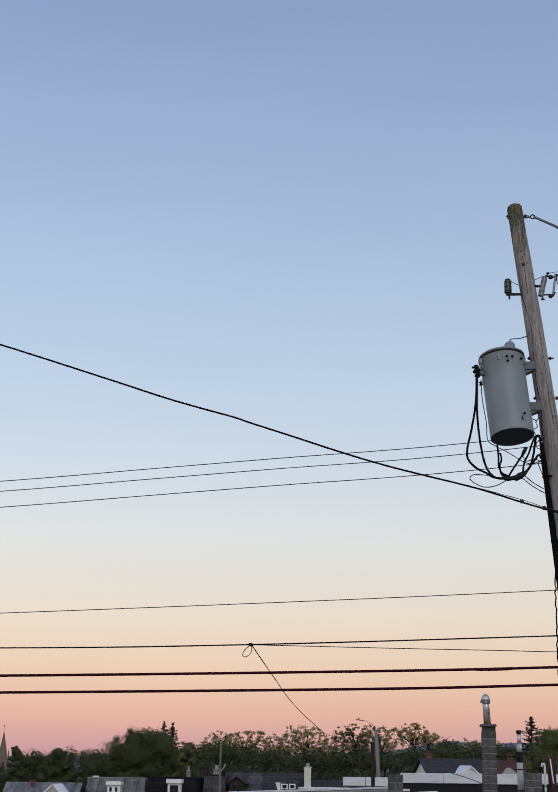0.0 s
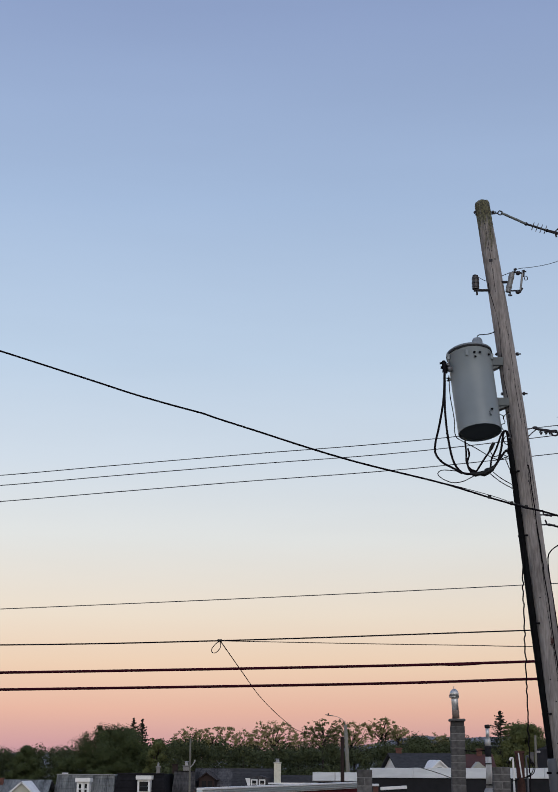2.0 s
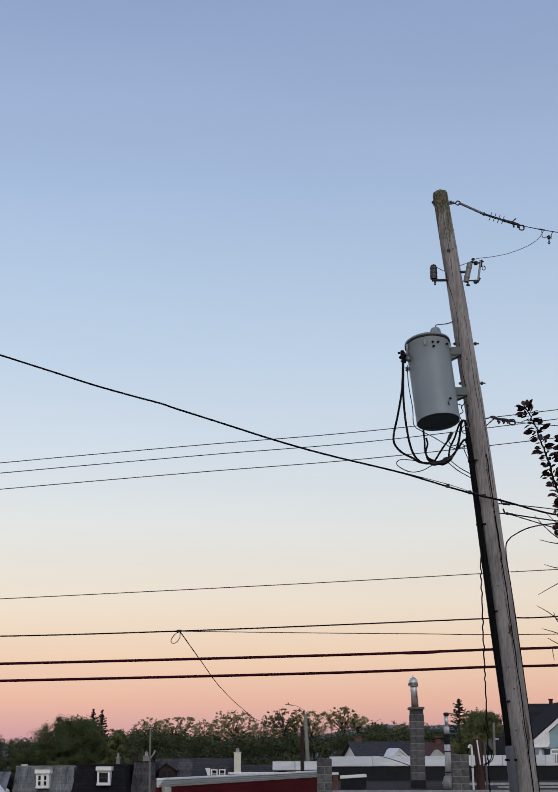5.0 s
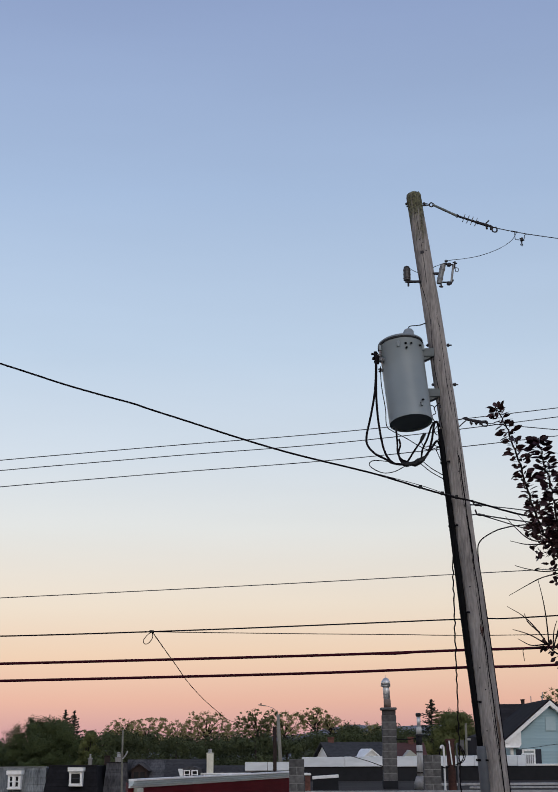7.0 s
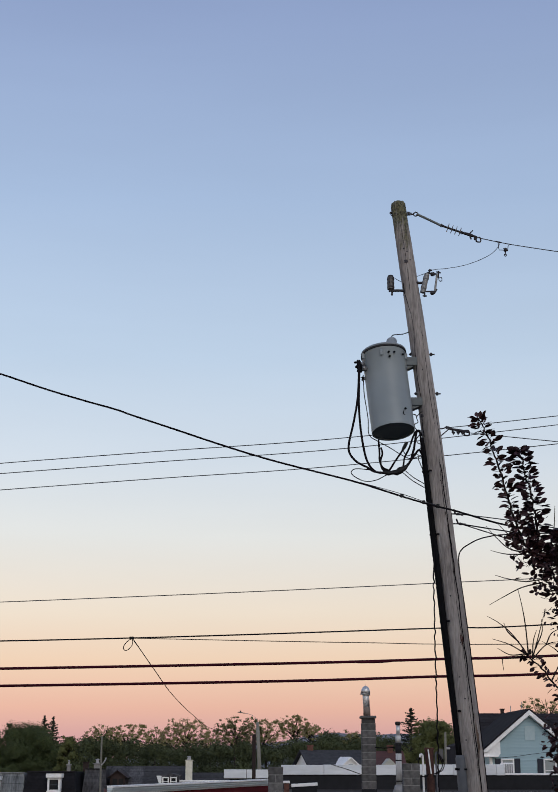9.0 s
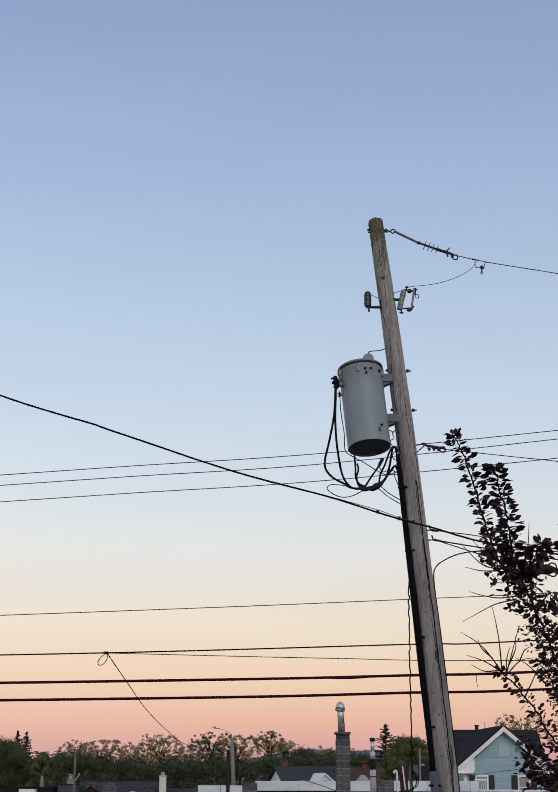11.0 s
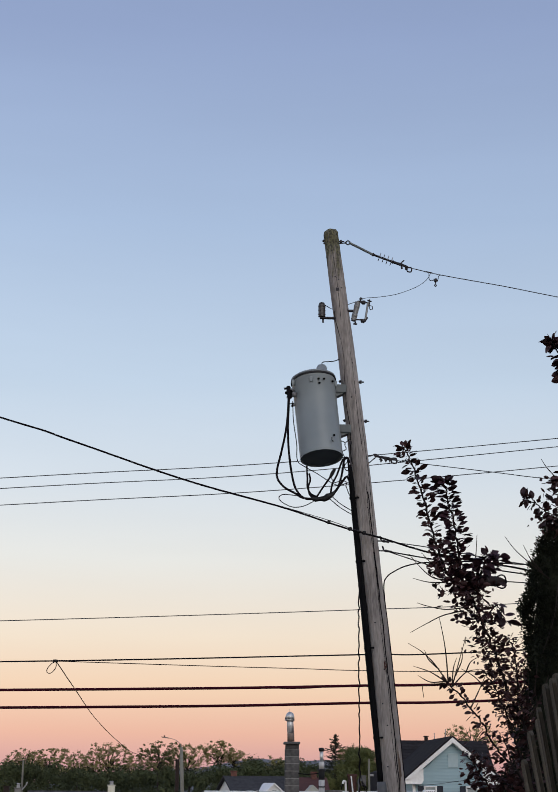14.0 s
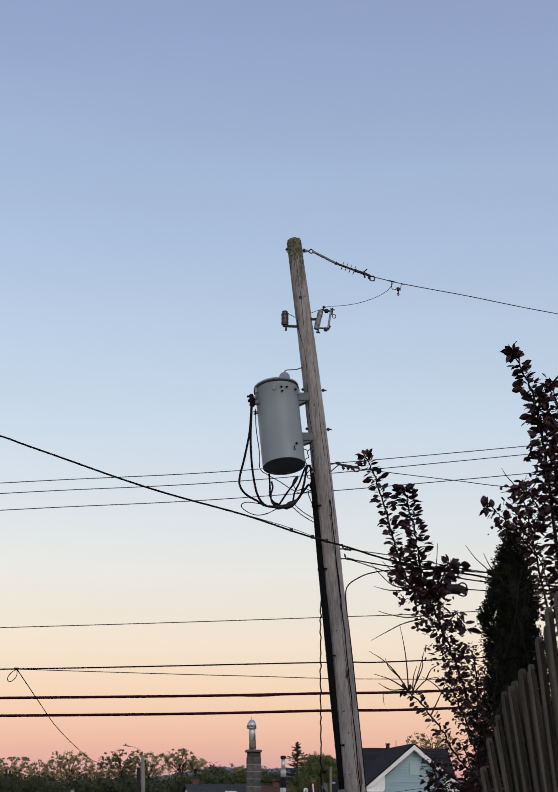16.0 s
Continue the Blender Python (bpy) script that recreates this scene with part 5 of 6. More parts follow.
def build_mansard(x0, x1, top, mat, label, y=107.5, slope=1.1, drop=3.2, dorm=None, single=False, pinch=0.25):
    o = thing("mansard_house", ((x0 + x1) / 2, y + 4, -6), label, "house", "row of mansard houses")
    part("wall", box((x0 - pinch, y, -6), (x1 + pinch, y + 8, top - drop)), M_CREAM, o)
    bm = bmesh.new()
    lo = [bm.verts.new(p) for p in ((x0 - pinch, y, top - drop), (x1 + pinch, y, top - drop), (x1 + pinch, y + 8, top - drop), (x0 - pinch, y + 8, top - drop))]
    hi = [bm.verts.new(p) for p in ((x0, y + slope, top - 0.02), (x1, y + slope, top - 0.02), (x1, y + 7, top - 0.02), (x0, y + 7, top - 0.02))]
    bm.faces.new(hi)
    for i in range(4):
        bm.faces.new((lo[i], lo[(i + 1) % 4], hi[(i + 1) % 4], hi[i]))
    roof = part("roof", bm, mat, o)
    n = 13
    for i in range(n):
        t0, t1 = i / n, (i + 1) / n
        f = lambda t: pinch * (1 - t)
        part("slate_course", slab((x0 - f(t0), y + slope * t0 - 0.045, top - drop + drop * t0), (x1 + f(t0), y + slope * t0 - 0.045, top - drop + drop * t0),
                                  (x1 + f(t1), y + slope * t1 - 0.012, top - drop + drop * t1), (x0 - f(t1), y + slope * t1 - 0.012, top - drop + drop * t1), 0.012), mat, roof)
    part("ridge_trim", box((x0 - 0.04, y + slope - 0.12, top - 0.015), (x1 + 0.04, y + slope + 0.05, top + 0.05), 0.01), M_TIN if mat == M_SLATE else M_SHINGLE, o)
    if dorm:
        a, b, z0, z1 = dorm
        d = part("dormer", box((a + 0.1, y - 0.05, z0), (b - 0.1, y + slope + 0.4, z1 - 0.25)), M_WHITE, o, "white painted dormer")
        part("dormer_cornice", box((a, y - 0.25, z1 - 0.32), (b, y + slope + 0.5, z1), 0.03), M_WHITE, d)
        part("dormer_roof", box((a - 0.02, y - 0.27, z1 + 0.003), (b + 0.02, y + slope + 0.5, z1 + 0.04), 0.01), mat, d)
        m = (a + b) / 2
        yf = y - 0.055
        if single:
            panes = ((a + 0.25, b - 0.25),)
        else:
            panes = ((a + 0.26, m - 0.12), (m + 0.12, b - 0.26))
        for p, q in panes:
            win = part("window", box((p, yf - 0.02, z0 + 0.22), (q, yf, z1 - 0.45)), M_GLASS, o, "dark glass pane")
            zm = (z0 + z1) / 2 - 0.12
            part("rail", box((p + 0.003, yf - 0.05, zm - 0.035), (q - 0.003, yf - 0.022, zm + 0.035)), M_WHITE if not single else M_SHUTTER, win)
            for e in (p - 0.07, q):
                part("frame", box((e, yf - 0.07, z0 + 0.12), (e + 0.07, yf, z1 - 0.36), 0.006), M_WHITE, win)
        part("dormer_sill", box((a + 0.05, yf - 0.1, z0 + 0.05), (b - 0.05, yf, z0 + 0.13), 0.01), M_WHITE, d)
    return o


def chimney(x, y, z0, z1, w, mat, label, pot=None):
    o = thing("chimney", (x, y, z0), label, "chimney", "roof chimneys")
    part("chimney_body", box((x - w / 2, y - w / 2, z0), (x + w / 2, y + w / 2, z1), 0.02), mat, o)
    part("crown", box((x - w / 2 - 0.05, y - w / 2 - 0.05, z1), (x + w / 2 + 0.05, y + w / 2 + 0.05, z1 + 0.08), 0.02), mat, o)
    if pot:
        part("pot", rings(bmesh.new(), [(x, y, z1 + 0.08), (x, y, z1 + 0.08 + pot)], [w * 0.3, w * 0.24], 10), M_TIN, o)
        part("pot_cap", rings(bmesh.new(), [(x, y, z1 + 0.1 + pot), (x, y, z1 + 0.16 + pot)], [w * 0.36, w * 0.2], 10), M_TIN, o)
    return o


def gable_house(x0, x1, y, eave, ridge, wallmat, roofmat, label, depth=9, front=True):
    """A house with its ridge along x."""
    o = thing("gabled_house", ((x0 + x1) / 2, y + depth / 2, -6), label, "house", "far houses")
    part("wall", prism_x(x0, x1, y, depth, eave, ridge), wallmat, o)
    for s in (0, 1):
        ya, yb = (y - 0.35, y + depth / 2) if s == 0 else (y + depth + 0.35, y + depth / 2)
        e = eave - 0.35 * (ridge - eave) / (depth / 2)
        part("roof", slab((x0 - 0.25, ya, e), (x1 + 0.25, ya, e), (x1 + 0.25, yb, ridge + 0.02), (x0 - 0.25, yb, ridge + 0.02), 0.1 if s == 0 else -0.1), roofmat, o)
    return o


def prism_x(x0, x1, y, depth, eave, ridge):
    bm = bmesh.new()
    out = [(y, -6), (y + depth, -6), (y + depth, eave), (y + depth / 2, ridge), (y, eave)]
    a = [bm.verts.new((x0, p, q)) for p, q in out]
    b = [bm.verts.new((x1, p, q)) for p, q in out]
    bm.faces.new(a)
    bm.faces.new(list(reversed(b)))
    for i in range(5):
        j = (i + 1) % 5
        bm.faces.new((a[j], a[i], b[i], b[j]))
    bmesh.ops.recalc_face_normals(bm, faces=bm.faces)
    return bm


def build_row():
    o = build_mansard(-21.75, -17.45, 0.62, M_SLATE, "mansard house in pale weathered slate with a white dormer", dorm=(-20.15, -19.02, -0.95, 0.42))
    chimney(-21.35, 109.5, 0.5, 0.68, 0.32, M_WHITE, "low pale chimney block on the slate roof")
    o = build_mansard(-17.2, -13.75, 0.72, M_BLACKSHINGLE, "mansard house in near-black shingle with a white dormer", dorm=(-15.65, -14.5, -0.75, 0.62), single=True, pinch=0.5)
    chimney(-14.3, 109.5, 0.6, 1.18, 0.27, M_MORTAR, "small rendered chimney on the black roof", 0.2)
    o = build_mansard(-13.3, -11.75, 0.9, M_GREYSHINGLE, "narrow grey shingled mansard house", y=110.5)
    chimney(-13.55, 114, 0.7, 1.35, 0.42, M_BROWNWOOD, "dark weathered chimney on the narrow grey roof")
    chimney(-12.55, 113, 0.5, 1.25, 0.5, M_MORTAR, "rendered grey chimney with a pale pot", 0.25)
    # long roof with dormers
    o = thing("long_house", (-8, 118, -6), "long house with patched dark shingle roof and dormers", "house", "far houses")
    part("wall", box((-12.0, 112.5, -6), (-2.2, 121, -1.2)), M_CREAM, o)
    courses(o, -12.1, -9.1, 112.2, -1.2, 115.5, 1.08, 12, M_GREYSHINGLE)
    courses(o, -9.1, -5.6, 112.2, -1.2, 115.5, 1.08, 12, M_DARKGREY)
    courses(o, -5.6, -1.9, 112.2, -1.2, 115.0, 0.62, 10, M_DARKGREY)
    part("back_slope", slab((-12.1, 121.3, -1.2), (-5.6, 121.3, -1.2), (-5.6, 115.5, 1.07), (-12.1, 115.5, 1.07), -0.06), M_GREYSHINGLE, o)
    part("eave_board", box((-6.6, 112.0, -0.02), (-1.9, 112.1, 0.1), 0.01), M_WHITE, o, "pale eave board")
    d = part("dormer", prism([(-11.4, -0.9), (-10.25, -0.9), (-10.25, 0.35), (-10.85, 0.75), (-11.4, 0.35)], 111.6, 115), M_BROWNWOOD, o, "dark brown gabled dormer")
    part("dormer_roof", slab((-11.6, 111.4, 0.27), (-11.6, 115.2, 0.27), (-10.85, 115.2, 0.84), (-10.85, 111.4, 0.84), 0.05), M_BROWNWOOD, d)
    part("dormer_roof", slab((-10.05, 111.4, 0.27), (-10.05, 115.2, 0.27), (-10.85, 115.2, 0.84), (-10.85, 111.4, 0.84), -0.05), M_BROWNWOOD, d)
    for x in (-11.2, -10.72):
        part("window", box((x, 111.55, -0.35), (x + 0.33, 111.6, 0.2)), M_GLASS, o, "dark glass pane")
    d = part("dormer", prism([(-7.5, -0.7), (-6.15, -0.7), (-6.15, 0.42), (-6.8, 0.62), (-7.5, 0.42)], 111.7, 115), M_GREYSHINGLE, o, "shingled dormer with white windows")
    for x in (-7.35, -6.75):
        window_unit(o, x, x + 0.33, -0.28, 0.25, 111.69, M_WHITE, False, True)
    part("cheek", slab((-7.9, 111.9, 0.42), (-7.5, 111.7, 0.42), (-7.5, 111.7, -0.6), (-7.55, 111.7, -0.6), 0.03), M_WHITE, o, "white dormer cheek")
    o = chimney(-5.53, 114, 0.0, 1.52, 0.52, M_CREAMPAINT, "cream painted chimney with a stepped metal pot", 0.2)
    # small house with pale metal roof and a white gable
    o = thing("gabled_house", (-24, 110, -6), "small house with a pale metal roof and white front gable", "house", "far houses")
    part("wall", box((-27.5, 105, -6), (-21.9, 112, -1.5)), M_CREAM, o)
    for i in range(14):
        x = -27.6 + i * 0.41
        part("roof_panel", slab((x + 0.005, 104.7, -1.6), (x + 0.405, 104.7, -1.6), (x + 0.405, 107.2, 0.24), (x + 0.005, 107.2, 0.24), 0.03), M_SLATE, o)
    part("back_slope", slab((-27.6, 112, -1.6), (-21.85, 112, -1.6), (-21.85, 107.2, 0.24), (-27.6, 107.2, 0.24), -0.03), M_SLATE, o)
    part("gable_wall", prism([(-24.6, -1.5), (-22.1, -1.5), (-22.1, -0.98), (-23.35, 0.08), (-24.6, -0.98)], 103.9, 107), M_CREAM, o, "cream gable wall")
    for s, xa in ((1, -24.85), (-1, -21.85)):
        part("bargeboard", slab((xa, 103.7, -1.1), (xa, 107, -1.1), (-23.35, 107, 0.2), (-23.35, 103.7, 0.2), 0.1 * s), M_WHITE, o, "white bargeboard")
    window_unit(o, -23.55, -23.15, -1.3, -0.75, 103.89, M_WHITE, False)
    chimney(-25.5, 106.8, -0.4, 0.30, 0.26, M_BRICK, "red brick chimney on the pale metal roof")

    # houses beyond the flat roof
    o = gable_house(3.0, 7.0, 100, 0.75, 2.18, M_WHITE, M_DARKGREY, "white far house under a dark grey shingle roof", 7)
    d = part("front_gable", prism([(4.65, 0.5), (6.05, 0.5), (6.05, 1.15), (5.35, 1.72), (4.65, 1.15)], 99.2, 102), M_WHITE, o, "small white gable")
    for s, xa in ((1, 4.45), (-1, 6.25)):
        part("bargeboard", slab((xa, 99.0, 1.03), (xa, 102, 1.03), (5.35, 102, 1.82), (5.35, 99.0, 1.82), 0.08 * s), M_WHITE, d)
    o.rotation_euler[2] = radians(11)
    part("vent", box((5.2, 99.15, 1.05), (5.5, 99.19, 1.35), 0.01), M_BLIND, d)
    chimney(3.55, 103.3, 1.7, 2.55, 0.4, M_BRICK, "red brick chimney on the far white house")
    o = gable_house(7.9, 10.5, 106, 0.9, 2.15, M_CREAM, M_REDSHINGLE, "far house under a brown-red roof", 7)
    d = part("front_gable", prism([(8.9, 0.5), (9.85, 0.5), (9.85, 1.3), (9.35, 1.72), (8.9, 1.3)], 105.2, 108), M_CREAM, o, "small cream gable")
    chimney(9.75, 109.3, 1.9, 2.6, 0.4, M_BRICK, "red brick chimney on the brown-red roof")
    # low shed behind the red building with pale panels
    o = thing("penthouse", (-0.5, 54, -6), "low roof structure clad in pale panels", "shed")
    part("wall", box((-1.30, 63.2, -6), (0.2, 66, 0.8)), M_DARKWALL, o)
    for x in (-1.55, -0.57):
        part("panel", box((x, 63.1, 0.84), (x + 0.95, 63.2, 1.2), 0.008), M_COPING, o, "pale cladding panel")
    part("panel_back", box((-1.54, 63.203, 0.803), (0.36, 65.9, 1.18)), M_TIN, o)


def build_street():
    o = thing("dark_post", (-0.25, 60, -6), "plain near-black wooden post carrying a drop wire", "post")
    part("post", rings(bmesh.new(), [(-0.25, 60, -6), (-0.25, 60, 2.6), (-0.25, 60, 2.63)], [0.085, 0.075, 0.05], 10), M_BROWNWOOD, o)
    o = thing("street_lamp", (-0.05, 75, -6), "stained concrete street lamp with a slim cranked arm", "street lamp")
    part("pole", rings(bmesh.new(), [(0.06, 75, -6), (-0.03, 75, 1.2), (-0.14, 75, 3.5)], [0.12, 0.105, 0.08], 12), M_CONCRETE, o, "stained grey pole", True)
    part("arm", cable([(-0.14, 75, 3.45), (-0.22, 75, 3.68), (-0.45, 75, 3.85), (-0.75, 75, 3.94), (-1.0, 75, 3.98)], 0.011, 8), M_TIN, o, "slim curved arm")
    bm = rings(bmesh.new(), [(-0.72, 75, 3.94), (-0.85, 75, 3.95), (-1.1, 75, 3.99), (-1.18, 75, 4.0)], [0.012, 0.024, 0.028, 0.014], 10)
    part("lamp_head", bm, M_CONCRETE, o, "flat grey lamp head", True)
    part("photocell", rings(bmesh.new(), [(-1.02, 75, 4.0), (-1.02, 75, 4.075)], 0.032, 8), M_BLACK, o)
    o = thing("far_pole", (-12.1, 109, -6), "thin grey utility pole among the roofs", "utility pole")
    part("shaft", rings(bmesh.new(), [(-11.85, 109, -6), (-11.85, 109, 3.3)], [0.10, 0.065], 10), M_CONCRETE, o)
    part("bracket", cable([(-11.8, 108.8, 1.2), (-11.55, 108.8, 1.5), (-11.45, 108.8, 1.75)], 0.05, 6), M_TIN, o)
    o = thing("far_pole", (11.45, 90, -6), "thin grey utility pole beside the dark roof", "utility pole")
    part("shaft", rings(bmesh.new(), [(11.44, 90, -6), (11.48, 90, 3.3)], [0.10, 0.07], 10), M_CONCRETE, o)
    part("lamp", box((11.5, 89.9, 2.25), (11.75, 90.1, 2.38), 0.02), M_TIN, o)
    # church spire far off
    o = thing("church_spire", (-78.2, 300, -6), "distant stone church spire", "church")
    part("tower", box((-79.4, 299, -6), (-77.2, 301.2, 2.4), 0.05), M_STONE, o)
    for dx in (-78.9, -78.1):
        part("louvre", box((dx, 298.95, 0.4), (dx + 0.45, 298.99, 1.8)), M_TAR, o)
    for sx in (-79.25, -77.35):
        for sy in (299.15, 301.05):
            part("pinnacle", rings(bmesh.new(), [(sx, sy, 2.4), (sx, sy, 3.3), (sx, sy, 4.4)], [0.2, 0.18, 0.01], 6), M_STONE, o)
    part("spire", rings(bmesh.new(), [(-78.3, 300.1, 2.4), (-78.3, 300.1, 4.4), (-78.3, 300.1, 8.0)], [1.0, 0.72, 0.05], 8), M_STONE, o)
    part("finial", rings(bmesh.new(), [(-78.3, 300.1, 7.9), (-78.3, 300.1, 9.0), (-78.3, 300.1, 9.2), (-78.3, 300.1, 9.4)], [0.05, 0.04, 0.2, 0.02], 6), M_TIN, o)


def build_blue_house():
    yf = 92.0
    xl, xr, xp, ze, zp = 14.55, 19.55, 17.05, 2.05, 4.45
    o = thing("blue_house", (17, 96, -6), "pale blue clapboard house with white trim", "house")
    part("wall", prism([(xl, -6), (xr, -6), (xr, ze + 0.1), (xp, zp - 0.1), (xl, ze + 0.1)], yf, yf + 9.2), M_BLUE, o)
    # clapboards, course by course up into the gable
    loc = origin(o)
    shapes = {}

    def half(z):
        return 2.5 if z < ze else 2.5 * (1 - (z - ze) / (zp - ze)) - 0.012
    for i in range(52):
        z = -5.9 + 0.2 * i
        if z + 0.16 > zp:
            break
        w, u = round(half(z - 0.1), 3), round(half(z + 0.1), 3)
        if (w, u) not in shapes:
            bm = bmesh.new()
            v = [bm.verts.new(p) for p in ((-u, -0.006, 0.1), (u, -0.006, 0.1), (w, -0.04, -0.1), (-w, -0.04, -0.1), (-w, -0.003, -0.1), (w, -0.003, -0.1))]
            bm.faces.new((v[3], v[2], v[1], v[0]))
            bm.faces.new((v[4], v[5], v[2], v[3]))
            me = bpy.data.meshes.new("clapboard")
            bm.to_mesh(me)
            bm.free()
            me.materials.append(M_BLUE)
            shapes[(w, u)] = me
        piece("clapboard", shapes[(w, u)], o, Matrix.Translation(Vector((xp, yf, z)) - loc))
    part("corner_trim", box((xl - 0.06, yf - 0.08, -6), (xl + 0.12, yf + 0.1, ze - 0.02), 0.01), M_WHITE, o)
    part("corner_trim", box((xr - 0.12, yf - 0.08, -6), (xr + 0.06, yf + 0.1, ze - 0.02), 0.01), M_WHITE, o)
    # roof planes run back from the gable; boxed white returns at the eaves
    xe0, xe1 = 13.95, 20.15
    zr = 4.72
    part("roof", slab((xe0, yf - 0.4, 2.12), (xe0, yf + 9.3, 2.12), (xp, yf + 9.3, zr), (xp, yf - 0.4, zr), -0.1), M_SHINGLE, o, "dark shingle roof")
    part("roof", slab((xe1, yf - 0.4, 2.12), (xe1, yf + 9.3, 2.12), (xp, yf + 9.3, zr), (xp, yf - 0.4, zr), 0.1), M_SHINGLE, o, "dark shingle roof")
    for s, xe in ((1, xe0), (-1, xe1)):
        part("rake_board", prism([(xe, 2.10), (xp, 4.70), (xp, 4.40), (xe + 0.35 * s, 2.10)], yf - 0.46, yf - 0.36), M_WHITE, o, "white rake board")
        part("soffit", prism([(xe + 0.3 * s, 2.2), (xp, 4.40), (xp, 4.36), (xe + 0.34 * s, 2.14)], yf - 0.36, yf + 0.0), M_WHITE, o)
        part("eave_return", prism([(xe + 0.02 * s, 1.88), (xe, 2.1), (xe + 1.2 * s, 3.12), (xe + 1.2 * s, 2.02), (xe + 1.1 * s, 1.86)], yf - 0.34, yf - 0.05), M_WHITE, o, "white boxed eave return")
        part("gutter", box((min(xe, xe + 1.05 * s), yf - 0.5, 1.80), (max(xe, xe + 1.05 * s), yf - 0.1, 1.88), 0.02), M_WHITE, o)
    part("attic_vent", box((16.78, yf - 0.07, 2.85), (17.42, yf - 0.042, 3.72), 0.006), M_PANEL, o, "pale blue attic panel")
    for x in (15.3, 17.98):
        w = window_unit(o, x, x + 0.64, 0.35, 1.62, yf - 0.045, M_WHITE, False, True, True, 0.09)
        for sx in (x - 0.47, x + 0.76):
            part("shutter", box((sx, yf - 0.1, 0.3), (sx + 0.36, yf - 0.042, 1.72), 0.01), M_SHUTTER, o, "navy louvred shutter")
    o = thing("house_wire", (15.1, 91.6, 1.74), "thin dark service wire reaching the blue house", "wire", "overhead wires")
    part("strand", cable([(15.1, 91.8, 1.74), (15.9, 90.5, 1.84), (17.5, 88, 2.1), (24, 80, 3.0)], 0.012), M_CABLE, o)
    # long dark-roofed wing behind
    o = thing("dark_roofed_house", (12, 105, -6), "house with a long dark shingle roof behind the blue house", "house", "far houses")
    part("wall", box((14.9, 101.5, -6), (22, 110, 1.4)), M_GREYSHINGLE, o)
    courses(o, 14.8, 22.2, 101.3, 1.4, 106, 4.93, 16, M_SHINGLE)
    part("back_slope", slab((14.8, 110.5, 1.4), (22.2, 110.5, 1.4), (22.2, 106, 4.91), (14.8, 106, 4.91), -0.05), M_SHINGLE, o)
    part("lean_to", prism([(13.75, -6), (14.895, -6), (14.895, 3.0), (13.75, 2.6)], 102, 108), M_SHINGLE, o, "dark low lean-to")
    chimney(17.75, 106, 4.7, 5.2, 0.24, M_BROWNWOOD, "short dark chimney on the long dark roof")
    o = thing("tv_antenna", (17.6, 107, 4.5), "thin metal aerial mast above the dark roof", "aerial")
    for x, z in ((18.4, 5.5), (19.25, 5.8)):
        part("mast", rings(bmesh.new(), [(x, 106.2, 4.3), (x, 106.2, z)], 0.03, 6), M_TIN, o)
    part("guy", rings(bmesh.new(), [(19.0, 106.2, 4.6), (19.25, 106.2, 5.6)], 0.012, 5), M_TIN, o)
    # white air unit on the near roof
    o = thing("air_unit", (8.95, 52.7, 0.52), "white slatted air unit standing behind the parapet", "air unit")
    part("case", box((8.72, 52.45, 0.52), (9.12, 52.95, 1.52), 0.03), M_WHITE, o)
    for i in range(5):
        part("slat", box((8.75 + i * 0.075, 52.42, 1.17), (8.79 + i * 0.075, 52.45, 1.48), 0.004), M_TIN, o)


build_flat_building()
build_red_building()
build_row()
build_street()
build_blue_house()


# ---- the near trees and the fence ----
def leaf_mesh(name, length, width, curl):
    """A pointed oval blade, folded along its midrib, on a short stalk."""
    bm = bmesh.new()
    n = 8
    mid, le, ri = [], [], []
    for i in range(n):
        t = i / (n - 1)
        if i == 0:
            x, w = -0.24 * length, 0.0006
        else:
            u = (i - 1) / (n - 2)
            x = u * length
            w = width * max(0.0, math.sin(math.pi * min(1.0, u * 0.96 + 0.03))) ** 0.72 * (1.1 - 0.25 * u) + 0.0005
        z = curl * length * t * t
        mid.append(bm.verts.new((x, 0, z - 0.16 * w)))
        le.append(bm.verts.new((x, w, z + 0.12 * w)))
        ri.append(bm.verts.new((x, -w, z + 0.12 * w)))
    for i in range(n - 1):
        bm.faces.new((mid[i], mid[i + 1], le[i + 1], le[i]))
        bm.faces.new((ri[i], ri[i + 1], mid[i + 1], mid[i]))
    me = bpy.data.meshes.new(name)
    bm.to_mesh(me)
    bm.free()
    for p in me.polygons:
        p.use_smooth = True
    me.materials.append(M_PLUM)
    return me


LEAVES = [leaf_mesh("leaf", 0.064, 0.0205, -0.15), leaf_mesh("leaf", 0.056, 0.0182, 0.08), leaf_mesh("leaf", 0.074, 0.0225, -0.26), leaf_mesh("leaf", 0.047, 0.0138, 0.03)]


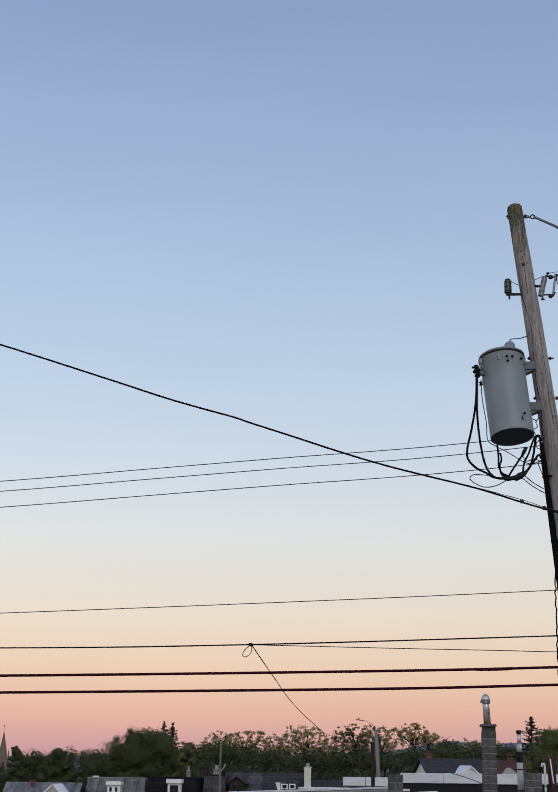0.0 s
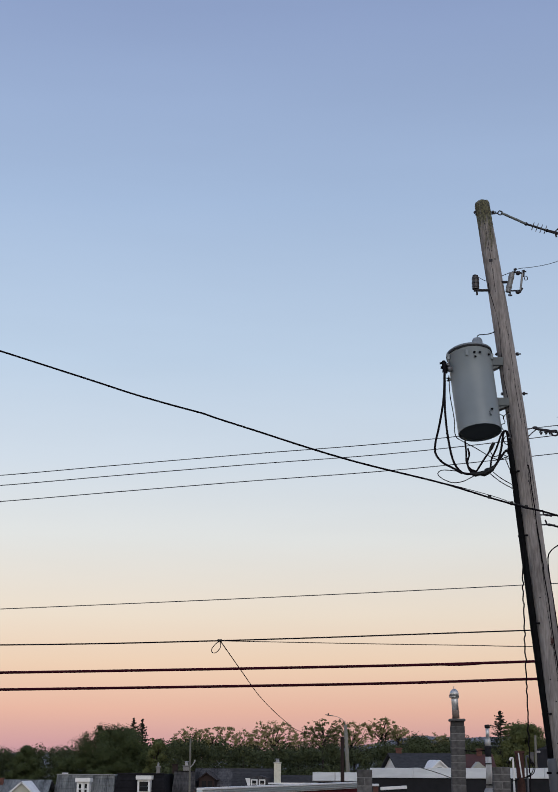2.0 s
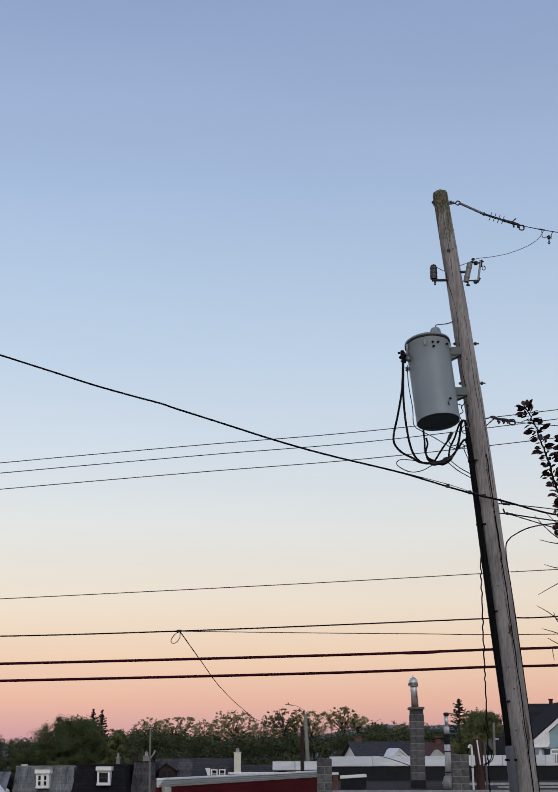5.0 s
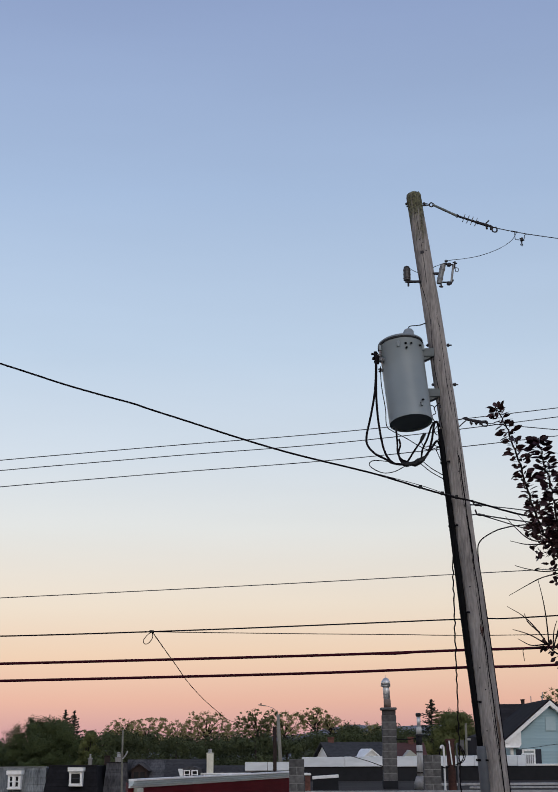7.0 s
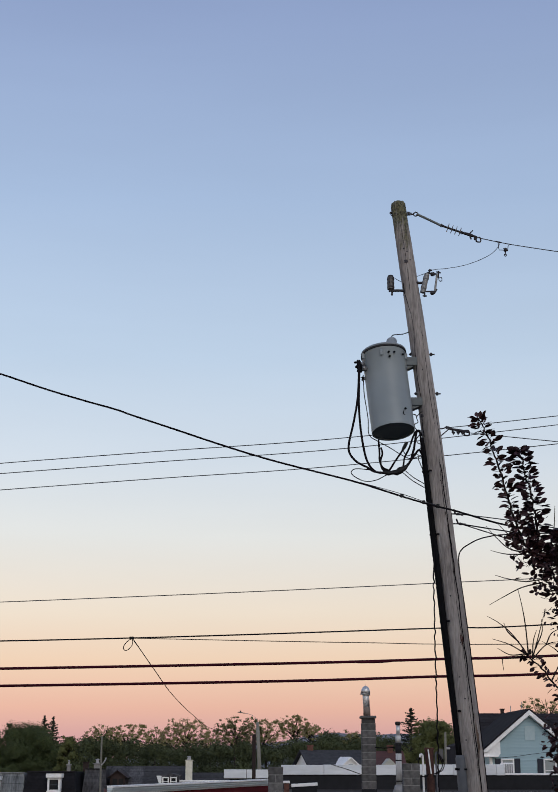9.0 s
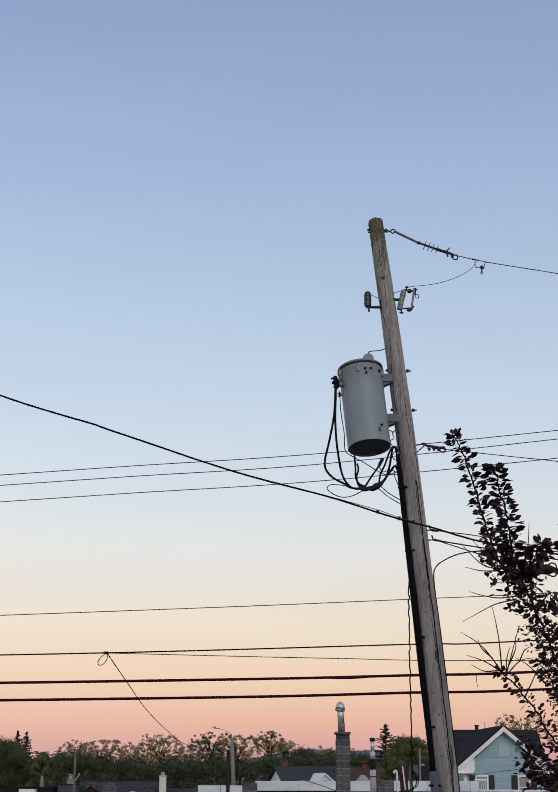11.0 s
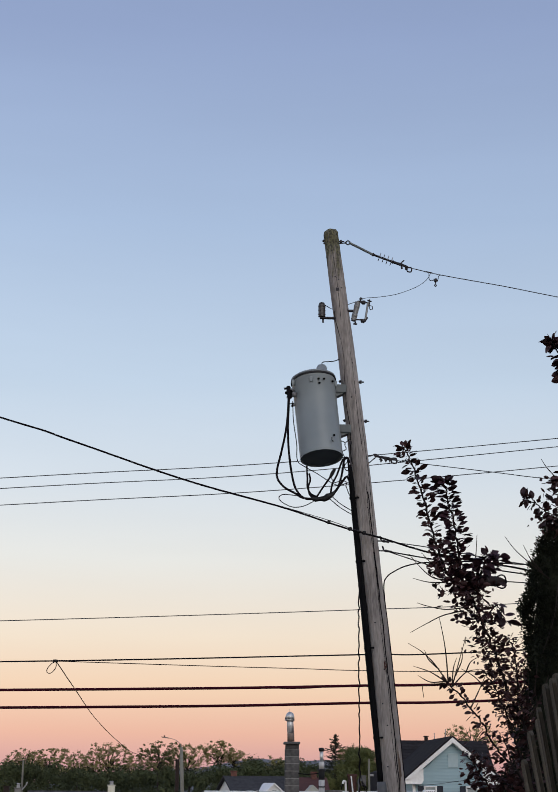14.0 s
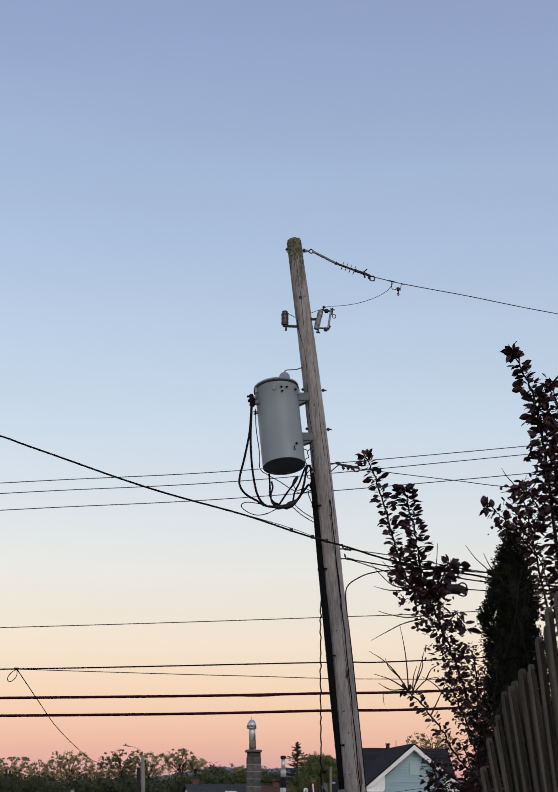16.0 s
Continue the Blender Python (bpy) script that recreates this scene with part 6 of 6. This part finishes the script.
def leaf_places(pts, rnd, step, spread, up=0.6, rosette=0):
    """Places of leaves that stand off a stem on short stalks, in a spiral; a tip may carry a rosette over a bare neck."""
    line = smooth_line(pts, 10)
    out = []
    turn, run = rnd.uniform(0, 6), 0.0
    left = sum((b - a).length for a, b in zip(line, line[1:]))
    for a, b in zip(line, line[1:]):
        seg = (b - a).length
        run += seg
        left -= seg
        if rosette >= 25 and left < 0.075:
            continue
        while run > step:
            run -= step * rnd.uniform(0.7, 1.3)
            turn += 2.4 + rnd.uniform(-0.4, 0.4)
            d = (b - a).normalized()
            side = d.cross(Vector((0.3, 1, 0.1))).normalized()
            other = d.cross(side)
            o = side * math.cos(turn) + other * 0.75 * math.sin(turn)
            way = (o + d * up * rnd.uniform(0.2, 1.2) + Vector((0, 0, rnd.uniform(-0.45, 0.12)))).normalized()
            base = a.lerp(b, rnd.random()) + o * (0.008 + spread * rnd.random() ** 1.3)
            out.append((base, way))
    for k in range(rosette):
        d = (line[-1] - line[-3]).normalized()
        a = k * 2.4
        out_way = d.cross(Vector((0, 1, 0))).normalized() * math.cos(a) + d.cross(d.cross(Vector((0, 1, 0)))).normalized() * math.sin(a)
        way = (out_way + d * rnd.uniform(-0.9, 1.3)).normalized()
        out.append((line[-1] - d * rnd.uniform(0, 0.03) + way * 0.014, way))
    return out


def leaf_pose(base, way, rnd, s):
    q = way.to_track_quat("X", "Z")
    return Matrix.Translation(base) @ q.to_matrix().to_4x4() @ Matrix.Rotation(rnd.gauss(0, 0.85), 4, "X") @ Matrix.Diagonal((s, s, s, 1))


def build_plum(name, loc, label, stems, twigs, seed, clouds=()):
    rnd = random.Random(seed)
    o = thing(name, loc, label, "tree", "purple-leaved trees")
    places = []
    for (pts, r0, r1, step, spread, rosette, size) in stems:
        line = smooth_line(pts, 8)
        n = len(line) - 1
        wob = [p + Vector((rnd.gauss(0, 0.004), rnd.gauss(0, 0.004), 0)) for p in line]
        part("branch" if r0 < 0.03 else "trunk", rings(bmesh.new(), wob, [r0 + (r1 - r0) * i / n for i in range(n + 1)], 7), M_BARK, o, smooth=True)
        if step:
            places += [(p, w, size) for p, w in leaf_places(pts, rnd, step, spread, 0.45, rosette)]
    for pts in twigs:
        line = smooth_line(pts, 6)
        n = len(line) - 1
        part("twig", rings(bmesh.new(), line, [0.0045 - 0.003 * i / n for i in range(n + 1)], 5), M_TWIG, o, "bare twig")
    for (c, rx, rz, count, size) in clouds:
        for _ in range(int(count * 0.62)):
            p = Vector((c[0] + rx * max(-1.7, min(1.7, rnd.gauss(0, 1))), c[1] + rnd.gauss(0, 0.1), c[2] + rz * max(-1.7, min(1.7, rnd.gauss(0, 1)))))
            places.append((p, Vector((rnd.gauss(-0.2, 0.9), rnd.gauss(0, 0.8), rnd.gauss(0.0, 0.6))).normalized(), size))
    rnd.shuffle(places)
    places.sort(key=lambda q: -q[2])
    base = Vector(loc)
    for b, w, size in places[:300]:
        piece("leaf", rnd.choice(LEAVES), o, Matrix.Translation(-base) @ leaf_pose(b, w, rnd, size * rnd.uniform(0.7, 1.1)))
    verts, faces = [], []
    for b, w, size in places[300:]:
        me = rnd.choice(LEAVES)
        m = leaf_pose(b, w, rnd, size * rnd.uniform(0.7, 1.1))
        k = len(verts)
        verts += [m @ v.co - base for v in me.vertices]
        faces += [[k + i for i in p.vertices] for p in me.polygons]
    if verts:
        me = bpy.data.meshes.new("foliage")
        me.from_pydata([tuple(v) for v in verts], [], faces)
        me.materials.append(M_PLUMS)
        f = new("foliage", me)
        f.parent = o
        f["kind"] = "stuff"


Y1 = 8.0
build_plum("plum_tree", (2.04, Y1, -1.25), "young purple-leaved plum tree with upright shoots", [
    ([(2.04, Y1, -1.3), (2.03, Y1, 0.2), (2.0, Y1, 1.3)], 0.045, 0.03, 0, 0, 0, 1),
    ([(2.0, Y1, 1.3), (1.95, Y1, 1.75), (1.92, Y1, 1.96), (1.86, Y1, 2.09), (1.80, Y1, 2.26), (1.72, Y1, 2.48), (1.65, Y1, 2.65), (1.59, Y1, 2.78)], 0.011, 0.006, 0.006, 0.05, 0, 0.6),
    ([(1.60, Y1, 2.77), (1.58, Y1, 2.91), (1.558, Y1, 3.07), (1.524, Y1, 3.22), (1.50, Y1, 3.35)], 0.008, 0.0035, 0.0032, 0.045, 14, 0.88),
    ([(1.65, Y1, 2.65), (1.52, Y1, 2.78), (1.453, Y1, 2.95), (1.405, Y1, 3.13), (1.368, Y1, 3.27), (1.318, Y1, 3.42), (1.285, Y1, 3.50), (1.258, Y1, 3.545)], 0.008, 0.003, 0.0046, 0.03, 11, 0.72),
    ([(1.60, Y1, 2.72), (1.69, Y1 - 0.03, 2.78), (1.755, Y1 - 0.05, 2.835), (1.80, Y1 - 0.05, 2.89)], 0.006, 0.0025, 0.0075, 0.03, 10, 0.98),
    ([(1.66, Y1, 2.70), (1.71, Y1 - 0.05, 2.82), (1.745, Y1 - 0.06, 2.90)], 0.005, 0.002, 0.0075, 0.025, 6, 0.9),
    ([(1.70, Y1, 2.50), (1.77, Y1 - 0.05, 2.60), (1.80, Y1 - 0.06, 2.58), (1.84, Y1 - 0.06, 2.50)], 0.005, 0.002, 0.02, 0.02, 3, 1.08),
    ([(1.97, Y1, 1.35), (1.89, Y1 - 0.1, 1.63), (1.76, Y1 - 0.1, 1.79), (1.66, Y1 - 0.12, 1.95), (1.55, Y1 - 0.12, 2.09), (1.46, Y1 - 0.12, 2.17)], 0.008, 0.0035, 0.0062, 0.028, 8, 0.56),
    ([(1.88, Y1, 1.95), (1.90, Y1, 2.15), (1.89, Y1, 2.32), (1.86, Y1, 2.43)], 0.007, 0.003, 0.0055, 0.04, 6, 0.6),
    ([(1.92, Y1, 1.7), (1.86, Y1, 1.9), (1.78, Y1, 2.12), (1.70, Y1, 2.25)], 0.007, 0.003, 0.006, 0.04, 5, 0.6),
    ([(1.94, Y1, 1.5), (1.86, Y1, 1.72), (1.80, Y1, 1.88)], 0.007, 0.003, 0.006, 0.045, 6, 0.65),
    ([(1.90, Y1, 1.3), (1.76, Y1 - 0.05, 1.52), (1.62, Y1 - 0.05, 1.74)], 0.007, 0.003, 0.005, 0.05, 8, 0.75),
], [
    [(1.48, Y1 - 0.12, 2.16), (1.47, Y1 - 0.12, 2.32), (1.455, Y1 - 0.12, 2.43), (1.435, Y1 - 0.12, 2.53)],
    [(1.48, Y1 - 0.12, 2.16), (1.40, Y1 - 0.12, 2.27), (1.33, Y1 - 0.14, 2.33), (1.255, Y1 - 0.14, 2.375)],
    [(1.48, Y1 - 0.12, 2.16), (1.38, Y1 - 0.12, 2.22), (1.28, Y1 - 0.14, 2.25)],
    [(1.46, Y1 - 0.12, 2.17), (1.38, Y1 - 0.12, 2.165), (1.31, Y1 - 0.12, 2.20)],
    [(1.50, Y1 - 0.12, 2.14), (1.54, Y1 - 0.12, 2.27), (1.585, Y1 - 0.12, 2.42)],
    [(1.50, Y1 - 0.12, 2.14), (1.58, Y1 - 0.12, 2.22), (1.66, Y1 - 0.12, 2.24)],
    [(1.50, Y1 - 0.12, 2.14), (1.51, Y1 - 0.12, 2.24), (1.53, Y1 - 0.12, 2.30)],
    [(1.43, Y1 - 0.12, 2.235), (1.37, Y1 - 0.12, 2.29), (1.35, Y1 - 0.12, 2.34)],
    [(1.52, Y1 - 0.12, 2.20), (1.56, Y1 - 0.12, 2.29), (1.56, Y1 - 0.12, 2.36)],
    [(1.58, Y1 - 0.12, 2.22), (1.61, Y1 - 0.12, 2.28), (1.66, Y1 - 0.12, 2.31)],
    [(1.45, Y1 - 0.12, 2.16), (1.36, Y1 - 0.12, 2.145), (1.335, Y1 - 0.12, 2.14), (1.34, Y1 - 0.12, 2.08)],
    [(1.60, Y1 - 0.12, 2.02), (1.66, Y1 - 0.12, 2.14), (1.72, Y1 - 0.1, 2.26)],
    [(1.75, Y1, 2.1), (1.66, Y1, 2.20), (1.58, Y1, 2.25)],
    [(1.62, Y1, 2.60), (1.50, Y1, 2.585), (1.40, Y1, 2.60), (1.33, Y1, 2.62)],
    [(1.60, Y1, 2.58), (1.48, Y1, 2.55), (1.38, Y1, 2.50), (1.29, Y1, 2.45)],
    [(1.52, Y1, 2.75), (1.42, Y1, 2.77), (1.34, Y1, 2.84), (1.29, Y1, 2.90)],
    [(1.52, Y1, 2.78), (1.43, Y1, 2.84), (1.36, Y1, 2.91)],
    [(1.50, Y1, 2.74), (1.40, Y1, 2.74), (1.31, Y1, 2.76)],
    [(1.66, Y1, 2.8), (1.68, Y1, 2.90), (1.69, Y1, 3.02)],
    [(1.93, Y1, 1.95), (1.99, Y1, 2.12), (2.02, Y1, 2.30)],
    [(1.95, Y1, 1.92), (2.03, Y1, 2.10), (2.08, Y1, 2.22)],
    [(1.94, Y1, 1.9), (1.96, Y1, 2.15), (1.96, Y1, 2.34)],
    [(1.96, Y1, 1.85), (2.06, Y1, 1.98), (2.12, Y1, 2.14)],
    [(1.95, Y1, 1.95), (2.0, Y1, 2.05), (2.07, Y1, 2.12)],
    [(1.93, Y1, 1.8), (2.0, Y1, 2.0), (2.0, Y1, 2.16)],
], 41, [((1.49, Y1, 2.86), 0.05, 0.07, 190, 0.58), ((1.57, Y1, 2.72), 0.065, 0.06, 260, 0.6), ((1.66, Y1, 2.62), 0.06, 0.06, 250, 0.56), ((1.72, Y1, 2.45), 0.052, 0.09, 340, 0.5),
        ((1.81, Y1, 2.27), 0.058, 0.09, 520, 0.44), ((1.87, Y1, 2.10), 0.055, 0.09, 470, 0.44), ((1.90, Y1, 2.02), 0.05, 0.07, 150, 0.5), ((1.73, Y1, 1.66), 0.09, 0.07, 360, 0.55), ((1.86, Y1, 1.60), 0.08, 0.07, 270, 0.55),
        ((1.80, Y1, 1.48), 0.11, 0.08, 300, 0.65), ((1.47, Y1, 3.12), 0.03, 0.1, 6, 0.8), ((1.72, Y1 - 0.06, 2.76), 0.06, 0.025, 30, 0.85), ((1.63, Y1, 1.76), 0.03, 0.05, 40, 0.6)])

Y2 = 8.2
build_plum("plum_tree", (2.75, Y2, -1.3), "taller purple-leaved plum tree behind the fence", [
    ([(2.75, Y2, -1.35), (2.72, Y2, 0.4), (2.62, Y2, 1.6)], 0.05, 0.032, 0, 0, 0, 1),
    ([(2.62, Y2, 1.6), (2.54, Y2, 2.4), (2.46, Y2, 3.10), (2.42, Y2, 3.6), (2.37, Y2, 3.95), (2.30, Y2, 4.15), (2.236, Y2, 4.29)], 0.015, 0.0035, 0.0048, 0.05, 34, 1.0),
    ([(2.6, Y2, 1.7), (2.42, Y2, 2.5), (2.34, Y2, 2.95), (2.29, Y2, 3.25), (2.24, Y2, 3.40)], 0.009, 0.003, 0.0075, 0.03, 14, 0.85),
    ([(2.34, Y2, 2.98), (2.20, Y2, 3.16), (2.10, Y2, 3.25), (2.02, Y2, 3.28)], 0.006, 0.002, 0.0075, 0.022, 10, 0.92),
    ([(2.36, Y2, 3.1), (2.22, Y2, 3.15), (2.13, Y2, 3.14)], 0.006, 0.002, 0.007, 0.03, 5, 0.7),
    ([(2.38, Y2, 3.25), (2.30, Y2, 3.38), (2.27, Y2, 3.46)], 0.006, 0.002, 0.006, 0.04, 8, 0.8),
    ([(2.62, Y2, 1.7), (2.6, Y2, 2.6), (2.56, Y2, 3.3), (2.52, Y2, 3.85), (2.48, Y2, 4.10)], 0.012, 0.003, 0.006, 0.05, 16, 0.9),
    ([(2.62, Y2, 1.7), (2.72, Y2, 2.6), (2.76, Y2, 3.3), (2.74, Y2, 3.9)], 0.012, 0.003, 0.009, 0.06, 16, 0.9),
    ([(2.46, Y2, 2.5), (2.40, Y2, 2.8), (2.36, Y2, 2.95), (2.28, Y2, 3.05)], 0.005, 0.002, 0.009, 0.03, 7, 0.7),
], [
    [(2.16, Y2, 2.80), (2.06, Y2, 2.88), (1.96, Y2, 2.97), (1.90, Y2, 3.05)],
    [(2.12, Y2, 2.84), (2.05, Y2, 2.92), (2.01, Y2, 3.0)],
    [(2.27, Y2, 3.33), (2.22, Y2, 3.42), (2.17, Y2, 3.48), (2.14, Y2, 3.53)],
], 44, [((2.43, Y2, 3.92), 0.055, 0.09, 130, 0.8), ((2.45, Y2, 3.70), 0.065, 0.12, 210, 0.8), ((2.47, Y2, 3.48), 0.055, 0.1, 170, 0.75), ((2.44, Y2, 3.27), 0.06, 0.09, 120, 0.7), ((2.29, Y2, 3.26), 0.065, 0.09, 150, 0.72),
        ((2.19, Y2, 3.20), 0.06, 0.05, 80, 0.68), ((2.24, Y2, 3.36), 0.04, 0.05, 50, 0.75), ((2.54, Y2, 3.15), 0.05, 0.2, 80, 0.75), ((2.42, Y2, 3.98), 0.025, 0.03, 20, 0.8)])


def build_cedar():
    rnd = random.Random(9)
    x, y, base, top = 2.64, 10.0, -1.8, 3.44
    o = thing("arborvitae", (x, y, base), "dense dark green columnar arborvitae behind the fence", "tree")
    part("trunk", rings(bmesh.new(), [(x, y, base), (x, y, top - 0.2)], [0.06, 0.01], 8), M_BARK, o)
    verts, faces = [], []
    def reach(z):
        """Half width of the column by height."""
        pts = ((-2.0, 0.62), (1.6, 0.42), (2.0, 0.33), (2.45, 0.255), (2.9, 0.225), (3.05, 0.19), (3.2, 0.12), (3.3, 0.09), (3.44, 0.03))
        for (z0, r0), (z1, r1) in zip(pts, pts[1:]):
            if z <= z1:
                return r0 + (r1 - r0) * (z - z0) / (z1 - z0)
        return 0.02

    for i in range(4600):
        # a spray: a little flat fan of scale leaves
        z = top - (rnd.random() ** 0.8) * (top - 0.2)
        a = rnd.uniform(0, 2 * math.pi)
        lump = 0.86 + 0.3 * noise.noise((math.cos(a) * 1.8, math.sin(a) * 1.8, z * 4.5))
        rr = reach(z) * (0.72 + 0.28 * rnd.random()) * lump
        c = Vector((x + 0.015 * math.sin(z * 6) + math.cos(a) * rr, y + math.sin(a) * rr, z))
        u = Vector((math.cos(a) * 0.6 + rnd.gauss(0, 0.35), math.sin(a) * 0.6 + rnd.gauss(0, 0.35), rnd.uniform(0.4, 1.0))).normalized()
        v = u.cross(Vector((rnd.gauss(0, 1), rnd.gauss(0, 1), 0.2))).normalized()
        for k in range(24):
            f, g = rnd.random(), rnd.gauss(0, 0.4)
            p = c + u * (0.07 * f - 0.02) + v * (0.05 * g * (0.3 + f)) + Vector((rnd.gauss(0, 0.006), rnd.gauss(0, 0.006), rnd.gauss(0, 0.006)))
            e = (u + v * g * 1.2).normalized()
            h = e.cross(Vector((rnd.gauss(0, 1), rnd.gauss(0, 1), rnd.gauss(0, 1)))).normalized()
            s = rnd.uniform(0.008, 0.016)
            n = len(verts)
            verts += [tuple(q - Vector((x, y, base))) for q in (p - e * s * 0.6, p + h * s * 0.45, p + e * s, p - h * s * 0.45)]
            faces += [(n, n + 1, n + 2, n + 3)]
    me = bpy.data.meshes.new("foliage")
    me.from_pydata(verts, [], faces)
    me.materials.append(M_CEDAR)
    f = new("foliage", me)
    f.parent = o
    f["kind"] = "stuff"
    # inner mass, so that the column is not seen through
    bm = bmesh.new()
    zs = [top - 0.12 - 0.15 * i for i in range(34)]
    rings(bm, [(x + 0.02 * math.sin(z * 7), y, z) for z in zs], [reach(z) * 0.6 for z in zs], 14)
    part("inner_growth", bm, M_CEDAR, o, "dense dark inner growth")
    for pts in ([(2.47, 9.66, 2.5), (2.56, 9.66, 2.75), (2.60, 9.66, 3.0), (2.63, 9.66, 3.12)], [(2.60, 9.66, 2.6), (2.62, 9.66, 2.8), (2.66, 9.66, 3.05)],
                [(2.70, 9.66, 2.3), (2.64, 9.66, 2.55), (2.58, 9.66, 2.85)]):
        part("dead_twig", rings(bmesh.new(), smooth_line(pts, 5), 0.0025, 5), M_BARK, o, "bare grey twig")


def build_fence():
    rnd = random.Random(6)
    o = thing("wooden_fence", (1.66, 6.2, -0.9), "old grey stockade fence stepping down the slope, leaning", "fence")
    loc = origin(o)
    a = Vector((1.60, 4.95, 0))
    step = Vector((0.0, 0.075, 0))
    n = 30
    ramp = ((4.0, 2.38), (5.35, 2.34), (5.45, 2.25), (5.67, 2.145), (5.77, 2.115), (5.97, 2.08), (6.17, 2.04), (6.26, 1.97), (6.43, 1.876), (6.54, 1.80), (6.61, 1.70), (6.8, 1.5), (7.6, 1.15))
    shapes = []
    for k in range(4):
        w = (0.032, 0.036, 0.028, 0.034)[k]
        bm = bmesh.new()
        # dog-eared board, 19 mm thick
        out = [(-w, -2.1), (w, -2.1), (w, -0.03), (w * 0.55, -0.006), (-w * 0.45, 0.0), (-w, -0.022)]
        p = [bm.verts.new((-0.0095, y, z)) for y, z in out]
        q = [bm.verts.new((0.0095, y, z)) for y, z in out]
        bm.faces.new(p)
        bm.faces.new(list(reversed(q)))
        for i in range(6):
            j = (i + 1) % 6
            bm.faces.new((p[j], p[i], q[i], q[j]))
        bmesh.ops.recalc_face_normals(bm, faces=bm.faces)
        me = bpy.data.meshes.new("board")
        bm.to_mesh(me)
        bm.free()
        me.materials.append(M_FENCE)
        shapes.append(me)

    def top(i):
        y = a.y + step.y * i
        for (y0, z0), (y1, z1) in zip(ramp, ramp[1:]):
            if y <= y1:
                return z0 + (z1 - z0) * (y - y0) / (y1 - y0)

    def lean(i):
        return Matrix.Rotation(radians(-2.5 - 0.318 * i), 4, "Y")
    for i in range(n):
        c = a + step * i + Vector(((0.011 if i % 2 else -0.011) + rnd.uniform(-0.006, 0.006), rnd.uniform(-0.012, 0.012), top(i) + rnd.uniform(-0.022, 0.022)))
        m = Matrix.Translation(c - loc) @ lean(i) @ Matrix.Rotation(rnd.gauss(0, 0.016), 4, "X") @ Matrix.Rotation(radians(rnd.uniform(-5, 5)), 4, "Z")
        piece("board", shapes[i % 4], o, m)
    for dz in (-0.35, -1.1, -1.8):
        p, q = a + Vector((0.085 - dz * 0.06, 0, top(0) + dz)), a + step * (n - 1) + Vector((0.085 - dz * 0.21, 0, top(n - 1) + dz))
        bm = bmesh.new()
        rings(bm, [p - step, q + step], 0.04, 4)
        part("rail", bm, M_FENCE, o)
    for i in (0, 14, 29):
        c = a + step * i
        z = top(i)
        part("post", box((c.x + 0.06, c.y - 0.045, z - 2.6), (c.x + 0.15, c.y + 0.045, z - 0.12), 0.008, None, lean(i), (c.x, c.y, z)), M_FENCE, o)


build_cedar()
build_fence()


# unseen wall added behind the viewer; closes the yard and shades the lower pole
tagged(part("wall_back", box((-9, -5.3, -0.2), (15, -5.0, 11.5)), M_CREAM), "unseen plain cream wall added behind the yard to block western light", "wall", kind="structure")
